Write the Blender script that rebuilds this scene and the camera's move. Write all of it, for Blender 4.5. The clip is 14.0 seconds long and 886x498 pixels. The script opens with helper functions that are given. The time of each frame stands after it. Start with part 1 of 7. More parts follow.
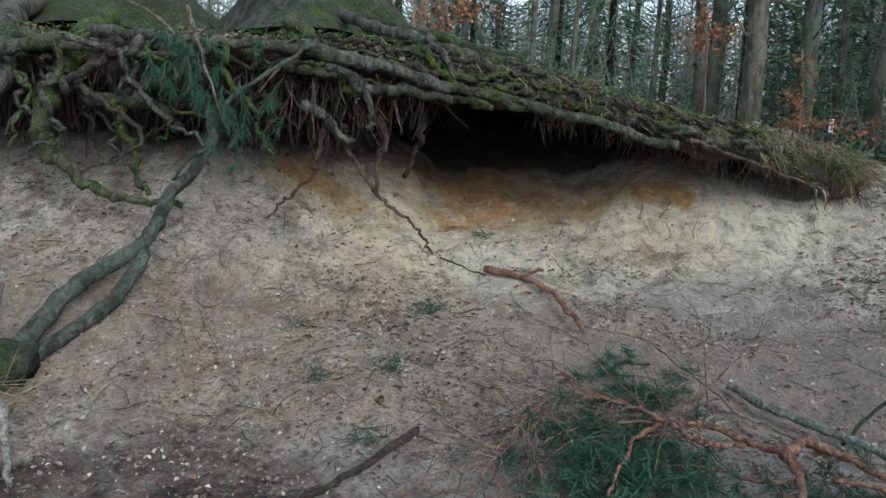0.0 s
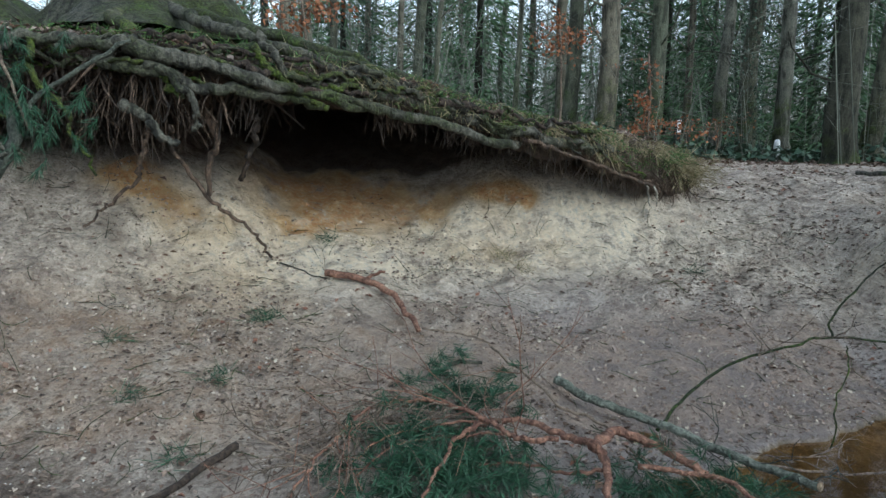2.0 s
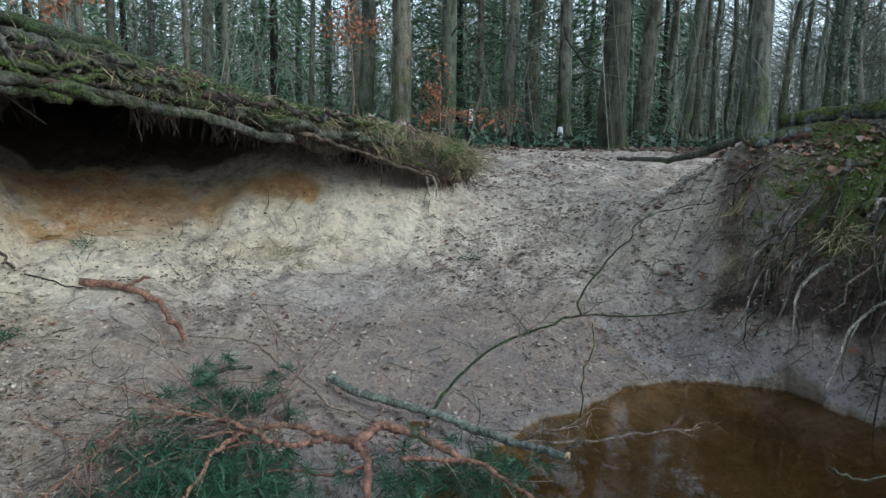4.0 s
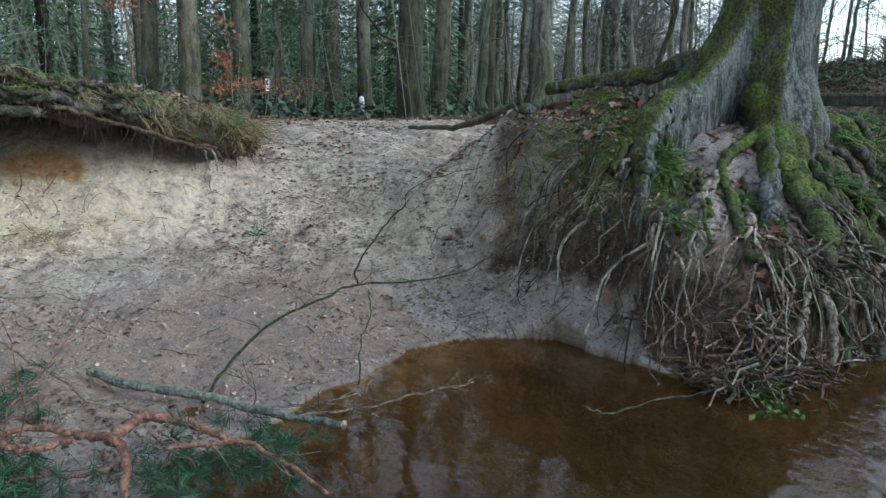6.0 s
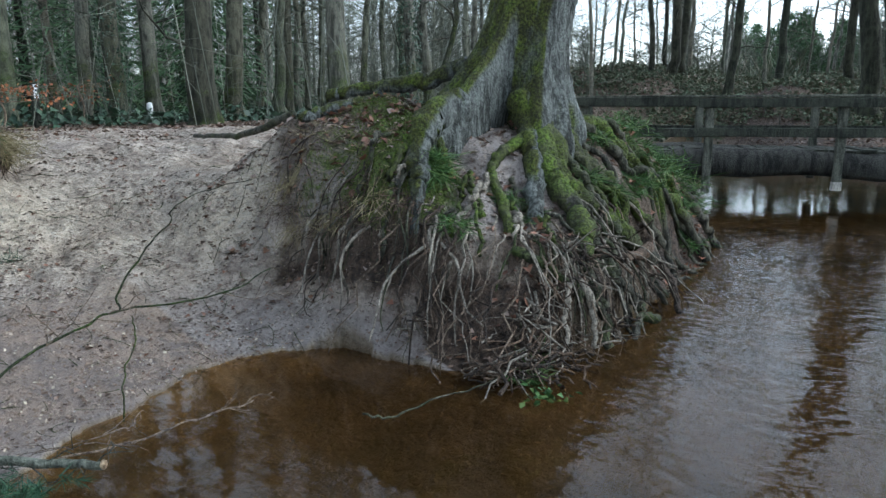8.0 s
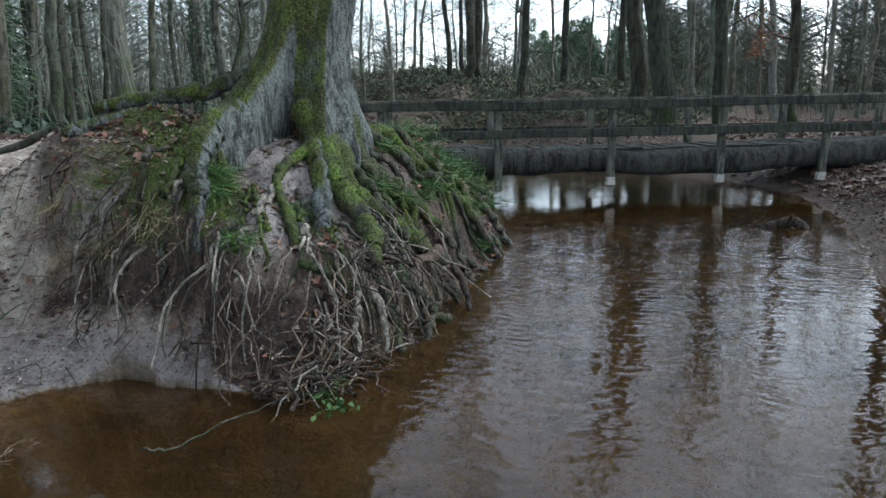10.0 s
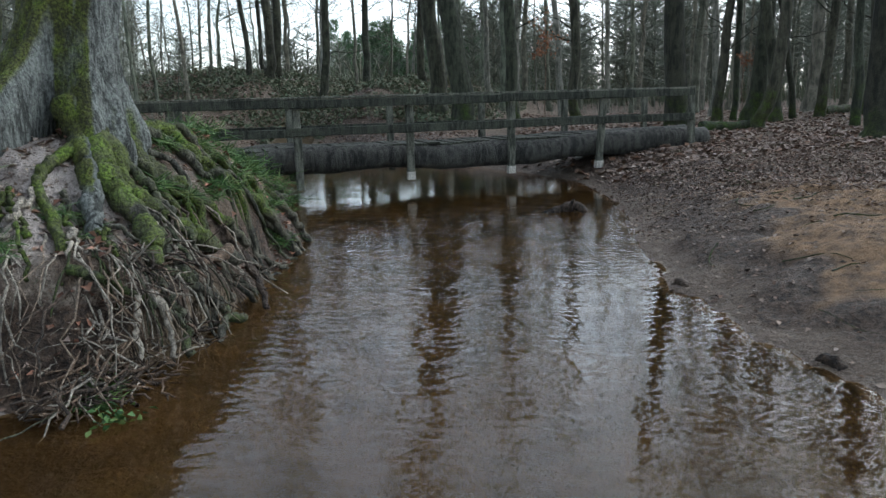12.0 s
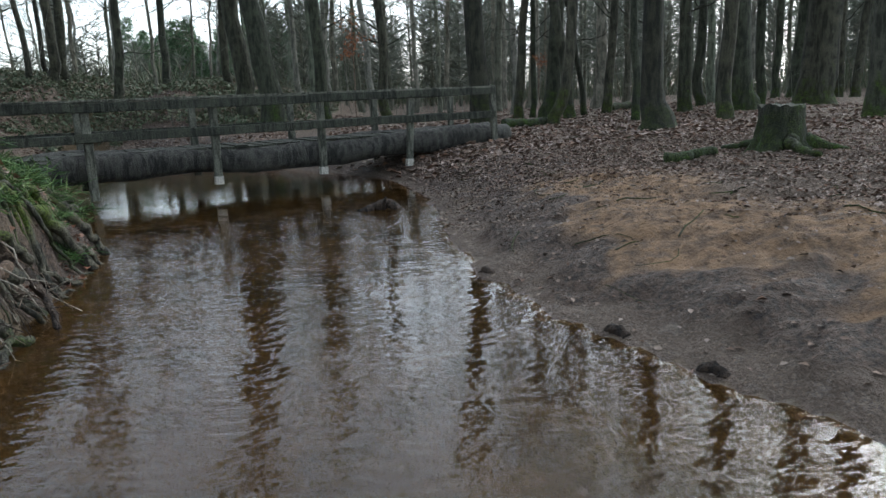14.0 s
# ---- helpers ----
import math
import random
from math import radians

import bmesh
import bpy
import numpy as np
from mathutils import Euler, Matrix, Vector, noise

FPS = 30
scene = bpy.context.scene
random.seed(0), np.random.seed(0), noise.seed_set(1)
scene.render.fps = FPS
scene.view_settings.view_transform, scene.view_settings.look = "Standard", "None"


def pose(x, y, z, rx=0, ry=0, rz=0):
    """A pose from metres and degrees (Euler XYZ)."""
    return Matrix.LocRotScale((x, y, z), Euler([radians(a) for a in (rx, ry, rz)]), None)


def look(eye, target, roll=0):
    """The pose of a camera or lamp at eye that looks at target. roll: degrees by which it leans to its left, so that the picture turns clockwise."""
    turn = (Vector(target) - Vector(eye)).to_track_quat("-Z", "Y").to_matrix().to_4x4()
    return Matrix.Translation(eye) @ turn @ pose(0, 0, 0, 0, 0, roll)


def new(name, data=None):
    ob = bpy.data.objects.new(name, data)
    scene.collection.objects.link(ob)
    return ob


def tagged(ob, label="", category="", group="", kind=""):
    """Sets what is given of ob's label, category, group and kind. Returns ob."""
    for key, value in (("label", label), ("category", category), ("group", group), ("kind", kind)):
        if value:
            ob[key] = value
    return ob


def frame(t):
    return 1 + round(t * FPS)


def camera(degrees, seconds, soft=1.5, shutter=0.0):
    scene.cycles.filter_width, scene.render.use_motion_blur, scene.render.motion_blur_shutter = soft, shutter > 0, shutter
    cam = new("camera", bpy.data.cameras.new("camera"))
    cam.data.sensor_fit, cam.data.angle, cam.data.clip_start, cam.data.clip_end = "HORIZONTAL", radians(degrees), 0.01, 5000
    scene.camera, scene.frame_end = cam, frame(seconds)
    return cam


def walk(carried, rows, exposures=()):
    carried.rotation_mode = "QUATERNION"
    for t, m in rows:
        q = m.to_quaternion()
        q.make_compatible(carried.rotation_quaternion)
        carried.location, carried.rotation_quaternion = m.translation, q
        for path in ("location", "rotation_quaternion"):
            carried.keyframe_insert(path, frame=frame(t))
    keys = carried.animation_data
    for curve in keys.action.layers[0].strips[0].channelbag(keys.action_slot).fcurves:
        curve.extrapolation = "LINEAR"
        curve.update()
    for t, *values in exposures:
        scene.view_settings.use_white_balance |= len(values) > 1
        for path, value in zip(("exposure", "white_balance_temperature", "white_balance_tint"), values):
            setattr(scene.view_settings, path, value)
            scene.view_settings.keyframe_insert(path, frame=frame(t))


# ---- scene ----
cam = camera(62.6, 14.0)
METRES, EYE, TILT, LEAN, TURN = 1.42, 1.38, -9.3, -1.5, 0.0
ROWS = [
    (0.0, 0.0, 0.0, 0.0, -0.0, 0.0, 0.0),
    (0.5, 0.0526, 0.0163, -0.003, -1.65, 0.0, 0.29),
    (1.0, 0.1043, 0.0242, -0.0021, -3.54, 0.01, 0.63),
    (1.5, 0.1532, 0.0302, 0.0022, -5.84, -0.01, 1.03),
    (2.0, 0.1949, 0.0291, 0.0044, -9.09, -0.06, 1.61),
    (2.5, 0.2376, 0.0274, 0.0124, -12.74, -0.14, 2.25),
    (3.0, 0.2816, 0.0256, 0.0204, -16.4, -0.27, 2.87),
    (5.5, 0.4631, -0.0362, 0.0183, -34.64, -4.84, 5.99),
    (6.0, 0.4935, -0.0576, 0.0122, -38.27, -5.41, 6.56),
    (6.5, 0.5277, -0.0774, 0.0111, -41.94, -5.81, 7.11),
    (7.0, 0.5568, -0.1046, 0.0139, -45.62, -6.25, 7.64),
    (7.5, 0.5818, -0.1313, 0.0141, -49.31, -6.69, 8.11),
    (8.0, 0.6043, -0.1589, 0.0165, -53.01, -7.17, 8.58),
    (10.5, 0.6628, -0.3083, 0.0209, -71.53, -9.97, 10.47),
    (11.0, 0.6622, -0.3394, 0.0052, -75.27, -10.63, 10.68),
    (11.5, 0.6626, -0.3655, -0.0164, -78.99, -11.31, 10.87),
    (12.0, 0.664, -0.3865, -0.0389, -82.71, -12.0, 11.05),
    (12.5, 0.6567, -0.4033, -0.0533, -86.38, -12.7, 11.19),
    (13.0, 0.6506, -0.4137, -0.0626, -90.02, -13.39, 11.25),
    (13.5, 0.6437, -0.4257, -0.0631, -93.66, -14.05, 11.33),
    (14.0, 0.6362, -0.4395, -0.0652, -97.31, -14.72, 11.31),
]
walk(cam, [(t, pose(0, 0, EYE, TILT, LEAN, TURN) @ pose(METRES * x, METRES * y, METRES * z, 90 + pitch, roll, yaw)) for t, x, y, z, yaw, pitch, roll in ROWS],
     [(0.0, 1.04, 5560, 0), (4.0, 1.24, 5500, 0), (6.5, 1.41, 5540, 2), (9.0, 1.52, 5620, 2), (14.0, 1.46, 5950, 4)])

# ---- sky and sun: a dull winter afternoon ----
world = bpy.data.worlds.new("sky")
scene.world = world
world.use_nodes = True
wn, wl = world.node_tree.nodes, world.node_tree.links
sky = wn.new("ShaderNodeTexSky")
sky.sky_type, sky.sun_disc = "NISHITA", False
sky.sun_elevation, sky.sun_rotation = radians(32), radians(132)
sky.air_density, sky.dust_density = 1.0, 1.5
pale = wn.new("ShaderNodeHueSaturation")
pale.inputs["Saturation"].default_value = 0.35
wl.new(sky.outputs["Color"], pale.inputs["Color"])
wl.new(pale.outputs["Color"], wn["Background"].inputs["Color"])
wn["Background"].inputs["Strength"].default_value = 0.15
sun = new("sun", bpy.data.lights.new("sun", "SUN"))
sun.data.energy, sun.data.angle, sun.data.color = 1.0, radians(30), (1.0, 0.98, 0.95)
sun.matrix_world = look((5.0, -8.7, 6.3), (0, 0, 0))


# ---- materials ----
def shader(name, rough=0.9):
    m = bpy.data.materials.new(name)
    m.use_nodes = True
    b = m.node_tree.nodes["Principled BSDF"]
    b.inputs["Roughness"].default_value = rough
    return m, m.node_tree.nodes, m.node_tree.links, b


def noise_at(n, l, scale, detail=5.0, rough=0.6, stretch=None, space="Object"):
    co = n.new("ShaderNodeTexCoord")
    mp = n.new("ShaderNodeMapping")
    if space == "World":
        geo = n.new("ShaderNodeNewGeometry")
        l.new(geo.outputs["Position"], mp.inputs["Vector"])
    else:
        l.new(co.outputs[space], mp.inputs["Vector"])
    mp.inputs["Scale"].default_value = stretch or (1, 1, 1)
    t = n.new("ShaderNodeTexNoise")
    t.inputs["Scale"].default_value, t.inputs["Detail"].default_value, t.inputs["Roughness"].default_value = scale, detail, rough
    l.new(mp.outputs["Vector"], t.inputs["Vector"])
    return t.outputs["Fac"]


def ramp(n, l, fac, stops):
    r = n.new("ShaderNodeValToRGB")
    while len(r.color_ramp.elements) < len(stops):
        r.color_ramp.elements.new(0.5)
    for e, (p, c) in zip(r.color_ramp.elements, stops):
        e.position, e.color = p, (*c, 1)
    l.new(fac, r.inputs["Fac"])
    return r.outputs["Color"]


def mask(n, l, fac, lo, hi):
    r = n.new("ShaderNodeMapRange")
    r.inputs["From Min"].default_value, r.inputs["From Max"].default_value = lo, hi
    l.new(fac, r.inputs["Value"])
    return r.outputs["Result"]


def mix(n, l, fac, a, b, kind="MIX"):
    m = n.new("ShaderNodeMix")
    m.data_type, m.blend_type = "RGBA", kind
    for s, v in ((m.inputs["Factor"], fac), (m.inputs["A"], a), (m.inputs["B"], b)):
        if isinstance(v, (int, float)):
            s.default_value = v
        elif isinstance(v, tuple):
            s.default_value = (*v, 1)
        else:
            l.new(v, s)
    return m.outputs["Result"]


def calc(n, l, op, a, b):
    m = n.new("ShaderNodeMath")
    m.operation = op
    for s, v in zip(m.inputs, (a, b)):
        if isinstance(v, (int, float)):
            s.default_value = v
        else:
            l.new(v, s)
    return m.outputs["Value"]


def bump(n, l, b, fac, depth, strength=1.0):
    u = n.new("ShaderNodeBump")
    u.inputs["Distance"].default_value, u.inputs["Strength"].default_value = depth, strength
    l.new(fac, u.inputs["Height"])
    l.new(u.outputs["Normal"], b.inputs["Normal"])


def attr(n, name):
    a = n.new("ShaderNodeAttribute")
    a.attribute_name = name
    return a.outputs["Fac"]


def ground_material():
    m, n, l, b = shader("bank_ground", 0.95)
    big, mid, fine = noise_at(n, l, 1.3), noise_at(n, l, 7, 6, 0.7), noise_at(n, l, 60, 4, 0.75)
    patch, stain = noise_at(n, l, 3.4, 6, 0.62), noise_at(n, l, 22, 5, 0.7)
    sand = ramp(n, l, patch, [(0.36, (0.315, 0.245, 0.2)), (0.5, (0.5, 0.41, 0.33)), (0.62, (0.68, 0.59, 0.495))])
    sand = mix(n, l, mask(n, l, big, 0.45, 0.6), sand, ramp(n, l, mid, [(0.35, (0.31, 0.25, 0.205)), (0.62, (0.57, 0.49, 0.415))]))
    sand = mix(n, l, 0.6, sand, ramp(n, l, mid, [(0.36, (0.5, 0.47, 0.44)), (0.55, (1.1, 1.1, 1.1))]), "MULTIPLY")
    sand = mix(n, l, 0.55, sand, ramp(n, l, stain, [(0.38, (0.42, 0.39, 0.36)), (0.5, (1, 1, 1)), (0.64, (1.18, 1.18, 1.18))]), "MULTIPLY")
    sand = mix(n, l, 0.5, sand, ramp(n, l, fine, [(0.38, (0.35, 0.33, 0.3)), (0.54, (1.08, 1.08, 1.08))]), "MULTIPLY")
    crumb = noise_at(n, l, 45, 2, 0.5, (1, 0.7, 1.3))
    sand = mix(n, l, calc(n, l, "MULTIPLY", mask(n, l, crumb, 0.62, 0.67), 0.7), sand, (0.18, 0.108, 0.078))
    chalk = ramp(n, l, stain, [(0.36, (0.55, 0.5, 0.41)), (0.5, (0.77, 0.635, 0.455)), (0.64, (0.83, 0.715, 0.55))])
    sand = mix(n, l, calc(n, l, "MULTIPLY", attr(n, "pale"), mask(n, l, mid, 0.32, 0.52)), sand, chalk)
    rust = attr(n, "ochre")
    buff = ramp(n, l, mid, [(0.36, (0.40, 0.255, 0.115)), (0.62, (0.62, 0.435, 0.235))])
    c = mix(n, l, calc(n, l, "MULTIPLY", mask(n, l, rust, 0.1, 0.7), mask(n, l, patch, 0.34, 0.5)), sand, buff)
    orange = ramp(n, l, mid, [(0.35, (0.40, 0.15, 0.03)), (0.65, (0.5, 0.25, 0.085))])
    c = mix(n, l, calc(n, l, "MULTIPLY", mask(n, l, rust, 0.55, 1.2), mask(n, l, stain, 0.4, 0.54)), c, orange)
    clay = ramp(n, l, mid, [(0.35, (0.225, 0.185, 0.168)), (0.65, (0.385, 0.338, 0.318))])
    clay = mix(n, l, calc(n, l, "MULTIPLY", mask(n, l, crumb, 0.57, 0.66), 0.7), clay, (0.10, 0.078, 0.062))
    c = mix(n, l, attr(n, "damp"), c, clay)
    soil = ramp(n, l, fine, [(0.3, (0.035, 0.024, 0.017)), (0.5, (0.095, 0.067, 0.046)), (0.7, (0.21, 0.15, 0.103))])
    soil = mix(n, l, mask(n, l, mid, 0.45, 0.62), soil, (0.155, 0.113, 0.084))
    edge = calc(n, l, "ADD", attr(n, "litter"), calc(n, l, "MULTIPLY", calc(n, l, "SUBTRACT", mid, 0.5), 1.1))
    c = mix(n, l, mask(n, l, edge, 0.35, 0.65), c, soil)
    tan_soil = ramp(n, l, mid, [(0.3, (0.12, 0.07, 0.038)), (0.6, (0.29, 0.18, 0.1))])
    c = mix(n, l, calc(n, l, "MULTIPLY", attr(n, "path"), mask(n, l, mid, 0.3, 0.55)), c, tan_soil)
    mud = ramp(n, l, stain, [(0.36, (0.022, 0.014, 0.009)), (0.5, (0.066, 0.042, 0.028)), (0.66, (0.135, 0.09, 0.062))])
    edge = calc(n, l, "ADD", attr(n, "mud"), calc(n, l, "MULTIPLY", calc(n, l, "SUBTRACT", mid, 0.5), 0.9))
    c = mix(n, l, mask(n, l, edge, 0.35, 0.7), c, mud)
    moss = ramp(n, l, fine, [(0.34, (0.025, 0.042, 0.007)), (0.62, (0.14, 0.18, 0.028))])
    edge = calc(n, l, "ADD", attr(n, "moss"), calc(n, l, "MULTIPLY", calc(n, l, "SUBTRACT", mid, 0.5), 1.4))
    c = mix(n, l, mask(n, l, edge, 0.4, 0.65), c, moss)
    bed = ramp(n, l, mid, [(0.35, (0.11, 0.078, 0.04)), (0.65, (0.24, 0.17, 0.085))])
    c = mix(n, l, attr(n, "bed"), c, bed)
    # Darker bed colour stands in for the light that deep brown water absorbs.
    c = mix(n, l, attr(n, "bed_dim"), c, ramp(n, l, big, [(0.4, (0.046, 0.031, 0.013)), (0.6, (0.088, 0.058, 0.024))]))
    l.new(c, b.inputs["Base Color"])
    wet = calc(n, l, "MAXIMUM", attr(n, "damp"), calc(n, l, "MULTIPLY", attr(n, "mud"), 0.9))
    r = n.new("ShaderNodeMapRange")
    r.inputs["To Min"].default_value, r.inputs["To Max"].default_value = 0.97, 0.74
    l.new(wet, r.inputs["Value"])
    l.new(r.outputs["Result"], b.inputs["Roughness"])
    relief = calc(n, l, "ADD", calc(n, l, "MULTIPLY", mid, 0.06), calc(n, l, "ADD", calc(n, l, "MULTIPLY", stain, 0.055), calc(n, l, "MULTIPLY", fine, 0.02)))
    bump(n, l, b, relief, 1.0, 1.0)
    return m


def bark_material(name, dark, light, moss_height=0.0, moss_amount=0.0, grain=9.0, moss_colour=(0.075, 0.09, 0.02), bare=-9.0, side=None, vary=False):
    m, n, l, b = shader(name, 0.92)
    ridges, blotch, fine = noise_at(n, l, grain, 5, 0.65, (1, 1, 0.22)), noise_at(n, l, 2.2, 4), noise_at(n, l, 55, 3)
    c = ramp(n, l, ridges, [(0.42, dark), (0.57, light)])
    c = mix(n, l, mask(n, l, blotch, 0.5, 0.68), c, tuple(v * 1.35 for v in light))
    if moss_amount > 0:
        geo, sep = n.new("ShaderNodeNewGeometry"), n.new("ShaderNodeSeparateXYZ")
        l.new(geo.outputs["Position"], sep.inputs["Vector"])
        low = mask(n, l, sep.outputs["Z"], moss_height + 1.4, moss_height)
        low = calc(n, l, "MULTIPLY", low, mask(n, l, sep.outputs["Z"], bare, bare + 0.35))
        patch = calc(n, l, "ADD", calc(n, l, "MULTIPLY", low, moss_amount), calc(n, l, "MULTIPLY", calc(n, l, "SUBTRACT", blotch, 0.55), 2.4))
        if side:
            dot = n.new("ShaderNodeVectorMath")
            dot.operation = "DOT_PRODUCT"
            l.new(geo.outputs["Normal"], dot.inputs[0])
            dot.inputs[1].default_value = side
            patch = calc(n, l, "SUBTRACT", patch, calc(n, l, "MULTIPLY", mask(n, l, dot.outputs["Value"], 0.2, -0.4), 0.85))
        mossy = ramp(n, l, fine, [(0.3, tuple(v * 0.3 for v in moss_colour)), (0.7, moss_colour)])
        mossy = mix(n, l, 0.85, mossy, ramp(n, l, noise_at(n, l, 6, 4, 0.65), [(0.38, (0.4, 0.42, 0.4)), (0.5, (0.85, 0.9, 0.75)), (0.64, (1.15, 1.5, 0.8))]), "MULTIPLY")
        c = mix(n, l, mask(n, l, patch, 0.3, 0.75), c, mossy)
    if vary:
        info = n.new("ShaderNodeObjectInfo")
        c = mix(n, l, 1.0, c, ramp(n, l, info.outputs["Random"], [(0.0, (0.62, 0.58, 0.5)), (0.35, (0.85, 0.95, 0.8)), (0.7, (1.1, 1.0, 0.9)), (1.0, (1.3, 1.3, 1.3))]), "MULTIPLY")
    c2 = ramp(n, l, fine, [(0.38, (0.45, 0.45, 0.45)), (0.58, (1.1, 1.1, 1.1))])
    l.new(mix(n, l, 0.8, c, c2, "MULTIPLY"), b.inputs["Base Color"])
    bump(n, l, b, calc(n, l, "ADD", ridges, calc(n, l, "MULTIPLY", fine, 0.5)), 0.035, 1.0)
    return m


def island_material(name, colours, rough=0.8):
    m, n, l, b = shader(name, rough)
    geo = n.new("ShaderNodeNewGeometry")
    step = 1.0 / max(1, len(colours) - 1)
    c = ramp(n, l, geo.outputs["Random Per Island"], [(i * step, k) for i, k in enumerate(colours)])
    c = mix(n, l, 0.6, c, ramp(n, l, noise_at(n, l, 40, 3), [(0.3, (0.45, 0.45, 0.45)), (0.65, (1, 1, 1))]), "MULTIPLY")
    l.new(c, b.inputs["Base Color"])
    return m


def water_material():
    m, n, l, b = shader("stream_water", 0.045)
    b.inputs["Base Color"].default_value = (0.62, 0.41, 0.18, 1)
    b.inputs["Transmission Weight"].default_value = 1.0
    b.inputs["IOR"].default_value = 1.33
    wide = noise_at(n, l, 2.6, 1, 0.4, (1.0, 1.5, 1))
    tight = noise_at(n, l, 13, 2, 0.5, (1.0, 0.6, 1))
    co = n.new("ShaderNodeTexCoord")
    rings = n.new("ShaderNodeTexWave")
    rings.wave_type, rings.bands_direction = "BANDS", "X"
    for key, value in (("Scale", 2.6), ("Distortion", 7.0), ("Detail", 1.5), ("Detail Scale", 1.3)):
        rings.inputs[key].default_value = value
    l.new(co.outputs["Object"], rings.inputs["Vector"])
    small = rings.outputs["Fac"]
    flow = attr(n, "flow")
    h = calc(n, l, "ADD", calc(n, l, "MULTIPLY", wide, 0.5), calc(n, l, "ADD", calc(n, l, "MULTIPLY", tight, 0.34), calc(n, l, "MULTIPLY", small, 0.07)))
    h = calc(n, l, "MULTIPLY", h, flow)
    bump(n, l, b, h, 0.03, 0.55)
    return m


GROUND = ground_material()
WATER = water_material()
BARK = bark_material("bark_grey", (0.045, 0.045, 0.034), (0.145, 0.142, 0.112), 2.2, 0.6, 9, (0.075, 0.09, 0.03), vary=True)
# Bark for distant trees, with the haze of distance mixed into its colour.
BARK_HAZE = bark_material("bark_far_hazed", (0.09, 0.094, 0.078), (0.2, 0.2, 0.17), 0, 0, 9, vary=True)
BARK_DARK = bark_material("bark_dark", (0.016, 0.018, 0.011), (0.062, 0.064, 0.046), 0.7, 0.85, 9, (0.06, 0.08, 0.014), vary=True)
BARK_SPIT = bark_material("bark_mossy_oak", (0.03, 0.033, 0.029), (0.15, 0.16, 0.148), 2.5, 0.95, 26, (0.1, 0.108, 0.018), 0.62, (-0.7, 0.7, 0.3))
BARK_MOUND = bark_material("bark_moss_covered", (0.016, 0.017, 0.011), (0.08, 0.08, 0.055), 2.1, 0.7, 20, (0.055, 0.068, 0.014))
ROOT = bark_material("root_weathered", (0.02, 0.019, 0.013), (0.12, 0.112, 0.085), 1.6, 0.6, 16, (0.06, 0.07, 0.018))
ROOT_MOSS = bark_material("root_mossy", (0.022, 0.021, 0.014), (0.11, 0.1, 0.07), 1.8, 0.9, 16, (0.1, 0.122, 0.018), 0.3)
ROOT_PALE = bark_material("root_pale_dry", (0.13, 0.112, 0.088), (0.36, 0.315, 0.255), 0, 0, 25)
ROOT_TAN = bark_material("root_tan_dry", (0.045, 0.028, 0.018), (0.15, 0.1, 0.066), 0, 0, 25)
ROOT_BROWN = bark_material("root_brown", (0.016, 0.0105, 0.007), (0.065, 0.044, 0.03), 0, 0, 25)
PINE_RED = bark_material("pine_bark_red", (0.13, 0.06, 0.04), (0.3, 0.155, 0.1), 0, 0, 18)
TWIG = bark_material("twig_brown", (0.09, 0.065, 0.045), (0.24, 0.18, 0.13), 0, 0, 30)
BRANCH_GREEN = bark_material("branch_green_grey", (0.028, 0.032, 0.024), (0.085, 0.092, 0.07), 0, 0, 20)
BRANCH_PALE = bark_material("branch_grey_green", (0.085, 0.092, 0.07), (0.2, 0.21, 0.165), 0, 0, 20)
CUT = bark_material("cut_wood", (0.35, 0.25, 0.15), (0.5, 0.38, 0.25), 0, 0, 30)
RAIL = bark_material("weathered_rail_wood", (0.014, 0.016, 0.011), (0.05, 0.054, 0.038), 0, 0, 14)
POST = bark_material("weathered_post_wood", (0.045, 0.048, 0.036), (0.15, 0.15, 0.118), 0, 0, 14)
LOG = bark_material("bridge_log_bark", (0.014, 0.014, 0.012), (0.06, 0.058, 0.05), 0, 0, 10)
PALE_END = bark_material("pale_post_end", (0.4, 0.37, 0.32), (0.6, 0.57, 0.5), 0, 0, 20)
LEAF = island_material("dead_leaves", [(0.06, 0.034, 0.022), (0.17, 0.085, 0.045), (0.23, 0.16, 0.12), (0.36, 0.28, 0.235), (0.13, 0.085, 0.062)], 0.75)
RUSSET = island_material("russet_leaves", [(0.12, 0.05, 0.03), (0.24, 0.1, 0.055), (0.33, 0.17, 0.11), (0.16, 0.09, 0.07)], 0.7)
CRUMB = island_material("sand_crumbs", [(0.19, 0.13, 0.1), (0.3, 0.225, 0.18), (0.46, 0.375, 0.3), (0.62, 0.54, 0.42)], 0.95)
BEECH = island_material("beech_leaves_orange", [(0.2, 0.07, 0.025), (0.32, 0.13, 0.05), (0.26, 0.1, 0.05)])
NEEDLE = island_material("pine_needles", [(0.012, 0.04, 0.018), (0.022, 0.075, 0.032), (0.04, 0.11, 0.05)], 0.6)
IVY = island_material("ivy_leaves", [(0.022, 0.048, 0.026), (0.046, 0.092, 0.05), (0.07, 0.12, 0.07)], 0.5)
BRAMBLE = island_material("bramble_leaves", [(0.06, 0.08, 0.04), (0.11, 0.145, 0.075), (0.18, 0.15, 0.1), (0.09, 0.135, 0.075)], 0.7)
GRASS = island_material("grass_blades", [(0.022, 0.065, 0.012), (0.06, 0.14, 0.024), (0.14, 0.2, 0.05)], 0.7)
MOSS = island_material("moss_tufts", [(0.03, 0.05, 0.008), (0.09, 0.125, 0.016), (0.17, 0.21, 0.03)], 0.85)
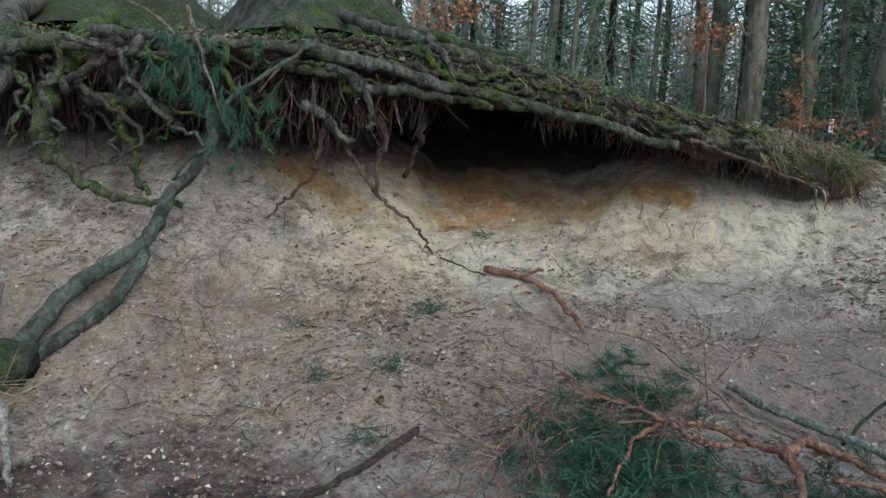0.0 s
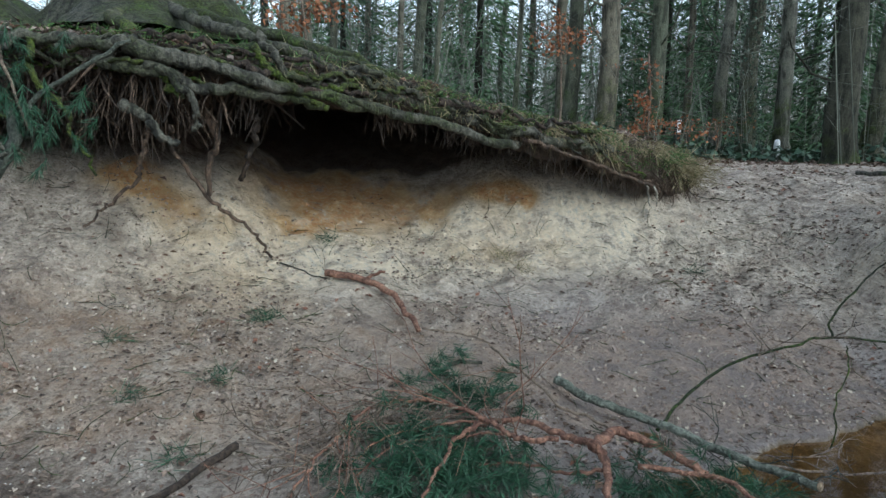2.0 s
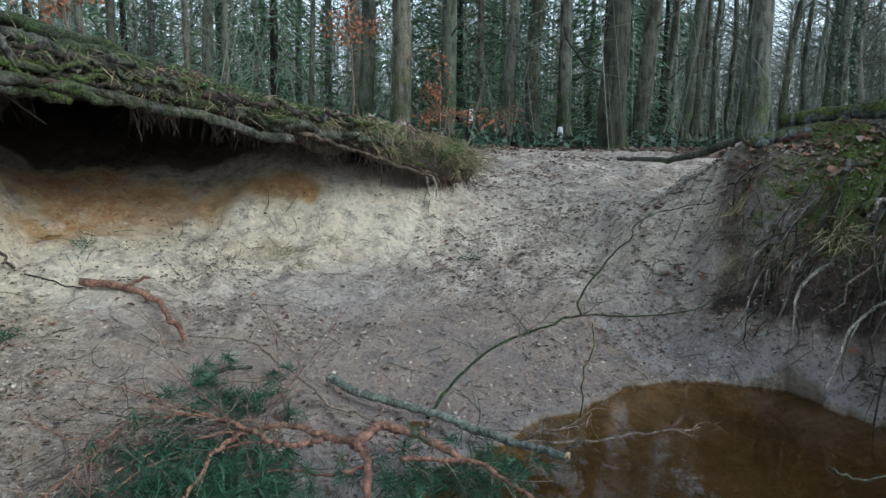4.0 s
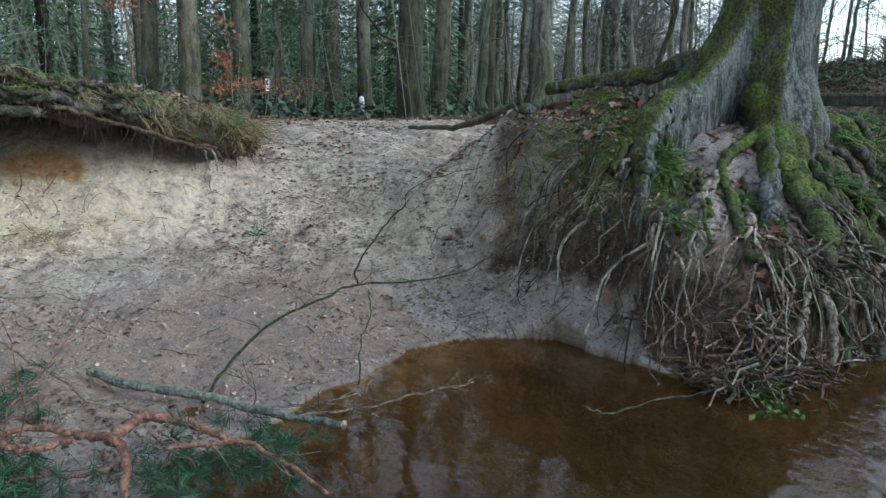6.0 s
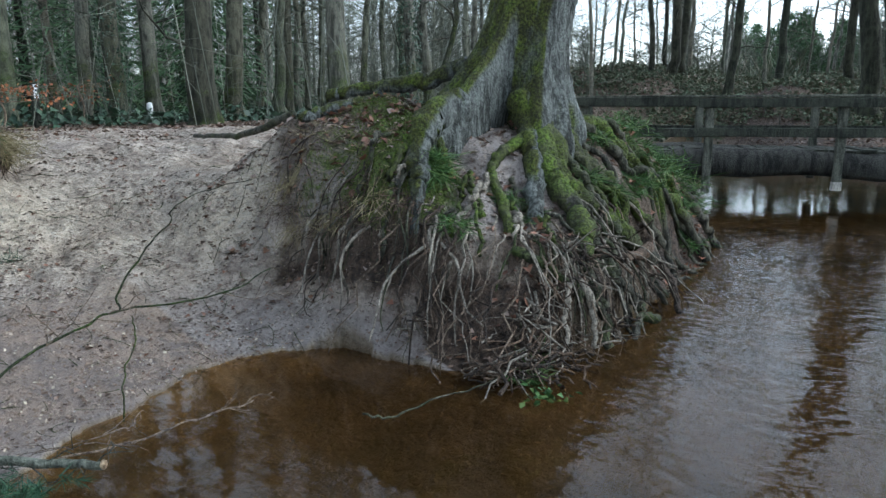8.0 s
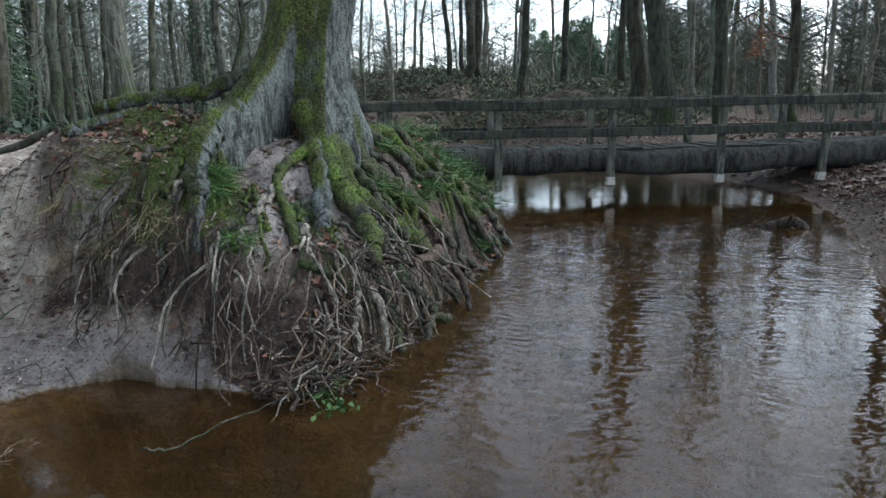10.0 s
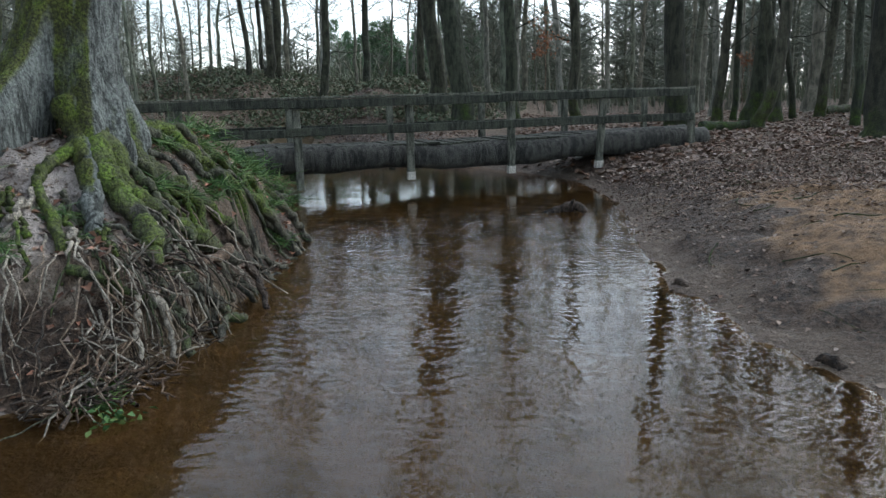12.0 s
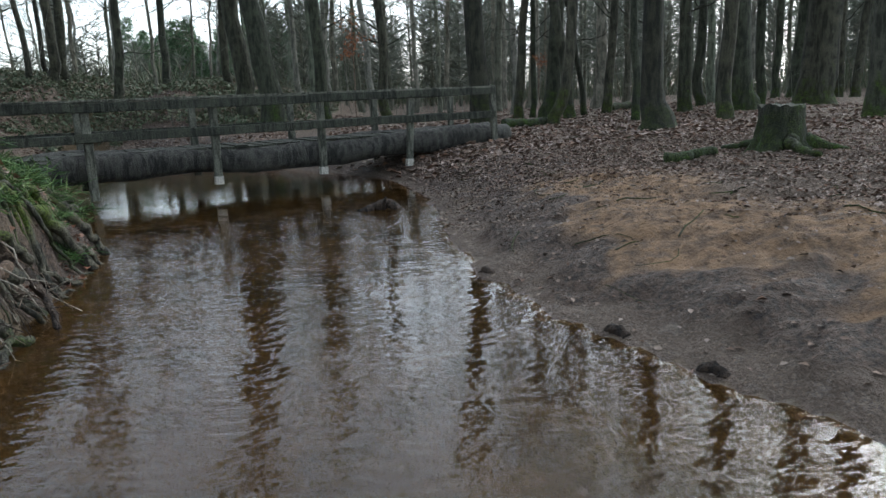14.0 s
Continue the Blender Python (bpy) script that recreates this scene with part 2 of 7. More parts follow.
DRY_GRASS = island_material("dry_grass_blades", [(0.13, 0.115, 0.045), (0.28, 0.225, 0.115), (0.4, 0.33, 0.2)], 0.8)
SPRUCE = island_material("spruce_sprays", [(0.035, 0.08, 0.034), (0.08, 0.15, 0.065), (0.12, 0.2, 0.09)], 0.8)
# Grey-green twigs, lightened in colour to look hazy far off.
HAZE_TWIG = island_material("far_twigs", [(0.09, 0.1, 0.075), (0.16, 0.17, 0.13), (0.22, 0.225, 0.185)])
SCRAP = island_material("leaf_scraps", [(0.035, 0.024, 0.017), (0.11, 0.062, 0.04), (0.2, 0.13, 0.09), (0.3, 0.23, 0.18), (0.09, 0.065, 0.05)], 0.8)
PEBBLE = island_material("grit", [(0.06, 0.05, 0.04), (0.16, 0.13, 0.1), (0.35, 0.3, 0.25), (0.6, 0.56, 0.5)])
WHITE = island_material("white_paint", [(0.75, 0.76, 0.76), (0.78, 0.78, 0.78)], 0.5)
DARKMARK = island_material("dark_sign_mark", [(0.05, 0.06, 0.08), (0.06, 0.06, 0.07)], 0.6)


# ---- mesh tools ----
rng = np.random.default_rng(7)


def lattice(ix, iy, seed):
    h = (ix.astype(np.int64) * 374761393 + iy.astype(np.int64) * 668265263 + seed * 974634777) & 0x7FFFFFFF
    h = ((h ^ (h >> 13)) * 1274126177) & 0x7FFFFFFF
    return ((h ^ (h >> 16)) & 0xFFFF) / 32768.0 - 1.0


def wave(x, y, scale, seed=0, octaves=3):
    """Smooth noise of about -1 to 1, its largest lumps scale metres across."""
    x, y = np.asarray(x, float) / scale, np.asarray(y, float) / scale
    total, amp = 0.0, 1.0
    for o in range(octaves):
        ix, iy = np.floor(x), np.floor(y)
        fx, fy = x - ix, y - iy
        fx, fy = fx * fx * (3 - 2 * fx), fy * fy * (3 - 2 * fy)
        a, b = lattice(ix, iy, seed + o), lattice(ix + 1, iy, seed + o)
        c, d = lattice(ix, iy + 1, seed + o), lattice(ix + 1, iy + 1, seed + o)
        total = total + amp * ((a * (1 - fx) + b * fx) * (1 - fy) + (c * (1 - fx) + d * fx) * fy)
        x, y, amp = x * 2.03 + 17.1, y * 2.03 + 5.7, amp * 0.5
    return total


def ease(v, lo, hi):
    t = np.clip((np.asarray(v, float) - lo) / (hi - lo), 0, 1)
    return t * t * (3 - 2 * t)


class Shape:
    """Gathers vertices and faces for one mesh."""

    def __init__(self):
        self.v, self.f, self.count = [], [], 0

    def add(self, verts, faces):
        self.v.append(np.asarray(verts, float))
        self.f.extend([tuple(i + self.count for i in f) for f in faces])
        self.count += len(verts)
        return self

    def tube(self, points, radii, sides=6, rough=0.0, cap=True):
        p = np.asarray(points, float)
        r = np.broadcast_to(np.asarray(radii, float), (len(p),))
        t = np.gradient(p, axis=0)
        t /= np.linalg.norm(t, axis=1)[:, None] + 1e-9
        up = np.array([0.0, 0, 1]) if abs(t[:, 2]).mean() < 0.8 else np.array([1.0, 0, 0])
        u = np.cross(t, up)
        u /= np.linalg.norm(u, axis=1)[:, None] + 1e-9
        w = np.cross(u, t)
        a = np.arange(sides) * 2 * np.pi / sides
        rr = r[:, None] * (1 + (rough * rng.uniform(-1, 1, (len(p), sides)) if rough else 0))
        ring = p[:, None] + rr[..., None] * (np.cos(a)[None, :, None] * u[:, None] + np.sin(a)[None, :, None] * w[:, None])
        n, faces = len(p), []
        for i in range(n - 1):
            for j in range(sides):
                k = (j + 1) % sides
                faces.append((i * sides + j, i * sides + k, (i + 1) * sides + k, (i + 1) * sides + j))
        if cap:
            faces.append(tuple(range(sides - 1, -1, -1)))
            faces.append(tuple((n - 1) * sides + j for j in range(sides)))
        return self.add(ring.reshape(-1, 3), faces)

    def box(self, centre, size, turn=None):
        s = np.array([(x, y, z) for x in (-1, 1) for y in (-1, 1) for z in (-1, 1)]) * np.asarray(size) / 2
        if turn is not None:
            s = s @ np.array(turn).T
        return self.add(s + centre, [(0, 1, 3, 2), (4, 6, 7, 5), (0, 4, 5, 1), (2, 3, 7, 6), (0, 2, 6, 4), (1, 5, 7, 3)])

    def board(self, centre, size, turn, k, cuts=10):
        """A sawn board or post whose long edges have worn unevenly."""
        size = np.asarray(size, float)
        axis = int(np.argmax(size))
        o = [q for q in range(3) if q != axis]
        c = 0.16 * min(size[o[0]], size[o[1]])
        h0, h1 = size[o[0]] / 2, size[o[1]] / 2
        outline = np.array([(-h0 + c, -h1), (h0 - c, -h1), (h0, -h1 + c), (h0, h1 - c), (h0 - c, h1), (-h0 + c, h1), (-h0, h1 - c), (-h0, -h1 + c)])
        v = np.zeros((cuts, 8, 3))
        v[:, :, axis] = (np.linspace(-0.5, 0.5, cuts) * size[axis])[:, None]
        v[:, :, o] = outline[None] * (1 + 0.05 * k.normal(size=(cuts, 8, 1))) + 0.03 * c * k.normal(size=(cuts, 1, 2))
        v = v.reshape(-1, 3) @ np.array(turn).T + centre
        faces = [(i * 8 + j, i * 8 + (j + 1) % 8, i * 8 + 8 + (j + 1) % 8, i * 8 + 8 + j) for i in range(cuts - 1) for j in range(8)]
        return self.add(v, faces + [tuple(range(7, -1, -1)), tuple((cuts - 1) * 8 + j for j in range(8))])

    def blades(self, base, tips, width):
        """Thin two-sided blades from base to tips, each a narrow strip with a fold."""
        base, tips = np.asarray(base, float), np.asarray(tips, float)
        d = tips - base
        side = np.cross(d, rng.normal(size=d.shape))
        side *= (np.broadcast_to(width, len(base)) / (np.linalg.norm(side, axis=1) + 1e-9))[:, None] * 0.5
        mid = base + d * 0.5 + side * 0.3
        v = np.stack([base - side * 0.6, base + side * 0.6, mid + side, mid - side, tips], 1).reshape(-1, 3)
        return self.add(v, [q for i in range(len(base)) for q in ((5 * i, 5 * i + 1, 5 * i + 2, 5 * i + 3), (5 * i + 3, 5 * i + 2, 5 * i + 4))])

    def leaves(self, centre, size, normal_z=1.0, curl=0.25):
        """Small pointed leaves, folded along the midrib, lying at random turns."""
        c = np.asarray(centre, float)
        n = len(c)
        s = np.broadcast_to(size, n)[:, None]
        nz = rng.normal(size=(n, 3)) * (1.0 / max(normal_z, 1e-3)) * 0.4 + (0, 0, 1 if normal_z > 0.2 else 0)
        nz /= np.linalg.norm(nz, axis=1)[:, None]
        a = np.cross(nz, rng.normal(size=(n, 3)))
        a /= np.linalg.norm(a, axis=1)[:, None]
        b = np.cross(nz, a)
        w = rng.uniform(0.28, 0.42, (n, 1))
        lift = curl * s * nz * rng.uniform(0.2, 1.3, (n, 1))
        v = np.stack([c - a * s * 0.5, c + b * s * w + lift, c + a * s * 0.55 + lift * 0.4, c - b * s * w + lift], 1).reshape(-1, 3)
        return self.add(v, [q for i in range(n) for q in ((4 * i, 4 * i + 1, 4 * i + 2), (4 * i, 4 * i + 2, 4 * i + 3))])

    def mesh(self, name, material, smooth=True):
        me = bpy.data.meshes.new(name)
        me.from_pydata(np.concatenate(self.v).tolist() if self.v else [], [], self.f)
        me.materials.append(material)
        if smooth:
            me.polygons.foreach_set("use_smooth", np.ones(len(me.polygons), bool))
        me.update()
        return me


def thing(name, label, category, group="", kind="", at=(0, 0, 0)):
    ob = tagged(new(name), label, category, group, kind)
    ob.location = at
    return ob


def part(name, shape, material, parent, label="", smooth=True):
    """One mesh under a thing; the shape's places are in the world."""
    me = shape.mesh(name, material, smooth)
    ob = tagged(new(name, me), label)
    if parent is not None:
        base = Vector(parent.location) if parent.parent is None else Vector(parent.parent.location)
        me.transform(Matrix.Translation(-base))
        ob.parent = parent
    return ob


def solid(name, shape, material, label, category, group="", kind="", smooth=True):
    return tagged(new(name, shape.mesh(name, material, smooth)), label, category, group, kind)


def curve_through(points, steps=6, wobble=0.0, seed=0):
    """A smooth line through the points (Catmull-Rom), a little crooked."""
    p = np.asarray(points, float)
    q = np.concatenate([[2 * p[0] - p[1]], p, [2 * p[-1] - p[-2]]])
    out = []
    for i in range(1, len(q) - 2):
        for s in np.arange(steps) / steps:
            a, b, c, d = q[i - 1], q[i], q[i + 1], q[i + 2]
            out.append(0.5 * (2 * b + (c - a) * s + (2 * a - 5 * b + 4 * c - d) * s * s + (3 * b - a - 3 * c + d) * s**3))
    out.append(p[-1])
    out = np.array(out)
    if wobble:
        k = np.random.default_rng(seed)
        jig = k.normal(size=out.shape) * wobble
        jig[0] = jig[-1] = 0
        out = out + (jig + np.roll(jig, 1, 0)) / 2
    return out


def taper(n, a, b, power=1.0):
    return a + (b - a) * np.linspace(0, 1, n) ** power


# ---- the lie of the land ----
NORTH_SHORE = [(-60, 0.5), (-9, 1.0), (-3, 1.2), (-1, 1.3), (0, 1.6), (0.8, 2.0), (1.5, 2.5), (2.2, 2.92), (3.05, 3.12), (3.6, 3.02), (3.86, 2.78),
               (3.92, 2.4), (3.9, 1.95), (3.98, 1.66), (4.5, 1.57), (5.5, 1.62), (6.6, 1.66), (7.6, 1.75), (8.5, 1.95), (9.3, 2.4),
               (10.6, 2.95), (12, 3.5), (14, 4.6), (17, 6.8), (20, 7.8), (25, 8.2), (60, 9)]
SOUTH_SHORE = [(-60, -5.5), (-6, -5.0), (0, -4.2), (2.2, -3.1), (3.1, -2.66), (3.6, -2.45), (4.2, -2.2), (4.75, -2.04), (5.6, -1.72), (6.4, -1.5), (8.3, -1.5), (9.6, -1.6),
               (11.5, -1.45), (13.6, -1.1), (16, 0.6), (20, 4), (25, 7), (60, 8.6)]


def away(x, y, line):
    """The distance from a line of points."""
    best = np.full(np.shape(x), 1e9)
    for (ax, ay), (bx, by) in zip(line, line[1:]):
        dx, dy = bx - ax, by - ay
        s = np.clip(((x - ax) * dx + (y - ay) * dy) / (dx * dx + dy * dy), 0, 1)
        best = np.minimum(best, np.hypot(x - ax - s * dx, y - ay - s * dy))
    return best


def inside(x, y):
    """Whether places lie in the stream."""
    ring = NORTH_SHORE + SOUTH_SHORE[::-1]
    hit = np.zeros(np.shape(x), bool)
    for (ax, ay), (bx, by) in zip(ring, ring[1:] + ring[:1]):
        if ay != by:
            hit ^= ((ay > y) != (by > y)) & (x < (bx - ax) * (y - ay) / (by - ay) + ax)
    return hit


def ragged(x, y):
    """Shifts places a little, so that the water's edge runs unevenly."""
    near = np.exp(-((np.hypot(x - 4, y) / 16) ** 2))
    return x + near * 0.05 * wave(x, y, 0.35, 201), y + near * 0.07 * wave(x, y, 0.4, 207)


# Heights of the eroded bank: one row for each section across it, from the water's edge up and back.
BANK_Y = [1.5, 2.4, 3.0, 3.5, 4.1, 4.7, 5.2, 5.7, 6.2, 7.0, 8.5, 12.0]
BANK = [
    (-3.5, [0.00, 0.06, 0.20, 0.42, 0.68, 1.00, 1.22, 1.35, 1.85, 2.15, 2.3, 1.3]),
    (-1.8, [0.00, 0.05, 0.14, 0.34, 0.66, 1.02, 1.25, 1.36, 1.80, 2.15, 2.3, 1.3]),
    (-1.0, [-0.02, 0.03, 0.10, 0.27, 0.50, 0.80, 1.18, 1.32, 1.66, 2.1, 2.25, 1.3]),
    (-0.45, [-0.03, 0.02, 0.08, 0.23, 0.42, 0.60, 0.95, 1.20, 1.30, 1.45, 2.2, 1.3]),
    (0.05, [-0.06, -0.00, 0.05, 0.18, 0.32, 0.46, 0.62, 0.84, 1.02, 1.32, 2.1, 1.25]),
    (1.0, [-0.20, 0.00, 0.08, 0.20, 0.33, 0.44, 0.54, 0.72, 1.0, 1.32, 1.85, 1.15]),
    (1.9, [-0.30, -0.10, 0.01, 0.11, 0.25, 0.37, 0.49, 0.86, 1.26, 1.36, 1.45, 1.05]),
    (2.9, [-0.35, -0.30, -0.02, 0.10, 0.28, 0.39, 0.50, 0.90, 1.06, 1.12, 1.14, 1.02]),
]
VALLEY = [-0.35, -0.30, 0.0, 0.08, 0.33, 0.46, 0.60, 0.74, 0.88, 1.0, 1.04, 0.99]
PATH_TOP = [0.3, 0.5, 0.7, 0.80, 0.76, 0.79, 0.85, 0.93, 0.98, 1.03, 1.04, 0.99]


def profile(y, row):
    ky = np.linspace(BANK_Y[0], BANK_Y[-1], 211)
    kz = np.interp(ky, BANK_Y, row)
    kz = np.convolve(np.pad(kz, 3, mode="edge"), np.ones(7) / 7, "valid")
    return np.interp(y, ky, kz)


def scarp_line(x, y):
    """The way from the small scarp on the spit's side, and how strongly it shows."""
    edge = np.interp(y, [2.2, 2.5, 2.7, 2.85, 3.2, 3.55, 3.8], [4.24, 4.2, 4.18, 4.16, 4.14, 4.1, 4.16])
    return x - edge - 0.05 * wave(x, y, 0.25, 211), ease(y, 2.25, 2.5) * (1 - ease(y, 3.45, 3.7))


# The mound under the oak: heights by bearing from the trunk (degrees) and by distance.
OAK = (5.62, 2.85)
MOUND_D = [0.45, 0.7, 0.95, 1.2, 1.38, 1.5, 1.64, 1.8, 2.2]
MOUND = [
    (95, [1.36, 1.42, 1.44, 1.40, 1.35, 1.30, 1.24, 1.18, 1.0]),
    (130, [1.33, 1.40, 1.42, 1.36, 1.31, 1.27, 1.18, 1.02, 0.8]),
    (148, [1.28, 1.32, 1.32, 1.25, 1.12, 0.98, 0.76, 0.52, 0.3]),
    (162, [1.26, 1.26, 1.22, 1.02, 0.72, 0.58, 0.36, 0.2, 0.05]),
    (182, [1.26, 1.25, 1.23, 1.12, 0.74, 0.52, 0.26, 0.06, -0.1]),
    (203, [1.25, 1.16, 0.96, 0.80, 0.69, 0.60, 0.28, 0.05, -0.1]),
    (225, [1.25, 1.12, 0.84, 0.70, 0.66, 0.60, 0.34, 0.05, -0.1]),
    (250, [1.24, 1.08, 0.78, 0.62, 0.40, 0.18, 0.02, -0.1, -0.1]),
    (275, [1.22, 1.04, 0.70, 0.26, 0.02, 0.0, 0.0, -0.1, -0.1]),
]


def mound(x, y):
    """The height of the oak's mound, read round the trunk."""
    d, a = np.hypot(x - OAK[0], y - OAK[1]), np.degrees(np.arctan2(y - OAK[1], x - OAK[0])) % 360
    d = d + 0.05 * wave(x, y, 0.35, 209) * ease(d, 0.7, 1.1)
    rows = [np.interp(d, MOUND_D, r) for _, r in MOUND]
    out = rows[0]
    for (a0, _), (a1, _), r0, r1 in zip(MOUND, MOUND[1:], rows, rows[1:]):
        f = ease(a, a0, a1)
        out = np.where(a > a0, r0 * (1 - f) + r1 * f, out)
    return out


def height(x, y, fine=True):
    """The ground's height at places of the plan."""
    x, y = np.asarray(x, float), np.asarray(y, float)
    wx, wy = ragged(x, y)
    wet = inside(wx, wy)
    dn, ds = away(wx, wy, NORTH_SHORE), away(wx, wy, SOUTH_SHORE)
    cols = [c for c, _ in BANK] + [3.7, 4.7]
    rows = [profile(y, r) for _, r in BANK] + [profile(y, VALLEY), profile(y, PATH_TOP)]
    bank = np.zeros(x.shape)
    for i in range(len(cols) - 1):
        s = np.clip((x - cols[i]) / (cols[i + 1] - cols[i]), 0, 1)
        s = s * s * (3 - 2 * s)
        here = (x >= cols[i]) & (x <= cols[i + 1])
        bank = np.where(here, rows[i] * (1 - s) + rows[i + 1] * s, bank)
    bank = np.where(x < cols[0], rows[0], np.where(x > cols[-1], rows[-1], bank))
    far = ease(y, 10, 14)
    bank = bank * (1 - far) + 0.95 * far
    # The spit that the roots hold, and the low bank beyond it.
    crest = 1.25 - 0.52 * ease(x, 6.0, 9.2) + 0.35 * ease(x, 9.4, 13)
    step = 0.12 * wave(x, y, 0.45, 209)
    crest = crest + 0.1 * np.exp(-(((x - 7.8) / 0.7) ** 2))
    worn = 0.13 * (1 - np.exp(-dn / 0.1)) + 0.52 * crest * ease(dn + step, 0.2, 0.36) + (0.48 * crest - 0.13) * ease(dn + step, 0.3, 0.78)
    soft = crest * (1 - np.exp(-dn / (0.30 + 0.6 * ease(x, 8, 11))))
    spit = worn + (soft - worn) * ease(x, 7.0, 8.4)
    t = ease(x, 3.85, 4.3) * (1 - ease(y - 0.25 * (x - 4), 3.3, 4.2))
    t = t * ease(x, 5.3, 6.0)
    land = bank * (1 - t) + spit * t
    round_oak = (1 - ease(x, 5.5, 6.2)) * (1 - ease(np.hypot(x - OAK[0], y - OAK[1]), 2.0, 2.5)) * ease(x, 3.4, 3.7)
    land = land * (1 - round_oak) + round_oak * np.maximum(mound(x, y), land - 0.35 * (y < 3.0) * (x < 5.4))
    east = ease(x, 7, 11)
    land = land * (1 - east) + np.minimum(land, 0.9) * east * (1 - np.exp(-dn / 1.4))
    # A rise beyond the stream, behind the bridge.
    south = 0.50 * (1 - np.exp(-((ds / 1.05) ** 1.4))) + 0.06 * ease(ds, 2, 6)
    south_side = (ds < dn) & ~wet
    z = np.where(south_side, south, land)
    z = np.where(wet, -0.5 * (1 - np.exp(-np.minimum(dn * 1.0, ds * 0.7 + 0.02) / 0.55)), z)
    z = z + 1.75 * ease(x, 20, 30) * ease(y + 0.1 * x, 2.5, 8) * (1 - ease(y, 13, 22)) * np.maximum((1 - np.exp(-np.minimum(dn, ds) / 3.0)) * ~wet, ease(x, 23, 27))
    scarp, worn_edge = scarp_line(x, y)
    z = z + worn_edge * (0.06 * ease(scarp, -0.02, 0.05) * (1 - ease(scarp, 0.25, 0.6)) - 0.06 * np.exp(-(((scarp + 0.05) / 0.08) ** 2)))
    # Keep dry land dry near the water's edge.
    z = np.where(~wet & (dn < 0.4) & ~south_side & (x < 3.8), np.maximum(z, 0.02 + 0.03 * dn), z)
    if fine:
        near = np.exp(-((np.hypot(x - 3, y - 1) / 14) ** 2))
        dry = np.clip(np.minimum(dn, ds) / 0.35, 0.08, 1) * np.where(wet, 0.4, 1)
        z = z + dry * (0.035 * wave(x, y, 0.9, 3) + near * (0.024 * wave(x, y, 0.28, 11, 4) + 0.013 * wave(x, y, 0.12, 15, 2)))
        z = z + np.where(south_side, dry * near * 0.05 * np.minimum(wave(x, y, 0.3, 33, 3), 0.25), 0)
        z = z + dry * near * 0.06 * np.abs(wave(x * 1.8 - y * 0.5, y * 0.7, 0.4, 23, 3)) * ease(z, 0.1, 0.5)
        z = z + (1 - near) * 0.12 * wave(x, y, 6, 5)
    return z


def spread(stops):
    """Coordinates with steps that change from stretch to stretch: (from, to, step)."""
    out = []
    for a, b, s in stops:
        out += list(np.linspace(a, b, max(1, round((b - a) / s)), endpoint=False))
    return np.array(out + [stops[-1][1]])


gx = spread([(-400, -60, 60), (-60, -14, 6), (-14, -4, 0.7), (-4, -2.6, 0.1), (-2.6, 6.2, 0.032), (6.2, 9.5, 0.07), (9.5, 17, 0.16), (17, 40, 0.7), (40, 80, 4), (80, 400, 60)])
gy = spread([(-400, -60, 60), (-60, -20, 3), (-20, -7, 0.5), (-7, -1, 0.09), (-1, 1.2, 0.2), (1.2, 6.8, 0.032), (6.8, 9.5, 0.1), (9.5, 16, 0.3), (16, 40, 1), (40, 80, 4), (80, 400, 60)])
GX, GY = np.meshgrid(gx, gy, indexing="ij")
GZ = height(GX, GY)
nx, ny = GX.shape
idx = np.arange(nx * ny).reshape(nx, ny)
quads = np.stack([idx[:-1, :-1], idx[1:, :-1], idx[1:, 1:], idx[:-1, 1:]], -1).reshape(-1, 4)
me = bpy.data.meshes.new("ground")
me.from_pydata(np.stack([GX, GY, GZ], -1).reshape(-1, 3).tolist(), [], quads.tolist())
me.polygons.foreach_set("use_smooth", np.ones(len(me.polygons), bool))
me.materials.append(GROUND)


def lay(me, name, values):
    a = me.attributes.new(name, "FLOAT", "POINT")
    a.data.foreach_set("value", np.ascontiguousarray(values, np.float32).ravel())


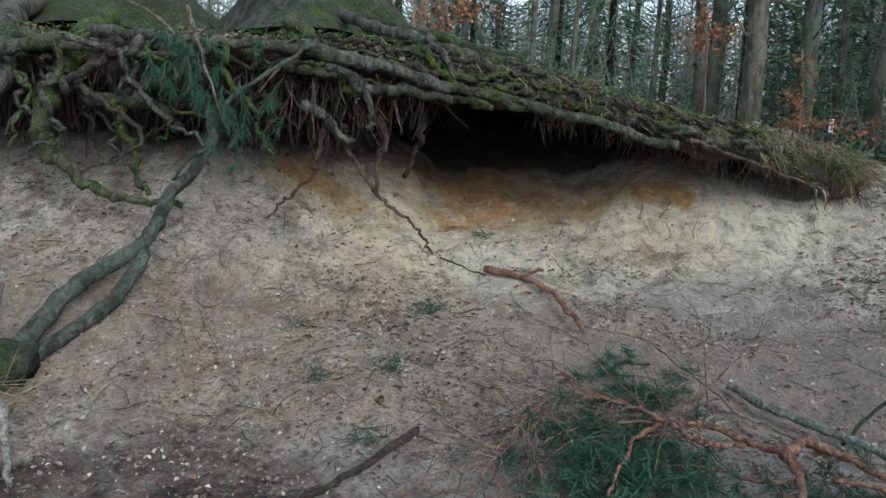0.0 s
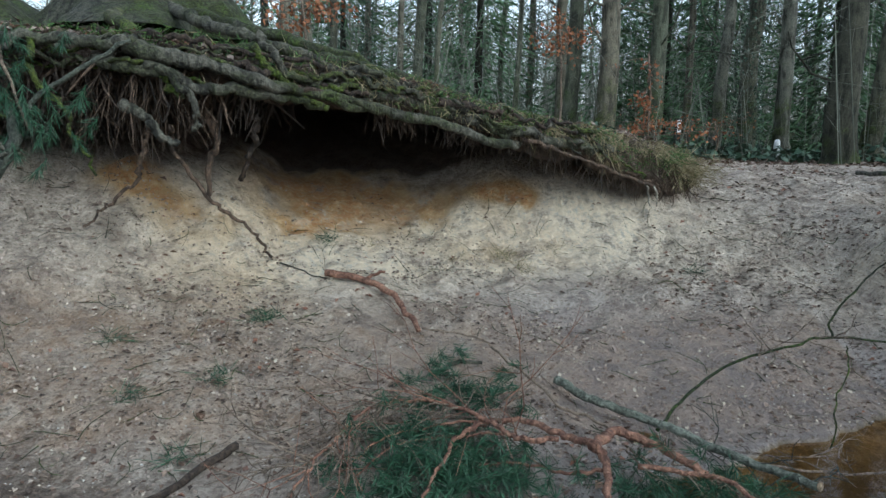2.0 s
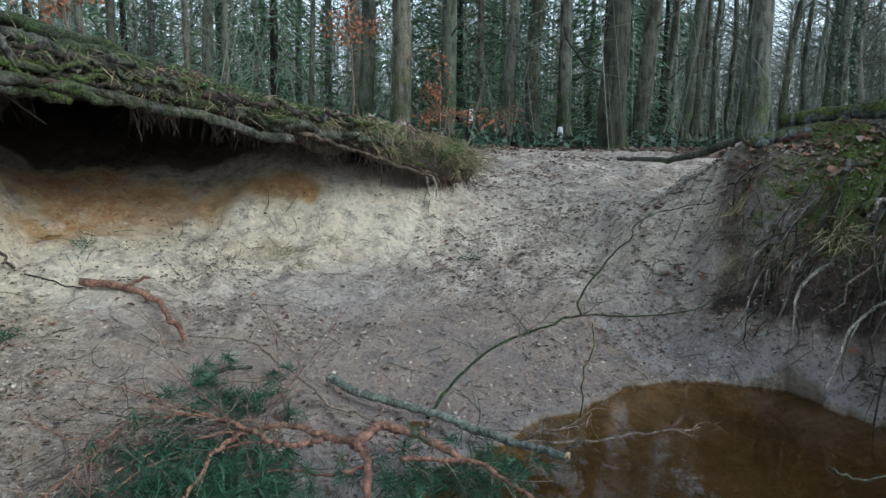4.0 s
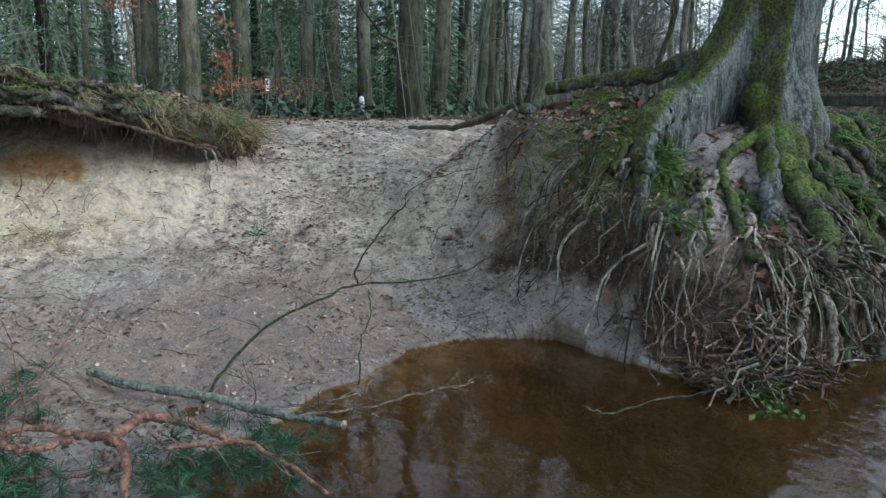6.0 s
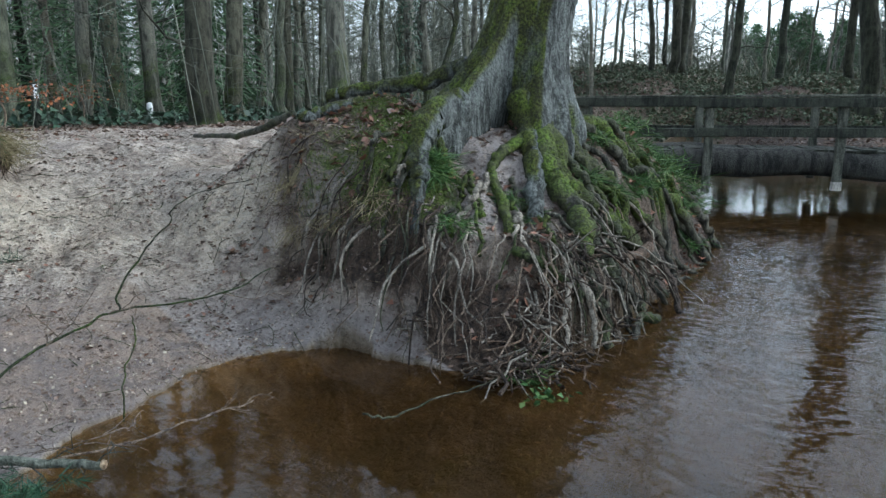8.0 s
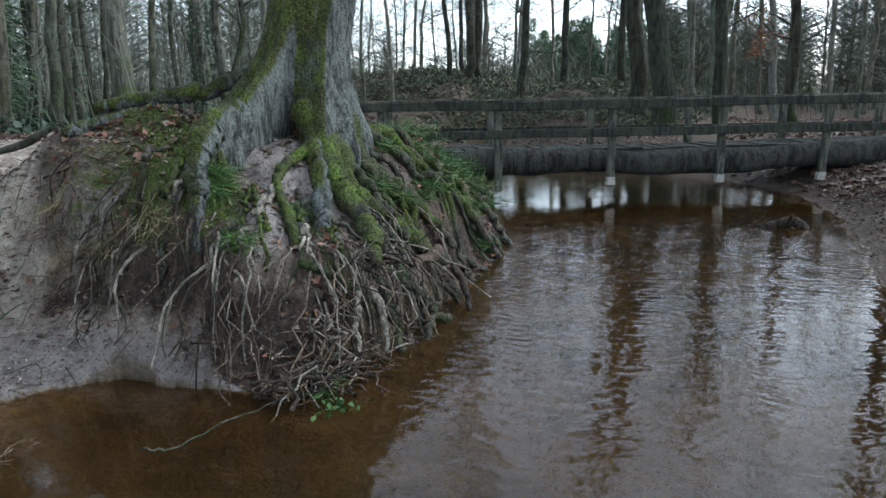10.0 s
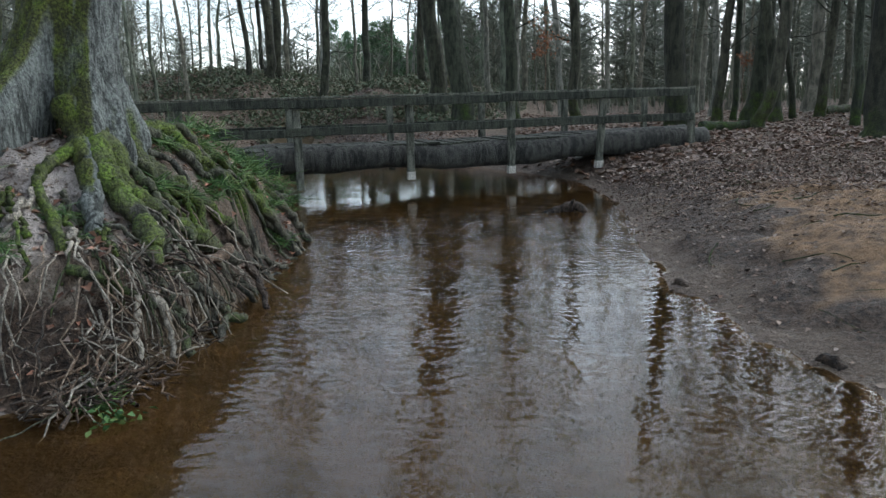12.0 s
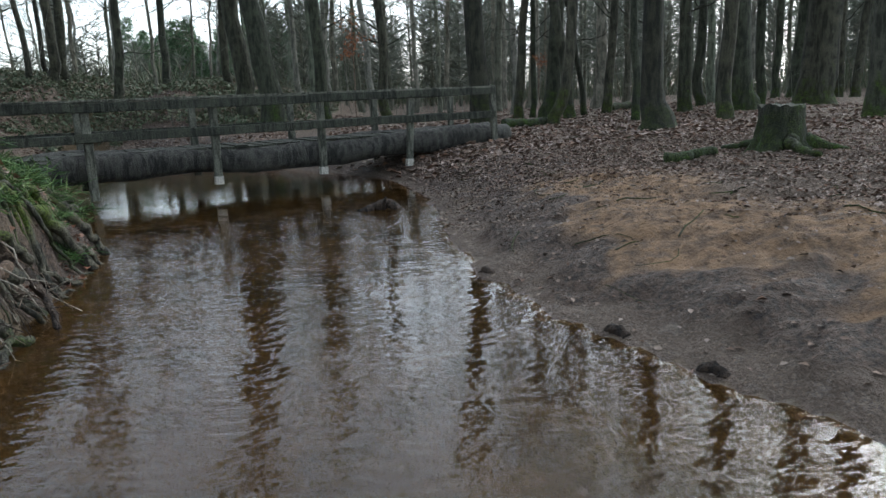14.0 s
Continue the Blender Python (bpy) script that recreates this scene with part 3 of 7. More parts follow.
def covers(x, y, z):
    """How much of each soil or shade colour covers the ground at a place."""
    wx, wy = ragged(x, y)
    wet = inside(wx, wy)
    dn, ds = away(wx, wy, NORTH_SHORE), away(wx, wy, SOUTH_SHORE)
    south = (ds < dn) & ~wet
    north = ~south & ~wet
    w = wave(x, y, 0.7, 41)
    from_oak = np.hypot(x - OAK[0], y - OAK[1])
    spit_zone = north & (x > 3.95) & ((y - 0.25 * (x - 4) < 3.6) | (from_oak < 1.75 + 0.1 * w))
    bare = np.exp(-(((x - 5.05) / 0.22) ** 2 + ((y - 2.42) / 0.24) ** 2)) + 0.9 * np.exp(-(((x - 4.78) / 0.16) ** 2 + ((y - 2.12) / 0.2) ** 2)) + 0.7 * np.exp(-(((x - 4.42) / 0.12) ** 2 + ((y - 2.25) / 0.14) ** 2))
    path_zone = ease(x, 2.6, 3.4) * (1 - ease(x - 0.55 * (y - 4), 5.0, 6.2)) * ease(y, 3.2, 4.5)
    litter = np.where(north, np.maximum(ease(y, 9, 13), ease(z, 1.35, 1.6)) * (1 - 0.75 * path_zone * (1 - ease(y, 12, 15))), 0)
    litter = np.maximum(litter, np.where(north, 0.2 * path_zone + 0.12 * w * path_zone, 0))
    fade = np.where(x > 5.3, 1.0, 1 - ease(from_oak + 0.12 * w, 1.52, 1.8))
    litter = np.where(spit_zone, litter * (1 - fade) + fade * np.clip(0.62 + 0.35 * w + 0.3 * ease(x, 6.3, 7.2) - 1.2 * bare, 0, 1), litter)
    litter = np.where(south, (0.8 + 0.2 * ease(ds + 0.3 * w, 1.9, 2.9)) * (0.85 + 0.15 * ease(ds, 0.1, 0.5)), litter)
    litter = np.where(north & (x > 8.5), 0.9, litter)
    litter = np.where(north & (x < 1.2) & (y < 3.5), np.maximum(litter, 0.42 * (1 - ease(y, 2.7, 3.5)) + 0.1 * w), litter)
    band = 0.45 + 0.9 * ease(x, 8, 11)
    mud = np.where(south, (0.35 + 0.65 * ease(ds + 0.2 * w, 0.22, 0.5)) * (1 - ease(ds + 0.45 * w, 0.35 + band, 0.8 + band)) * (0.9 + 0.4 * wave(x, y, 0.3, 43)), 0)
    # Wet mud at the mound's foot, darkened too for the shade under its ledge.
    mud = np.where(spit_zone, 0.9 * (1 - ease(z, 0.36, 0.62)) * ease(x - 0.6 * (y - 2.2), 3.8, 4.1), mud)
    light = [(1.45, 5.35, 1.3, 0.55, 1.4), (-0.1, 4.95, 0.7, 0.4, 0.9), (2.6, 5.6, 0.6, 0.4, 0.45), (3.9, 5.0, 1.0, 1.3, 0.3), (4.2, 4.25, 0.3, 0.4, 0.9), (-0.3, 4.5, 1.0, 0.6, 0.5), (0.6, 5.1, 0.6, 0.4, 0.8)]
    pale = np.where(north, sum(k * np.exp(-(((x - u) / p) ** 2 + ((y - v) / q) ** 2)) for u, v, p, q, k in light), 0)
    # Back wall of the left cavity, tinted dark in place of its shade.
    litter = np.where(north & (x < -0.5) & (y > 5.0), np.maximum(litter, 0.75 * ease(y, 5.35, 5.6) * (1 - ease(x, -1.0, -0.5))), litter)
    path = np.where(south, ease(ds + 0.3 * w, 0.45, 0.9) * (1 - ease(ds + 0.4 * w, 1.9, 2.7)) * (1 - ease(x, 8.6, 10)), 0)
    path = np.where(north & (x > -2.5) & (x < 3.3), 0.5 * ease(y, 2.7, 3.2) * (1 - ease(y, 3.9, 4.5)), path)
    damp = np.where(north & (x < 5), np.clip(1 - ease(z, 0.06, 0.5) + 0.3 * w * ease(z, 0.02, 0.1), 0, 1) * ease(x, -0.5, 1.8), 0)
    # Hollow under the sod: its shade is put in as dark litter colour.
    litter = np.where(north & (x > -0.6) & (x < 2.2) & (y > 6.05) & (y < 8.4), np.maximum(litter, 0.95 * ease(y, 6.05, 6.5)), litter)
    damp = np.where(south, 0.5 * (1 - ease(ds + 0.15 * w, 0.25, 0.6)), damp)
    mud = np.where(north & (x < 1.3) & (y < 3.7), np.clip(0.72 * (1 - ease(y + 0.35 * x, 1.9, 3.3)) + 0.3 * w, 0, 1) * (1 - ease(x, 0.2, 1.0)), mud)
    damp = np.maximum(damp, np.where(north, 0.45 * np.exp(-(((x - 4.15) / 0.5) ** 2 + ((y - 3.7) / 0.5) ** 2)), 0))
    damp = np.where(spit_zone, damp * (1 - fade) + fade * 0.9 * ease(z, 0.5, 0.8), damp)
    belt = wave(x * 0.8 + 0.3 * y, y * 1.6, 0.6, 47)
    litter = np.where(north & (x < 3.2) & (y < 4.9), np.maximum(litter, 0.36 * ease(belt, 0.05, 0.5) * (1 - 0.6 * ease(x, 0.6, 1.6))), litter)
    gully = away(x, y, [(-1.0, 4.71), (-0.88, 4.5), (-0.67, 4.28), (-0.28, 3.97), (0.0, 3.6), (0.18, 3.2)])
    litter = np.where(north & (x < 3), np.maximum(litter, (0.5 + 0.2 * w) * np.exp(-((gully / 0.16) ** 2))), litter)
    rust = [(1.74, 5.84, 0.2, 0.1, 1.6), (1.85, 5.75, 0.12, 0.05, 1.3), (0.15, 5.75, 0.42, 0.4, 0.95), (0.6, 5.95, 0.5, 0.4, 0.8), (1.25, 5.8, 0.5, 0.25, 0.5), (-1.0, 5.1, 0.2, 0.16, 1.2), (-0.6, 4.95, 0.3, 0.16, 0.6), (1.6, 5.2, 0.7, 0.3, 0.34), (-0.3, 4.4, 0.5, 0.5, 0.3), (0.1, 5.35, 0.35, 0.25, 0.5)]
    ochre = sum(k * np.exp(-(((x - u) / p) ** 2 + ((y - v) / q) ** 2)) for u, v, p, q, k in rust) * (1 + 0.5 * wave(x, y, 0.35, 49))
    mossy = [(4.5, 2.8, 0.26, 0.22, 1.0), (4.4, 2.5, 0.16, 0.2, 0.8), (4.85, 3.1, 0.35, 0.25, 0.6), (4.45, 3.3, 0.2, 0.3, 0.5), (5.1, 3.6, 0.35, 0.4, 0.6), (4.55, 2.1, 0.12, 0.16, 0.5)]
    moss = np.where(spit_zone, sum(k * np.exp(-(((x - u) / p) ** 2 + ((y - v) / q) ** 2)) for u, v, p, q, k in mossy) + 0.3 * w * ease(z, 0.5, 0.7) + 0.35 * ease(x, 6.2, 7.0) * ease(z, 0.2, 0.4) - 0.8 * bare, 0)
    moss = np.maximum(moss, np.where(north & (y > 5.4) & (y < 12) & (x < 2.5), 0.35 * ease(z, 1.6, 2.0) + 0.2 * w, 0))
    scarp, worn_edge = scarp_line(x, y)
    # Mud-coloured band along the scarp's foot paints the shading under its edge.
    mud = np.where(wet, mud, np.maximum(mud, 0.8 * worn_edge * np.exp(-(((scarp + 0.06) / 0.1) ** 2))))
    moss = np.maximum(moss, np.where(north, 0.62 * worn_edge * ease(scarp, 0.02, 0.1) * (1 - ease(scarp, 0.3, 0.6)) + 0.25 * w * worn_edge, 0))
    bed = np.where(wet, 1.0, 0.0)
    # Bed colour dims with depth, beside the spit and along the south shore.
    bed_dim = np.where(wet, np.maximum(np.maximum(ease(-z, 0.04, 0.24), 0.9 * ease(x, 3.7, 3.95) * (y > 0)), 0.75 * (ds < dn)), 0)
    return dict(litter=litter, mud=mud, path=path, damp=damp, ochre=np.clip(ochre, 0, 1), moss=moss, bed=bed, bed_dim=bed_dim, pale=np.clip(pale, 0, 1))


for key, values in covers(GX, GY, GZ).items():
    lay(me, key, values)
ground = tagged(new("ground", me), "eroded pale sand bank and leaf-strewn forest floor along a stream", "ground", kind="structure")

# The stream: one sheet at height zero, livelier where it runs, smooth in the cove.
wx, wy = spread([(-60, -8, 6), (-8, 24, 0.4), (24, 60, 4)]), spread([(-8, 16, 0.4)])
WX, WY = np.meshgrid(wx, wy, indexing="ij")
idx = np.arange(WX.size).reshape(WX.shape)
quads = np.stack([idx[:-1, :-1], idx[1:, :-1], idx[1:, 1:], idx[:-1, 1:]], -1).reshape(-1, 4)
me = bpy.data.meshes.new("water")
me.from_pydata(np.stack([WX, WY, 0 * WX], -1).reshape(-1, 3).tolist(), [], quads.tolist())
me.polygons.foreach_set("use_smooth", np.ones(len(me.polygons), bool))
me.materials.append(WATER)
lay(me, "flow", 0.2 + 0.8 * ease(WX - 1.1 * (WY - 0.5), 1.6, 3.8) * (1 - 0.9 * ease(WX + 0.25 * WY, 9.6, 11.4)) * (0.35 + 0.65 * np.maximum(ease(away(WX, WY, SOUTH_SHORE), 0.3, 1.8), 0.7 * ease(WX, 5, 8))))
water = tagged(new("water", me), "brown peaty stream water with ripples and sky reflections", "water", kind="structure")
water.visible_shadow = False


def ground_z(x, y):
    """The built ground's height, read off its grid."""
    x, y = np.asarray(x, float), np.asarray(y, float)
    i, j = np.clip(np.searchsorted(gx, x) - 1, 0, nx - 2), np.clip(np.searchsorted(gy, y) - 1, 0, ny - 2)
    s, t = (x - gx[i]) / (gx[i + 1] - gx[i]), (y - gy[j]) / (gy[j + 1] - gy[j])
    return (GZ[i, j] * (1 - s) + GZ[i + 1, j] * s) * (1 - t) + (GZ[i, j + 1] * (1 - s) + GZ[i + 1, j + 1] * s) * t


def grounded(x, y, sink=0.0):
    return float(ground_z(x, y)) - sink


# ---- the overhanging sod, undercut by the stream ----
LIP_X = [-4.6, -3.0, -1.6, -0.6, 0.2, 0.9, 1.6, 2.3, 2.9, 3.3, 3.55]
LIP_Y = [4.7, 4.7, 4.65, 4.5, 4.75, 5.0, 5.2, 5.42, 5.62, 5.85, 6.15]
LIP_TOP = [1.95, 1.95, 1.95, 1.92, 1.84, 1.74, 1.56, 1.46, 1.35, 1.29, 1.16]
LIP_LOW = [1.66, 1.66, 1.66, 1.66, 1.58, 1.50, 1.36, 1.20, 1.02, 0.96, 0.95]


DEEP_X, DEEP = [-4.6, -1.0, -0.2, 1.4, 2.2, 3.55], [2.2, 2.2, 3.4, 3.2, 1.6, 1.0]


def sod_top(x, y):
    """The height of the sod's upper side."""
    ly, lt, deep = np.interp(x, LIP_X, LIP_Y), np.interp(x, LIP_X, LIP_TOP), np.interp(x, DEEP_X, DEEP)
    r = np.clip((y - ly) / deep, 0, 1)
    over = height(x, y, False) + 0.05
    return lt + (np.maximum(over, lt) - lt) * ease(r, 0.05, 0.8) + 0.045 * wave(x, y, 0.35, 71, 4) - 0.10 * (1 - r) ** 12


def sod():
    xs = np.arange(-4.6, 3.56, 0.05)
    ly, lt, lb = (np.interp(xs, LIP_X, k) for k in (LIP_Y, LIP_TOP, LIP_LOW))
    ly = ly + 0.07 * wave(xs, 0 * xs, 0.5, 61, 4)
    lb = lb + 0.06 * wave(xs, 0 * xs + 3, 0.4, 67, 4)
    deep = np.interp(xs, DEEP_X, DEEP)
    top_r = np.linspace(1, 0, 26) ** 1.6
    prof = []
    for r in top_r:
        y = ly + deep * r
        prof.append(np.stack([xs, y, sod_top(xs, y)], -1))
    for s in (0.2, 0.4, 0.6, 0.8):
        prof.append(np.stack([xs, ly - 0.03 + 0.05 * s + 0.05 * wave(xs, 0 * xs + s * 3, 0.2, 77), lt - 0.12 + (lb - lt + 0.12) * s], -1))
    for r in np.linspace(0.02, 1, 14):
        y = ly + 0.05 + deep * r
        prof.append(np.stack([xs, y, lb + 0.06 * wave(xs, y, 0.3, 81) + 0.08 * np.sin(np.pi * min(1, r * 1.2)) - 0.02], -1))
    p = np.stack(prof, 0)
    a, b = p.shape[:2]
    i = np.arange(a * b).reshape(a, b)
    q = np.stack([i[:-1, :-1], i[:-1, 1:], i[1:, 1:], i[1:, :-1]], -1).reshape(-1, 4)
    s = Shape()
    s.add(p.reshape(-1, 3), [tuple(k) for k in q.tolist()] + [tuple(i[:, 0][::-1].tolist()), tuple(i[:, -1].tolist())])
    me = s.mesh("sod_overhang", GROUND)
    v = p.reshape(-1, 3)
    row = np.repeat(np.arange(a), b)
    over = row < 26
    w = wave(v[:, 0], v[:, 1], 0.6, 91)
    zero = np.zeros(len(v))
    # Soil underside; its mud value also paints in the dark below the overhang.
    for key, val in dict(litter=np.where(over, 0.85, 0.8), mud=np.where(over, zero, 0.8 - 0.5 * ease(v[:, 0], 1.6, 2.6)), path=zero, damp=zero,
                         ochre=np.where(over, 0, 0.5), moss=np.where(over, 0.28 + 0.4 * w - 0.2 * ease(v[:, 0], 1.2, 2.5), 0), bed=zero, bed_dim=zero, pale=zero).items():
        lay(me, key, val)
    return tagged(new("sod_overhang", me), "undercut overhanging sod of soil, moss and leaves", "bank", kind="structure")


sod()


# ---- trees ----
def limb(s, start, way, length, radius, depth, k, up=0.25, sides=5):
    """A bare branch that forks into thinner ones."""
    n = 5 if depth > 0 else 4
    way = np.asarray(way, float) / np.linalg.norm(way)
    pts, d = [np.asarray(start, float)], way.copy()
    for _ in range(n):
        d = d + k.normal(size=3) * 0.22 + (0, 0, up * 0.25)
        d /= np.linalg.norm(d)
        pts.append(pts[-1] + d * length / n)
    s.tube(pts, taper(n + 1, radius, radius * 0.3), sides if depth > 0 else 3, cap=False)
    if depth > 0:
        for j in range(3 + (depth > 1)):
            i = k.integers(1, n + 1)
            side = d + k.normal(size=3) * 0.75
            limb(s, pts[i], side, length * k.uniform(0.4, 0.65), radius * 0.45, depth - 1, k, up, 4)


def tree(x, y, girth, lean=(0.0, 0.0), tall=None, seed=0, material=None, label="", low_limbs=True, ivy=0.0, name="tree", dense=1.0, twiggy=0, flare=0.4):
    k = np.random.default_rng(1000 + seed)
    h = tall or k.uniform(12, 17)
    z0 = grounded(x, y, 0.12)
    r = girth / 2
    n = 16
    zs = np.concatenate([[0, 0.12, 0.3, 0.6], np.linspace(1.1, h, n)])
    cx = x + lean[0] * zs + 0.05 * np.cumsum(k.normal(size=len(zs))) * (zs > 0.5)
    cy = y + lean[1] * zs + 0.05 * np.cumsum(k.normal(size=len(zs))) * (zs > 0.5)
    rad = r * (1 - 0.8 * (zs / h) ** 1.1) * (1 + flare * np.exp(-zs / 0.28))
    t = thing(name, label or "tall bare winter tree with grey mossy bark", "tree", "woodland trees", at=(x, y, z0))
    s = Shape()
    sides = 14 if girth > 0.45 else 9
    pts = np.stack([cx, cy, z0 + zs], -1)
    s.tube(pts, rad, sides, 0.05)
    part("trunk", s, material or BARK, t)
    c = Shape()
    for i in range(int((7 + h * 0.4) * dense)):
        f = k.uniform(0.38, 0.98) if not (low_limbs and i < 3) else k.uniform(0.14, 0.35)
        j = np.interp(f * h, zs, np.arange(len(zs)))
        b = np.array([np.interp(j, np.arange(len(zs)), pts[:, q]) for q in range(3)])
        a = k.uniform(0, 2 * np.pi)
        small = f < 0.36
        limb(c, b, (math.cos(a), math.sin(a), 0.35 + 0.5 * f), (1.8 if small else k.uniform(2.2, 4.6) * (1.15 - 0.5 * f)), r * (0.1 if small else 0.22) + 0.01, 1 if small else 2, k)
    if twiggy:
        m = twiggy
        zz = h * k.uniform(0.34, 1.0, m)
        aa, rr = k.uniform(0, 2 * np.pi, m), 4.2 * np.sqrt(k.random(m)) * np.sqrt(1.08 - zz / h) * 1.5
        b = np.stack([np.interp(zz, zs, cx) + rr * np.cos(aa), np.interp(zz, zs, cy) + rr * np.sin(aa), z0 + zz], -1)
        c.blades(b, b + k.normal(size=(m, 3)) * (0.55, 0.55, 0.35) + (0, 0, 0.3), 0.022)
    tagged(part("crown", c, material or BARK, t, "bare winter branches and twigs"), kind="stuff")
    if ivy:
        m = 1100
        zz = k.uniform(0.2, ivy, m)
        aa = k.uniform(0, 2 * np.pi, m)
        rr = np.interp(zz, zs, rad) + 0.05 + 0.15 * k.random(m)
        g = Shape()
        g.leaves(np.stack([np.interp(zz, zs, cx) + rr * np.cos(aa), np.interp(zz, zs, cy) + rr * np.sin(aa), z0 + zz], -1), 0.085, 0.1)
        part("ivy", g, IVY, t, "dark green ivy leaves")
    return t


# Beeches and oaks beyond the stream: place, girth, lean to the north.
BRIDGE_WOOD = [(20.2, 10.2, 0.11, 0), (23.9, 11.7, 0.12, 0), (22.5, 10.1, 0.13, 0), (28.3, 11.9, 0.13, -0.08), (28.9, 10.5, 0.22, 0.14), (32.8, 11.4, 0.2, 0), (29.1, 9.8, 0.37, 0.02), (30.2, 9.8, 0.36, 0), (29.8, 7.9, 0.35, -0.06), (30.2, 6.2, 0.3, 0), (30.6, 4.0, 0.3, 0)]
for i, (x, y, g, lean) in enumerate(BRIDGE_WOOD):
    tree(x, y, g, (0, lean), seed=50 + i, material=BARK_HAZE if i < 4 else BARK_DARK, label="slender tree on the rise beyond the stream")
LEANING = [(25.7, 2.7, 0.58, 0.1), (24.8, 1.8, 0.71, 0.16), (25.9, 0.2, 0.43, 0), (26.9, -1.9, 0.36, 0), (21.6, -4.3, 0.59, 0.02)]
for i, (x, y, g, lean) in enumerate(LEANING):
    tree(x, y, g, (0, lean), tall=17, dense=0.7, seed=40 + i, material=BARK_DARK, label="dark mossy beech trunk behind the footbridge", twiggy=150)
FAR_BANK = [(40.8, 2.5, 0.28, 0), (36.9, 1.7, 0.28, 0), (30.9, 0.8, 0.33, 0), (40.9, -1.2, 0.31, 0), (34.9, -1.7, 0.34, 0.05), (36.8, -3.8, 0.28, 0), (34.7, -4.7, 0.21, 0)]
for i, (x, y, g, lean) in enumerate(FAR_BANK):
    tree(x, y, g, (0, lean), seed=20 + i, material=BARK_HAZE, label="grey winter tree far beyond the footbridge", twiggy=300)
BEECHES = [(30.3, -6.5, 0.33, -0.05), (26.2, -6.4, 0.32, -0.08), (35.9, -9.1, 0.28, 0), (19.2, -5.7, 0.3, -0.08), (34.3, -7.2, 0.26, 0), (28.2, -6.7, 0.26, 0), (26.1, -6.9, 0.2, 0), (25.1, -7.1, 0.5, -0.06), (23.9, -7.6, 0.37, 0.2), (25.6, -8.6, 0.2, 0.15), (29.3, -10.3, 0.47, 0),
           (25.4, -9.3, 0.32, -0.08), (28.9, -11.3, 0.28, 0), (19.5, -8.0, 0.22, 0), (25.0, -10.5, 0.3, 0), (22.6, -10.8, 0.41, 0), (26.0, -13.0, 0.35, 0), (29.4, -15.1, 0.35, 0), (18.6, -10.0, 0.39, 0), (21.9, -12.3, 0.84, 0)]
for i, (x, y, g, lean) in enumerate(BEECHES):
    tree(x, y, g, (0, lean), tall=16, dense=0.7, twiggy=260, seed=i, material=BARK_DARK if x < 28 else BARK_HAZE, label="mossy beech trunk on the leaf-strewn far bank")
DEEP_BEECHES = [(23.4, -13.7, 0.32, 0), (30.0, -18.2, 0.32, 0), (31.3, -19.9, 0.67, -0.08), (24.2, -16.1, 1.17, 0), (29.0, -19.8, 0.42, 0), (30.4, -21.3, 0.39, 0), (30.0, -21.8, 0.39, -0.1), (17.1, -13.2, 0.8, 0)]
for i, (x, y, g, lean) in enumerate(DEEP_BEECHES):
    tree(x, y, g, (0, lean), tall=18, dense=0.8, twiggy=500, seed=30 + i, material=BARK_DARK, label="thick dark beech trunk deep among fallen leaves")
tree(13.9, -6.2, 0.4, (0, -0.01), tall=15, dense=0.5, twiggy=0, seed=131, material=BARK_DARK, label="dark mossy beech with flared roots among fallen leaves", flare=1.5)
# The wood behind the bank.
NORTH_WOOD = [(-0.6, 16.0, 0.25, 0), (-0.2, 19.0, 0.24, 0), (0.7, 24.0, 0.3, 0), (1.8, 26.0, 0.28, 0), (2.1, 19.0, 0.18, 0), (2.9, 20.9, 0.33, 0), (2.6, 14.9, 0.12, 0), (6.0, 29.5, 0.28, 0), (6.7, 27.3, 0.26, 0), (4.9, 17.5, 0.14, 0), (7.4, 25.1, 0.28, 0), (6.6, 19.1, 0.36, 0), (6.1, 16.0, 0.37, 0),
              (6.4, 15.4, 0.46, 0), (7.9, 16.4, 0.42, 0), (11.4, 21.4, 0.26, 0), (11.1, 19.3, 0.38, 0), (11.3, 18.0, 0.49, 0), (12.6, 18.3, 0.44, 0), (17.7, 24.6, 0.28, 0), (13.7, 16.3, 0.49, 0.05), (18.6, 21.3, 0.3, 0), (15.3, 16.3, 0.34, 0.07), (21.3, 21.5, 0.23, 0), (17.8, 16.6, 0.37, 0)]
for i, (x, y, g, lean) in enumerate(NORTH_WOOD):
    tree(x, y, g, (0.8 * lean, -0.6 * lean), seed=70 + i, label="grey-barked winter tree in the woodland behind the bank", ivy=5 if i in (3, 10, 17, 19) else 0, twiggy=120)
PATH_WOOD = [(20.1, 22.8, 0.28, 0), (16.9, 17.7, 0.28, 0), (21.6, 21.4, 0.23, 0), (12.3, 10.9, 0.45, 0), (15.6, 13.3, 0.19, 0.05), (20.6, 16.7, 0.18, 0), (19.3, 15.1, 0.28, 0), (16.5, 12.3, 0.31, 0), (21.5, 15.6, 0.44, 0), (20.8, 13.2, 0.22, 0), (26.0, 16.2, 0.19, 0)]
for i, (x, y, g, lean) in enumerate(PATH_WOOD):
    tree(x, y, g, (0.5 * lean, -0.8 * lean), seed=170 + i, label="grey winter tree beyond the path", ivy=6 if i == 7 else 0, twiggy=120)
tree(11.5, 14.6, 0.66, seed=99, material=BARK_DARK, label="broad mossy old tree beside the path", flare=0.5)
tree(9.0, 5.6, 0.09, (0.0, -0.01), tall=6, seed=98, material=BARK_MOUND, label="young mossy tree behind the oak", dense=1.6)


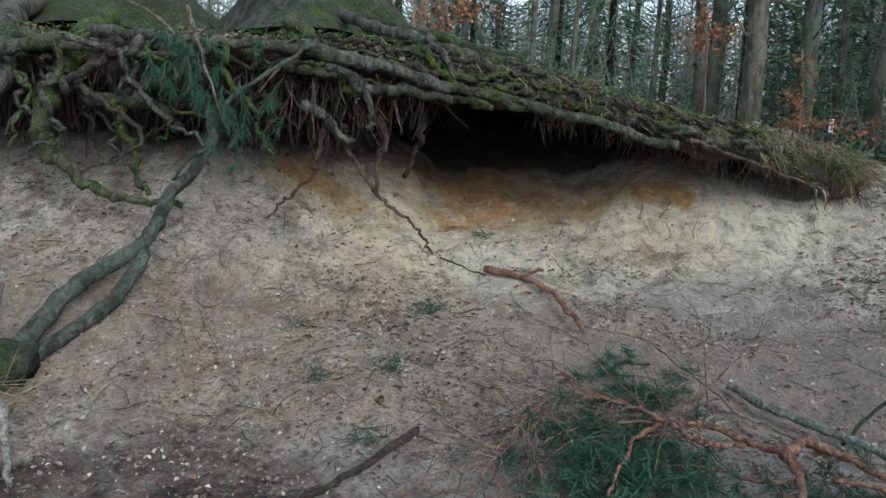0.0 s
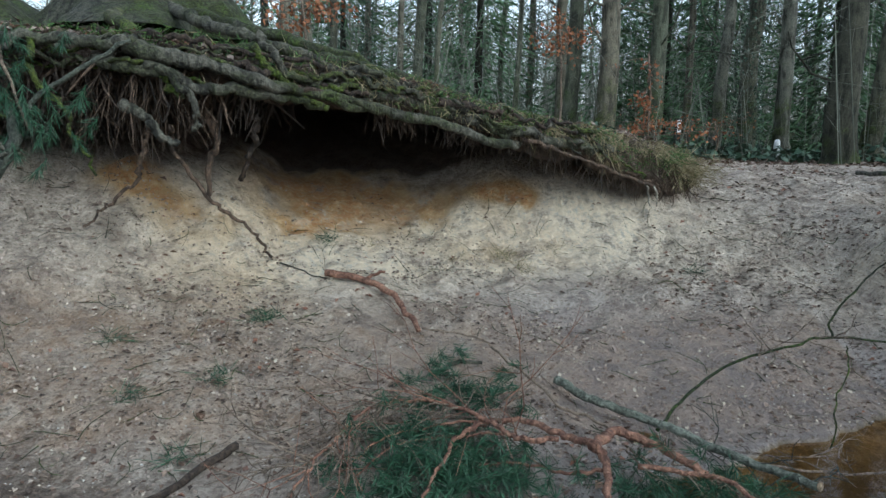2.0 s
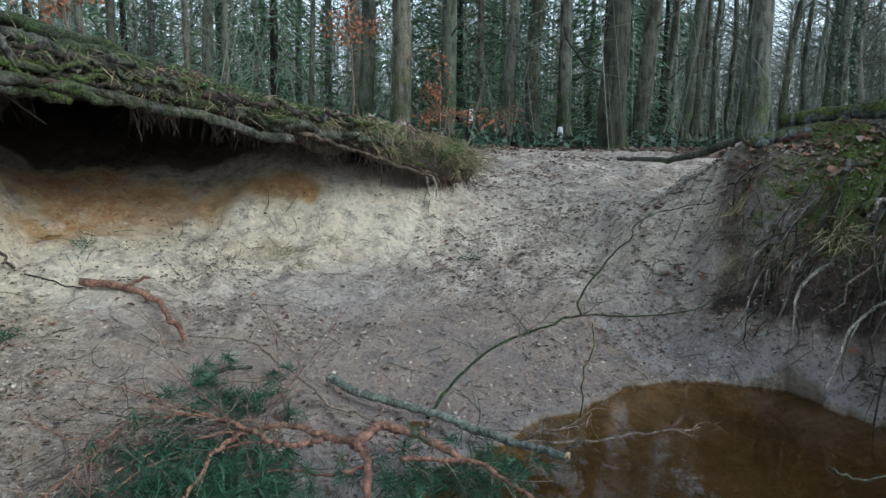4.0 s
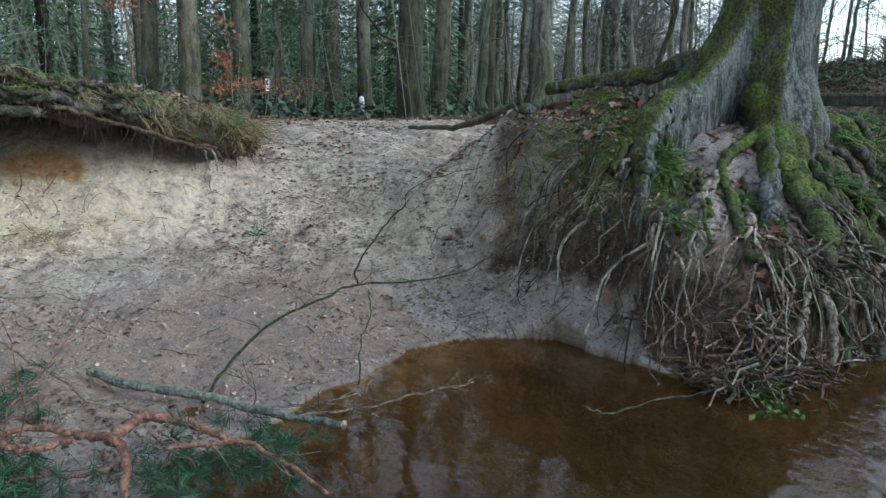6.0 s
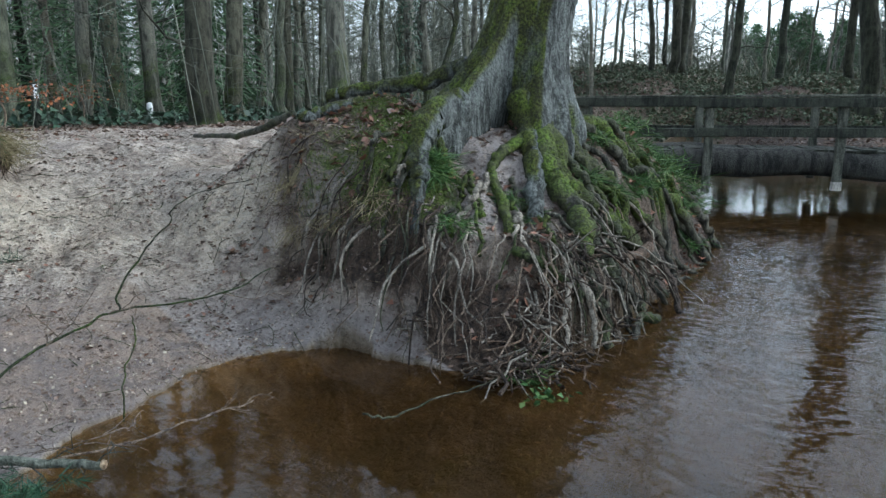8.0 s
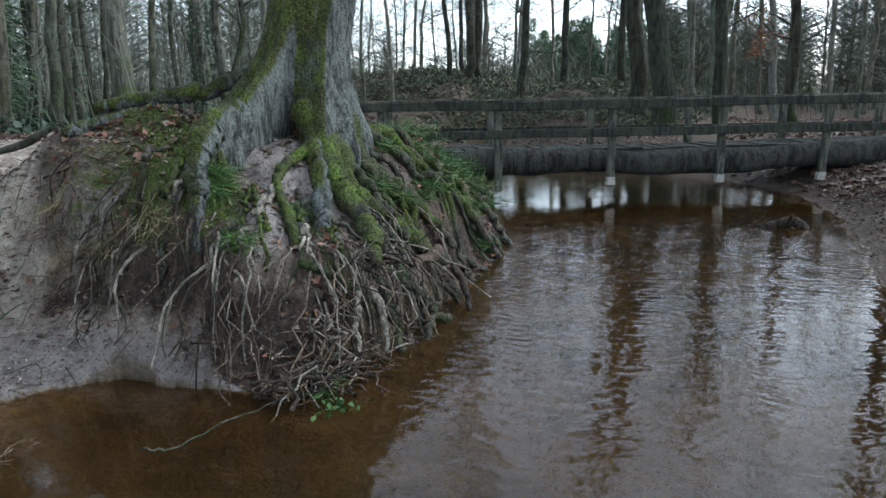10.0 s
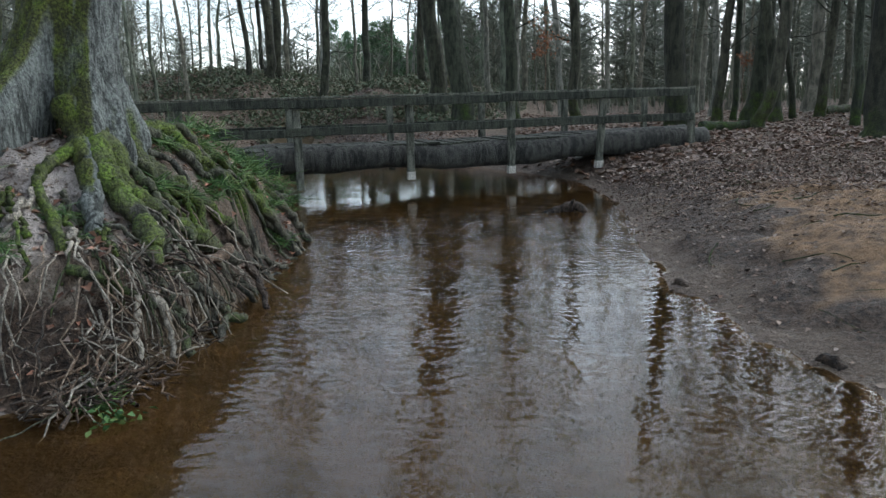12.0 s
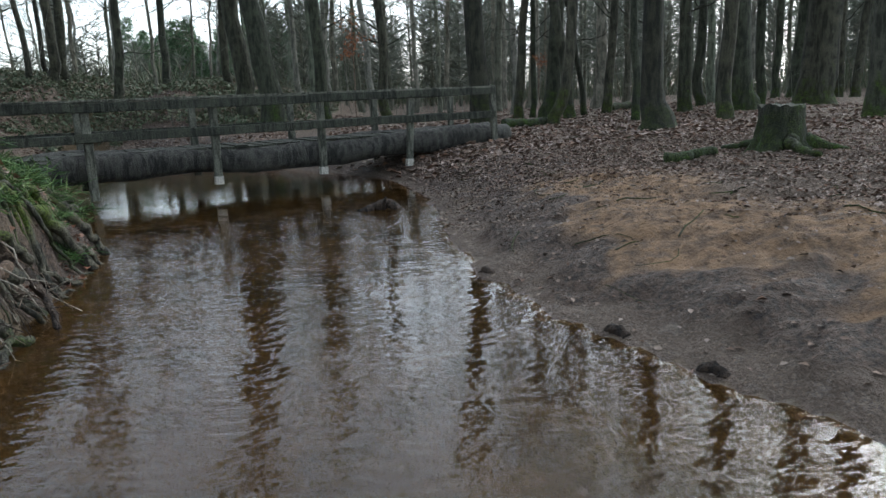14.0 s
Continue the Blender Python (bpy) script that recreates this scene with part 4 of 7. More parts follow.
# ---- the two trees on the mound above the overhang ----
def flared_tree(x, y, girth, seed, label, lean=(0, 0), tall=16, material=None, z0=None, flare=0.9, name="bank_tree"):
    k = np.random.default_rng(seed)
    z0 = grounded(x, y, 0.15) if z0 is None else z0
    t = thing(name, label, "tree", at=(x, y, z0))
    zs = np.array([0, 0.1, 0.2, 0.35, 0.55, 0.8, 1.2, 1.8, 2.6, 4, 6, 8, 11, tall])
    sides, r = 28, girth / 2
    a = np.arange(sides) * 2 * np.pi / sides
    lobes = sum(k.uniform(0.5, 1) * np.cos(m * a + k.uniform(0, 6)) for m in (3, 5, 7)) / 3
    rings = []
    for z in zs:
        f = math.exp(-z / 0.4)
        rr = r * (1 - 0.6 * z / tall) * (1 + flare * f) * (1 + (0.10 + 0.45 * f) * lobes) + 0.012 * k.normal(size=sides)
        rings.append(np.stack([x + lean[0] * z + rr * np.cos(a), y + lean[1] * z + rr * np.sin(a), np.full(sides, z0 + z)], -1))
    # Finer rings between, so that the bark can swell and crease.
    zf = np.linspace(0, 1, 60) ** 1.8 * tall
    fine = np.stack([np.interp(zf, zs, np.stack(rings)[:, j, q]) for j in range(sides) for q in range(3)], -1).reshape(60, sides, 3)
    fine[:, :, :2] += 0.01 * k.normal(size=fine[:, :, :2].shape)
    s, i = Shape(), np.arange(60 * sides).reshape(60, sides)
    q = np.stack([i[:-1], np.roll(i[:-1], -1, 1), np.roll(i[1:], -1, 1), i[1:]], -1).reshape(-1, 4)
    s.add(fine.reshape(-1, 3), [tuple(f) for f in q.tolist()] + [tuple(i[-1].tolist())])
    part("trunk", s, material or BARK_MOUND, t)
    c = Shape()
    for j in range(14):
        zz = k.uniform(5, tall)
        aa = k.uniform(0, 2 * np.pi)
        limb(c, (x + lean[0] * zz, y + lean[1] * zz, z0 + zz), (math.cos(aa), math.sin(aa), 0.7), k.uniform(2.5, 5), r * 0.3, 2, k)
    part("crown", c, material or BARK_MOUND, t, "bare winter branches")
    return t


def root(owner, pts, r0, r1, mat, seed=0, wobble=0.018, name="root"):
    """A crooked, knotty root of the tree, tapering from r0 to r1."""
    k = np.random.default_rng(seed + 500)
    line = curve_through(pts, 8, wobble, seed)
    if owner.name.startswith("oak") and pts[0][1] < 2.6:
        pts = [(px, py - 0.01, pz + 0.035) for px, py, pz in pts]
    knots = 1 + 0.14 * np.interp(np.arange(len(line)), np.arange(0, len(line) + 4, 4), k.normal(size=len(range(0, len(line) + 4, 4))))
    s = Shape()
    s.tube(line, taper(len(line), r0, r1, 0.8) * np.clip(knots, 0.7, 1.4), 10, 0.13)
    return part(name, s, mat, owner)


mound_tree = flared_tree(-1.12, 6.6, 0.74, 5, "broad mossy tree base with roots gripping the overhanging bank", z0=2.08, flare=1.7)
root(mound_tree, [(-0.8, 6.3, 2.3), (-0.3, 5.8, 2.12), (0.3, 5.5, 1.95), (0.8, 5.35, 1.8), (1.2, 5.4, 1.68), (1.5, 5.5, 1.58)], 0.055, 0.03, BARK_MOUND, 1, 0.03)
root(mound_tree, [(-0.9, 6.1, 2.3), (-0.6, 5.4, 2.12), (-0.3, 4.95, 1.98), (0.1, 4.75, 1.86), (0.5, 4.85, 1.74), (0.9, 4.96, 1.64), (1.25, 5.05, 1.55)], 0.05, 0.028, ROOT, 2)
root(mound_tree, [(0.25, 4.75, 1.7), (0.75, 4.92, 1.6), (1.2, 5.05, 1.5), (1.6, 5.12, 1.42), (2.0, 5.26, 1.35), (2.3, 5.36, 1.31), (2.5, 5.45, 1.3)], 0.045, 0.03, ROOT, 3)
root(mound_tree, [(1.75, 5.2, 1.44), (2.1, 5.33, 1.35), (2.4, 5.42, 1.24), (2.65, 5.5, 1.13), (2.88, 5.56, 1.04), (2.97, 5.55, 0.97)], 0.02, 0.01, ROOT_TAN, 4)
root(mound_tree, [(-0.12, 4.7, 1.95), (-0.02, 4.62, 1.86), (0.1, 4.62, 1.72), (0.35, 4.74, 1.62), (0.6, 4.86, 1.58)], 0.032, 0.022, ROOT, 5)
root(mound_tree, [(-1.2, 6.0, 2.25), (-1.1, 5.4, 2.1), (-0.9, 4.9, 1.96), (-0.75, 4.55, 1.8), (-0.6, 4.42, 1.68), (-0.5, 4.4, 1.55)], 0.05, 0.025, ROOT_MOSS, 6)
root(mound_tree, [(-0.95, 4.5, 1.84), (-0.6, 4.4, 1.8), (-0.3, 4.45, 1.72), (0.05, 4.56, 1.64), (0.4, 4.7, 1.57), (0.8, 4.85, 1.5)], 0.042, 0.025, ROOT, 7)
root(mound_tree, [(-0.9, 6.3, 2.3), (-0.2, 6.2, 2.12), (0.6, 6.0, 1.9), (1.3, 5.9, 1.66), (1.9, 5.9, 1.48)], 0.05, 0.02, BARK_MOUND, 8, 0.03)
root(mound_tree, [(-0.75, 4.42, 1.74), (-0.55, 4.36, 1.66), (-0.42, 4.38, 1.5), (-0.45, 4.4, 1.36)], 0.028, 0.018, ROOT, 9)
root(mound_tree, [(-0.62, 4.6, 1.4), (-0.58, 4.62, 1.22), (-0.48, 4.66, 1.06), (-0.36, 4.7, 0.92), (-0.24, 4.75, 0.8), (-0.12, 4.78, 0.68), (-0.05, 4.78, 0.58)], 0.018, 0.008, ROOT_TAN, 10, 0.016)
root(mound_tree, [(-0.75, 4.6, 1.36), (-0.78, 4.62, 1.2), (-0.85, 4.64, 1.05), (-0.98, 4.6, 0.92), (-1.1, 4.5, 0.82)], 0.018, 0.008, ROOT_TAN, 12)
root(mound_tree, [(-0.15, 4.75, 1.56), (-0.12, 4.75, 1.38), (-0.2, 4.85, 1.2), (-0.25, 4.95, 1.05)], 0.026, 0.014, ROOT_BROWN, 11)
root(mound_tree, [(-1.0, 4.5, 1.76), (-0.87, 4.44, 1.72), (-0.62, 4.41, 1.69), (-0.43, 4.45, 1.61), (-0.21, 4.52, 1.61), (0.07, 4.61, 1.57), (0.26, 4.68, 1.53)], 0.036, 0.03, ROOT, 13, 0.012)
root(mound_tree, [(-0.2, 4.6, 1.66), (0.06, 4.6, 1.63), (0.38, 4.7, 1.59), (0.6, 4.77, 1.54), (0.84, 4.86, 1.49), (1.1, 4.94, 1.44), (1.39, 5.03, 1.35), (1.62, 5.1, 1.31)], 0.026, 0.034, ROOT, 14, 0.012)
root(mound_tree, [(-0.5, 4.66, 1.74), (-0.29, 4.7, 1.85), (-0.1, 4.76, 1.88), (0.14, 4.84, 1.85), (0.39, 4.92, 1.83), (0.64, 5.0, 1.78), (0.9, 5.1, 1.69), (1.2, 5.25, 1.62)], 0.045, 0.03, BARK_MOUND, 15, 0.012)
root(mound_tree, [(-0.13, 4.58, 1.87), (-0.05, 4.6, 1.76), (0.06, 4.62, 1.66), (0.18, 4.63, 1.58), (0.3, 4.66, 1.52)], 0.024, 0.018, ROOT_MOSS, 16, 0.008)
root(mound_tree, [(1.7, 5.14, 1.35), (1.83, 5.16, 1.33), (2.08, 5.22, 1.25), (2.29, 5.3, 1.19), (2.56, 5.38, 1.09), (2.87, 5.48, 1.02)], 0.017, 0.011, ROOT_TAN, 17, 0.008)
root(mound_tree, [(2.79, 5.46, 1.03), (2.81, 5.46, 0.95), (2.83, 5.47, 0.86)], 0.011, 0.006, ROOT_PALE, 18, 0.004)
root(mound_tree, [(2.86, 5.48, 1.02), (2.89, 5.47, 0.94), (2.9, 5.48, 0.85)], 0.011, 0.006, ROOT_PALE, 19, 0.004)
root(mound_tree, [(-0.83, 4.42, 1.51), (-0.7, 4.37, 1.44), (-0.63, 4.35, 1.35), (-0.53, 4.37, 1.29)], 0.035, 0.02, ROOT, 46, 0.008)
root(mound_tree, [(-0.42, 4.72, 1.5), (-0.36, 4.72, 1.3), (-0.41, 4.7, 1.18), (-0.42, 4.7, 0.97)], 0.026, 0.016, ROOT_TAN, 47, 0.008)
k = np.random.default_rng(77)
for i in range(26):
    x0 = k.uniform(-1.6, 1.9)
    run = k.uniform(0.6, 1.3)
    up0, up1 = k.uniform(0.2, 1.05), k.uniform(-0.05, 0.9)
    pts = []
    for f in np.linspace(0, 1, 6):
        x = x0 + run * f
        lo, hi, ly = np.interp(x, LIP_X, LIP_LOW), np.interp(x, LIP_X, LIP_TOP), np.interp(x, LIP_X, LIP_Y)
        u = up0 + (up1 - up0) * f
        pts.append((x, ly - 0.05 + (0.15 if u > 0.9 else 0) + 0.05 * k.normal(), lo + (hi - lo) * u + 0.02 * k.normal()))
    root(mound_tree, pts, k.uniform(0.01, 0.026), k.uniform(0.006, 0.013), (ROOT, ROOT_MOSS, ROOT_BROWN)[i % 3], 20 + i)
corner_tree = flared_tree(-2.95, 6.4, 0.85, 8, "thick mossy tree base on the mound with bared roots", z0=2.05, flare=1.9)
root(corner_tree, [(-2.7, 6.0, 2.3), (-2.4, 5.4, 2.1), (-2.3, 4.8, 1.9), (-2.33, 4.5, 1.6), (-2.4, 4.4, 1.3), (-2.3, 4.36, 1.12)], 0.085, 0.05, ROOT_MOSS, 51)
root(corner_tree, [(-3.1, 5.9, 2.3), (-2.95, 5.2, 2.1), (-2.75, 4.7, 1.85), (-2.68, 4.4, 1.55), (-2.85, 4.25, 1.25), (-3.1, 4.1, 0.98)], 0.1, 0.06, ROOT, 52)
root(corner_tree, [(-2.35, 4.45, 1.62), (-2.15, 4.4, 1.55), (-1.9, 4.42, 1.5), (-1.72, 4.45, 1.46), (-1.62, 4.5, 1.34)], 0.045, 0.03, ROOT, 53)
root(corner_tree, [(-2.35, 4.4, 1.25), (-2.2, 4.3, 1.1), (-2.0, 4.25, 0.98), (-1.8, 4.25, 0.92), (-1.55, 4.3, 0.9)], 0.042, 0.02, ROOT_MOSS, 54)
root(corner_tree, [(-1.95, 4.4, 1.5), (-1.88, 4.36, 1.3), (-1.8, 4.32, 1.12), (-1.75, 4.3, 0.95)], 0.026, 0.015, ROOT_MOSS, 55)
root(corner_tree, [(-3.3, 5.4, 2.1), (-2.9, 4.9, 1.95), (-2.5, 4.55, 1.85), (-2.1, 4.5, 1.8), (-1.6, 4.55, 1.78)], 0.05, 0.025, ROOT, 56)
root(corner_tree, [(-3.5, 4.6, 1.65), (-3.0, 4.45, 1.72), (-2.6, 4.4, 1.78), (-2.3, 4.5, 1.85)], 0.045, 0.05, ROOT, 57)
root(corner_tree, [(-2.4, 4.9, 1.95), (-1.9, 4.6, 1.92), (-1.4, 4.5, 1.86), (-1.0, 4.42, 1.84), (-0.75, 4.4, 1.86)], 0.04, 0.03, ROOT, 58)
for i in range(16):
    x0 = k.uniform(-3.2, -1.0)
    pts = [(x0, 4.55 + 0.1 * k.normal(), 1.85)]
    for f in range(5):
        px, py, pz = pts[-1]
        pts.append((px + 0.14 * k.normal(), py - 0.03 + 0.05 * k.normal(), pz - k.uniform(0.05, 0.2)))
    root(corner_tree, pts, k.uniform(0.015, 0.035), 0.008, (ROOT, ROOT_MOSS, ROOT_BROWN)[i % 3], 60 + i)


def dangling(name, owner, count, x_lo, x_hi, drop, radius, material, seed, back=0.5, label=""):
    """Thin roots that hang from under the overhang."""
    k = np.random.default_rng(seed)
    s = Shape()
    clumps = k.uniform(x_lo, x_hi, max(6, count // 14))
    for _ in range(count):
        x = clumps[k.integers(len(clumps))] + 0.06 * k.normal() if k.random() < 0.75 else k.uniform(x_lo, x_hi)
        y = np.interp(x, LIP_X, LIP_Y) + k.uniform(-0.06, back)
        z = np.interp(x, LIP_X, LIP_LOW) + k.uniform(0.0, 0.22)
        n, d = 8, np.array([0.2 * k.normal(), 0.15 * k.normal() - 0.05, -1.0])
        pts = [np.array([x, y, z])]
        for _ in range(n):
            d = d + k.normal(size=3) * (0.38, 0.3, 0.2) - (0, 0, 0.2)
            pts.append(pts[-1] + d / np.linalg.norm(d) * k.uniform(*drop) / n)
        r = k.uniform(*radius)
        s.tube(pts, taper(n + 1, r, r * 0.4), 5, cap=False)
    return tagged(part(name, s, material, owner, label), kind="stuff")


dangling("root_fringe", mound_tree, 150, -1.3, 0.0, (0.12, 0.5), (0.003, 0.012), ROOT_BROWN, 1, 0.6, "brown hanging fine roots")
dangling("root_fringe", mound_tree, 60, -0.85, -0.55, (0.3, 0.75), (0.002, 0.006), ROOT_TAN, 2, 0.2, "pale stringy hanging roots")
dangling("root_fringe", mound_tree, 70, -1.3, -0.3, (0.15, 0.5), (0.003, 0.011), ROOT_TAN, 8, 0.35, "tan hanging roots")
dangling("root_fringe", mound_tree, 340, 0.6, 2.5, (0.08, 0.34), (0.002, 0.007), ROOT_BROWN, 3, 0.25, "brown hanging fine roots")
dangling("root_fringe", mound_tree, 360, 0.7, 3.4, (0.08, 0.32), (0.0015, 0.005), ROOT_TAN, 9, 0.12, "tan hanging rootlets")
dangling("root_fringe", corner_tree, 300, -3.6, -1.1, (0.2, 0.7), (0.002, 0.009), ROOT_BROWN, 4, 0.7, "brown hanging fine roots")
dangling("root_fringe", corner_tree, 60, -3.4, -1.2, (0.2, 0.7), (0.002, 0.006), ROOT_TAN, 5, 0.3, "pale stringy hanging roots")

dangling("root_fringe", corner_tree, 300, -3.6, -1.0, (0.3, 0.75), (0.002, 0.008), ROOT_BROWN, 6, 0.9, "brown hanging fine roots")
dangling("root_fringe", mound_tree, 110, -1.2, -0.05, (0.15, 0.5), (0.002, 0.007), ROOT_BROWN, 7, 0.8, "brown hanging fine roots")


def lip_growth(name, count, x_lo, x_hi, length, material, label, seed, width=0.004, hang=0.7):
    """Blades and stems that droop over the edge of the sod."""
    k = np.random.default_rng(seed)
    x = k.uniform(x_lo, x_hi, count)
    ly, lt, lb = (np.interp(x, LIP_X, q) for q in (LIP_Y, LIP_TOP, LIP_LOW))
    u = k.random(count) ** 0.6
    keep = wave(x, u * 0.6, 0.3, seed) > -0.35
    b = np.stack([x, ly - 0.06 + 0.28 * np.maximum(0, u - 0.75) * 4 * k.random(count), lb + (lt - lb) * u + 0.03], -1)[keep]
    d = (k.normal(size=(count, 3)) * (0.6, 0.35, 0.4) + (0, -0.25, -hang))[keep]
    d /= np.linalg.norm(d, axis=1)[:, None]
    s = Shape()
    s.blades(b, b + d * k.uniform(*length, len(b))[:, None], width)
    return solid(name, s, material, label, "grass", kind="stuff")


lip_growth("lip_moss", 5200, -3.8, 3.4, (0.02, 0.06), GRASS, "short green moss and grass on the edge of the overhang", 1, 0.006, 0.2)
lip_growth("lip_grass", 1300, -0.5, 3.5, (0.06, 0.2), DRY_GRASS, "dry brown grass drooping over the edge of the overhang", 2)
lip_growth("lip_grass", 1500, 1.9, 3.52, (0.06, 0.18), DRY_GRASS, "long straw-coloured grass on the end of the overhang", 4, 0.005, 0.8)
lip_growth("lip_rootlets", 1900, -3.8, 3.3, (0.05, 0.2), ROOT_BROWN, "brown rootlets matting the edge of the overhang", 3, 0.005, 0.5)

# ---- the oak on the spit, its roots washed bare ----
OX, OY = 5.69, 2.74


def oak_trunk(owner, lean, tall, r):
    """A leaning trunk whose buttresses run out along the ground."""
    k = np.random.default_rng(21)
    lobes = [(182, 0.85, 0.44, 0.2), (231, 0.32, 0.5, 0.27), (258, 0.3, 0.45, 0.24), (292, 0.28, 0.4, 0.26), (118, 0.55, 0.4, 0.24), (40, 0.4, 0.4, 0.35), (340, 0.3, 0.4, 0.3)]
    sides = 84
    a = np.arange(sides) * 2 * np.pi / sides
    zs = np.concatenate([np.linspace(0.55, 2.4, 40), np.linspace(2.5, 5, 14), np.linspace(5.6, tall, 14)])
    creases = sum(k.uniform(0.4, 1) * np.cos(m * a + k.uniform(0, 6)) for m in (5, 9, 14)) / 3
    rings = []
    for z in zs:
        u = max(z - 1.18, -0.2)
        rr = r * (1 - 0.6 * max(0, z - 1.2) / tall) * (1 + 0.05 * creases) + 0.0 * a
        for az, reach, fall, wide in lobes:
            d = (a - math.radians(az) + math.pi) % (2 * math.pi) - math.pi
            rr = rr + reach * math.exp(-abs(max(u, 0) / fall) ** 1.5) * np.exp(-((d / wide) ** 2)) * (1 + 0.25 * min(u, 0))
        d = (a - math.radians(207) + math.pi) % (2 * math.pi) - math.pi
        rr = rr - 0.17 * np.exp(-((d / 0.17) ** 2)) * math.exp(-((u - 0.05) / 0.22) ** 2)
        rr = rr + 0.012 * wave(a * 2.2 + 9, 0 * a + z * 1.1, 0.35, 77, 3) + 0.004 * k.normal(size=sides)
        up = max(0, z - 1.25)
        rings.append(np.stack([OX + lean[0] * up + rr * np.cos(a), OY + lean[1] * up + rr * np.sin(a), z + 0.02 * wave(np.cos(a), np.sin(a), 0.5, 78)], -1))
    n, i = len(zs), np.arange(len(zs) * sides).reshape(len(zs), sides)
    q = np.stack([i[:-1], np.roll(i[:-1], -1, 1), np.roll(i[1:], -1, 1), i[1:]], -1).reshape(-1, 4)
    s = Shape()
    s.add(np.concatenate(rings), [tuple(f) for f in q.tolist()] + [tuple(i[-1].tolist())])
    part("trunk", s, BARK_SPIT, owner, "grey furrowed bark, mossy towards the foot")
    c = Shape()
    for j in range(14):
        zz, aa = k.uniform(5, tall), k.uniform(0, 2 * np.pi)
        limb(c, (OX + lean[0] * zz, OY + lean[1] * zz, zz), (math.cos(aa), math.sin(aa), 0.7), k.uniform(2.5, 5), r * 0.3, 2, k)
    tagged(part("crown", c, BARK, owner, "bare winter branches"), kind="stuff")


oak = thing("oak_tree", "large mossy oak, its roots washed bare by the stream", "tree", at=(OX, OY, 1.2))
oak_trunk(oak, (0.10, -0.16), 17, 0.315)
root(oak, [(4.95, 2.72, 1.4), (4.7, 2.71, 1.34), (4.54, 2.69, 1.22), (4.43, 2.62, 1.07), (4.34, 2.56, 0.91), (4.25, 2.5, 0.67)], 0.13, 0.035, BARK_SPIT, 101, 0.012)
root(oak, [(4.72, 2.7, 1.3), (4.65, 2.6, 1.14), (4.63, 2.48, 0.98), (4.61, 2.32, 0.87), (4.52, 2.2, 0.76)], 0.035, 0.02, ROOT_MOSS, 102, 0.01)
root(oak, [(5.42, 2.42, 1.28), (5.27, 2.36, 1.21), (5.05, 2.38, 1.12), (4.89, 2.38, 1.02), (4.8, 2.26, 0.89), (4.6, 2.08, 0.76), (4.5, 1.98, 0.62)], 0.05, 0.028, ROOT_MOSS, 103, 0.01)
root(oak, [(4.9, 2.39, 1.02), (4.79, 2.35, 0.95), (4.68, 2.31, 0.88)], 0.022, 0.01, ROOT_PALE, 104, 0.01)
root(oak, [(5.45, 2.48, 1.45), (5.31, 2.32, 1.2), (5.12, 2.19, 1.01), (4.97, 2.1, 0.86), (4.8, 1.98, 0.74), (4.7, 1.92, 0.64)], 0.11, 0.035, BARK_SPIT, 105, 0.012)
root(oak, [(5.5, 2.35, 1.3), (5.24, 2.17, 1.05), (5.17, 2.04, 0.9), (5.12, 1.9, 0.76), (4.95, 1.74, 0.63), (4.84, 1.66, 0.52)], 0.094, 0.061, ROOT_MOSS, 106, 0.012)
root(oak, [(4.95, 1.76, 0.64), (4.78, 1.66, 0.5), (4.76, 1.56, 0.36), (4.8, 1.5, 0.2), (4.72, 1.44, 0.02)], 0.04, 0.026, ROOT, 107)
root(oak, [(5.55, 2.3, 1.25), (5.3, 2.1, 1.0), (5.26, 1.95, 0.84), (5.36, 1.86, 0.73), (5.52, 1.77, 0.6), (5.74, 1.72, 0.46), (5.95, 1.64, 0.3)], 0.083, 0.047, ROOT_MOSS, 108, 0.012)
root(oak, [(5.3, 2.1, 0.95), (5.12, 1.9, 0.78), (5.08, 1.76, 0.64), (5.05, 1.62, 0.47), (5.18, 1.56, 0.32), (5.35, 1.5, 0.12), (5.5, 1.42, -0.03)], 0.055, 0.032, ROOT, 109)
root(oak, [(5.75, 2.3, 1.2), (5.72, 2.13, 0.99), (5.88, 2.06, 0.9), (5.98, 1.98, 0.8), (6.2, 1.85, 0.6), (6.4, 1.74, 0.35)], 0.066, 0.041, ROOT_MOSS, 110)
root(oak, [(5.95, 2.4, 1.25), (6.3, 2.4, 1.1), (6.9, 2.55, 1.04), (7.5, 2.48, 0.92), (7.68, 2.3, 0.74), (7.95, 2.12, 0.52), (8.2, 1.98, 0.26), (8.28, 1.86, -0.02)], 0.066, 0.041, ROOT_MOSS, 111, 0.025)
root(oak, [(6.0, 2.45, 1.2), (6.35, 2.2, 0.98), (6.8, 2.05, 0.78), (7.2, 1.95, 0.55), (7.45, 1.85, 0.28), (7.5, 1.72, 0.0)], 0.066, 0.038, ROOT_MOSS, 112, 0.02)
root(oak, [(6.05, 2.6, 1.25), (6.6, 2.7, 1.08), (7.2, 2.75, 1.0), (7.7, 2.75, 0.95)], 0.055, 0.038, ROOT_MOSS, 113, 0.02)
root(oak, [(7.1, 2.3, 0.72), (7.7, 2.2, 0.62), (8.15, 2.17, 0.52), (8.5, 2.15, 0.42)], 0.035, 0.04, ROOT_MOSS, 114, 0.01)
root(oak, [(7.85, 2.25, 0.72), (8.2, 2.2, 0.62), (8.5, 2.2, 0.52)], 0.04, 0.045, ROOT_MOSS, 115, 0.01)
root(oak, [(5.2, 1.58, 0.46), (5.5, 1.6, 0.44), (5.75, 1.6, 0.44)], 0.032, 0.04, ROOT_TAN, 116, 0.015)
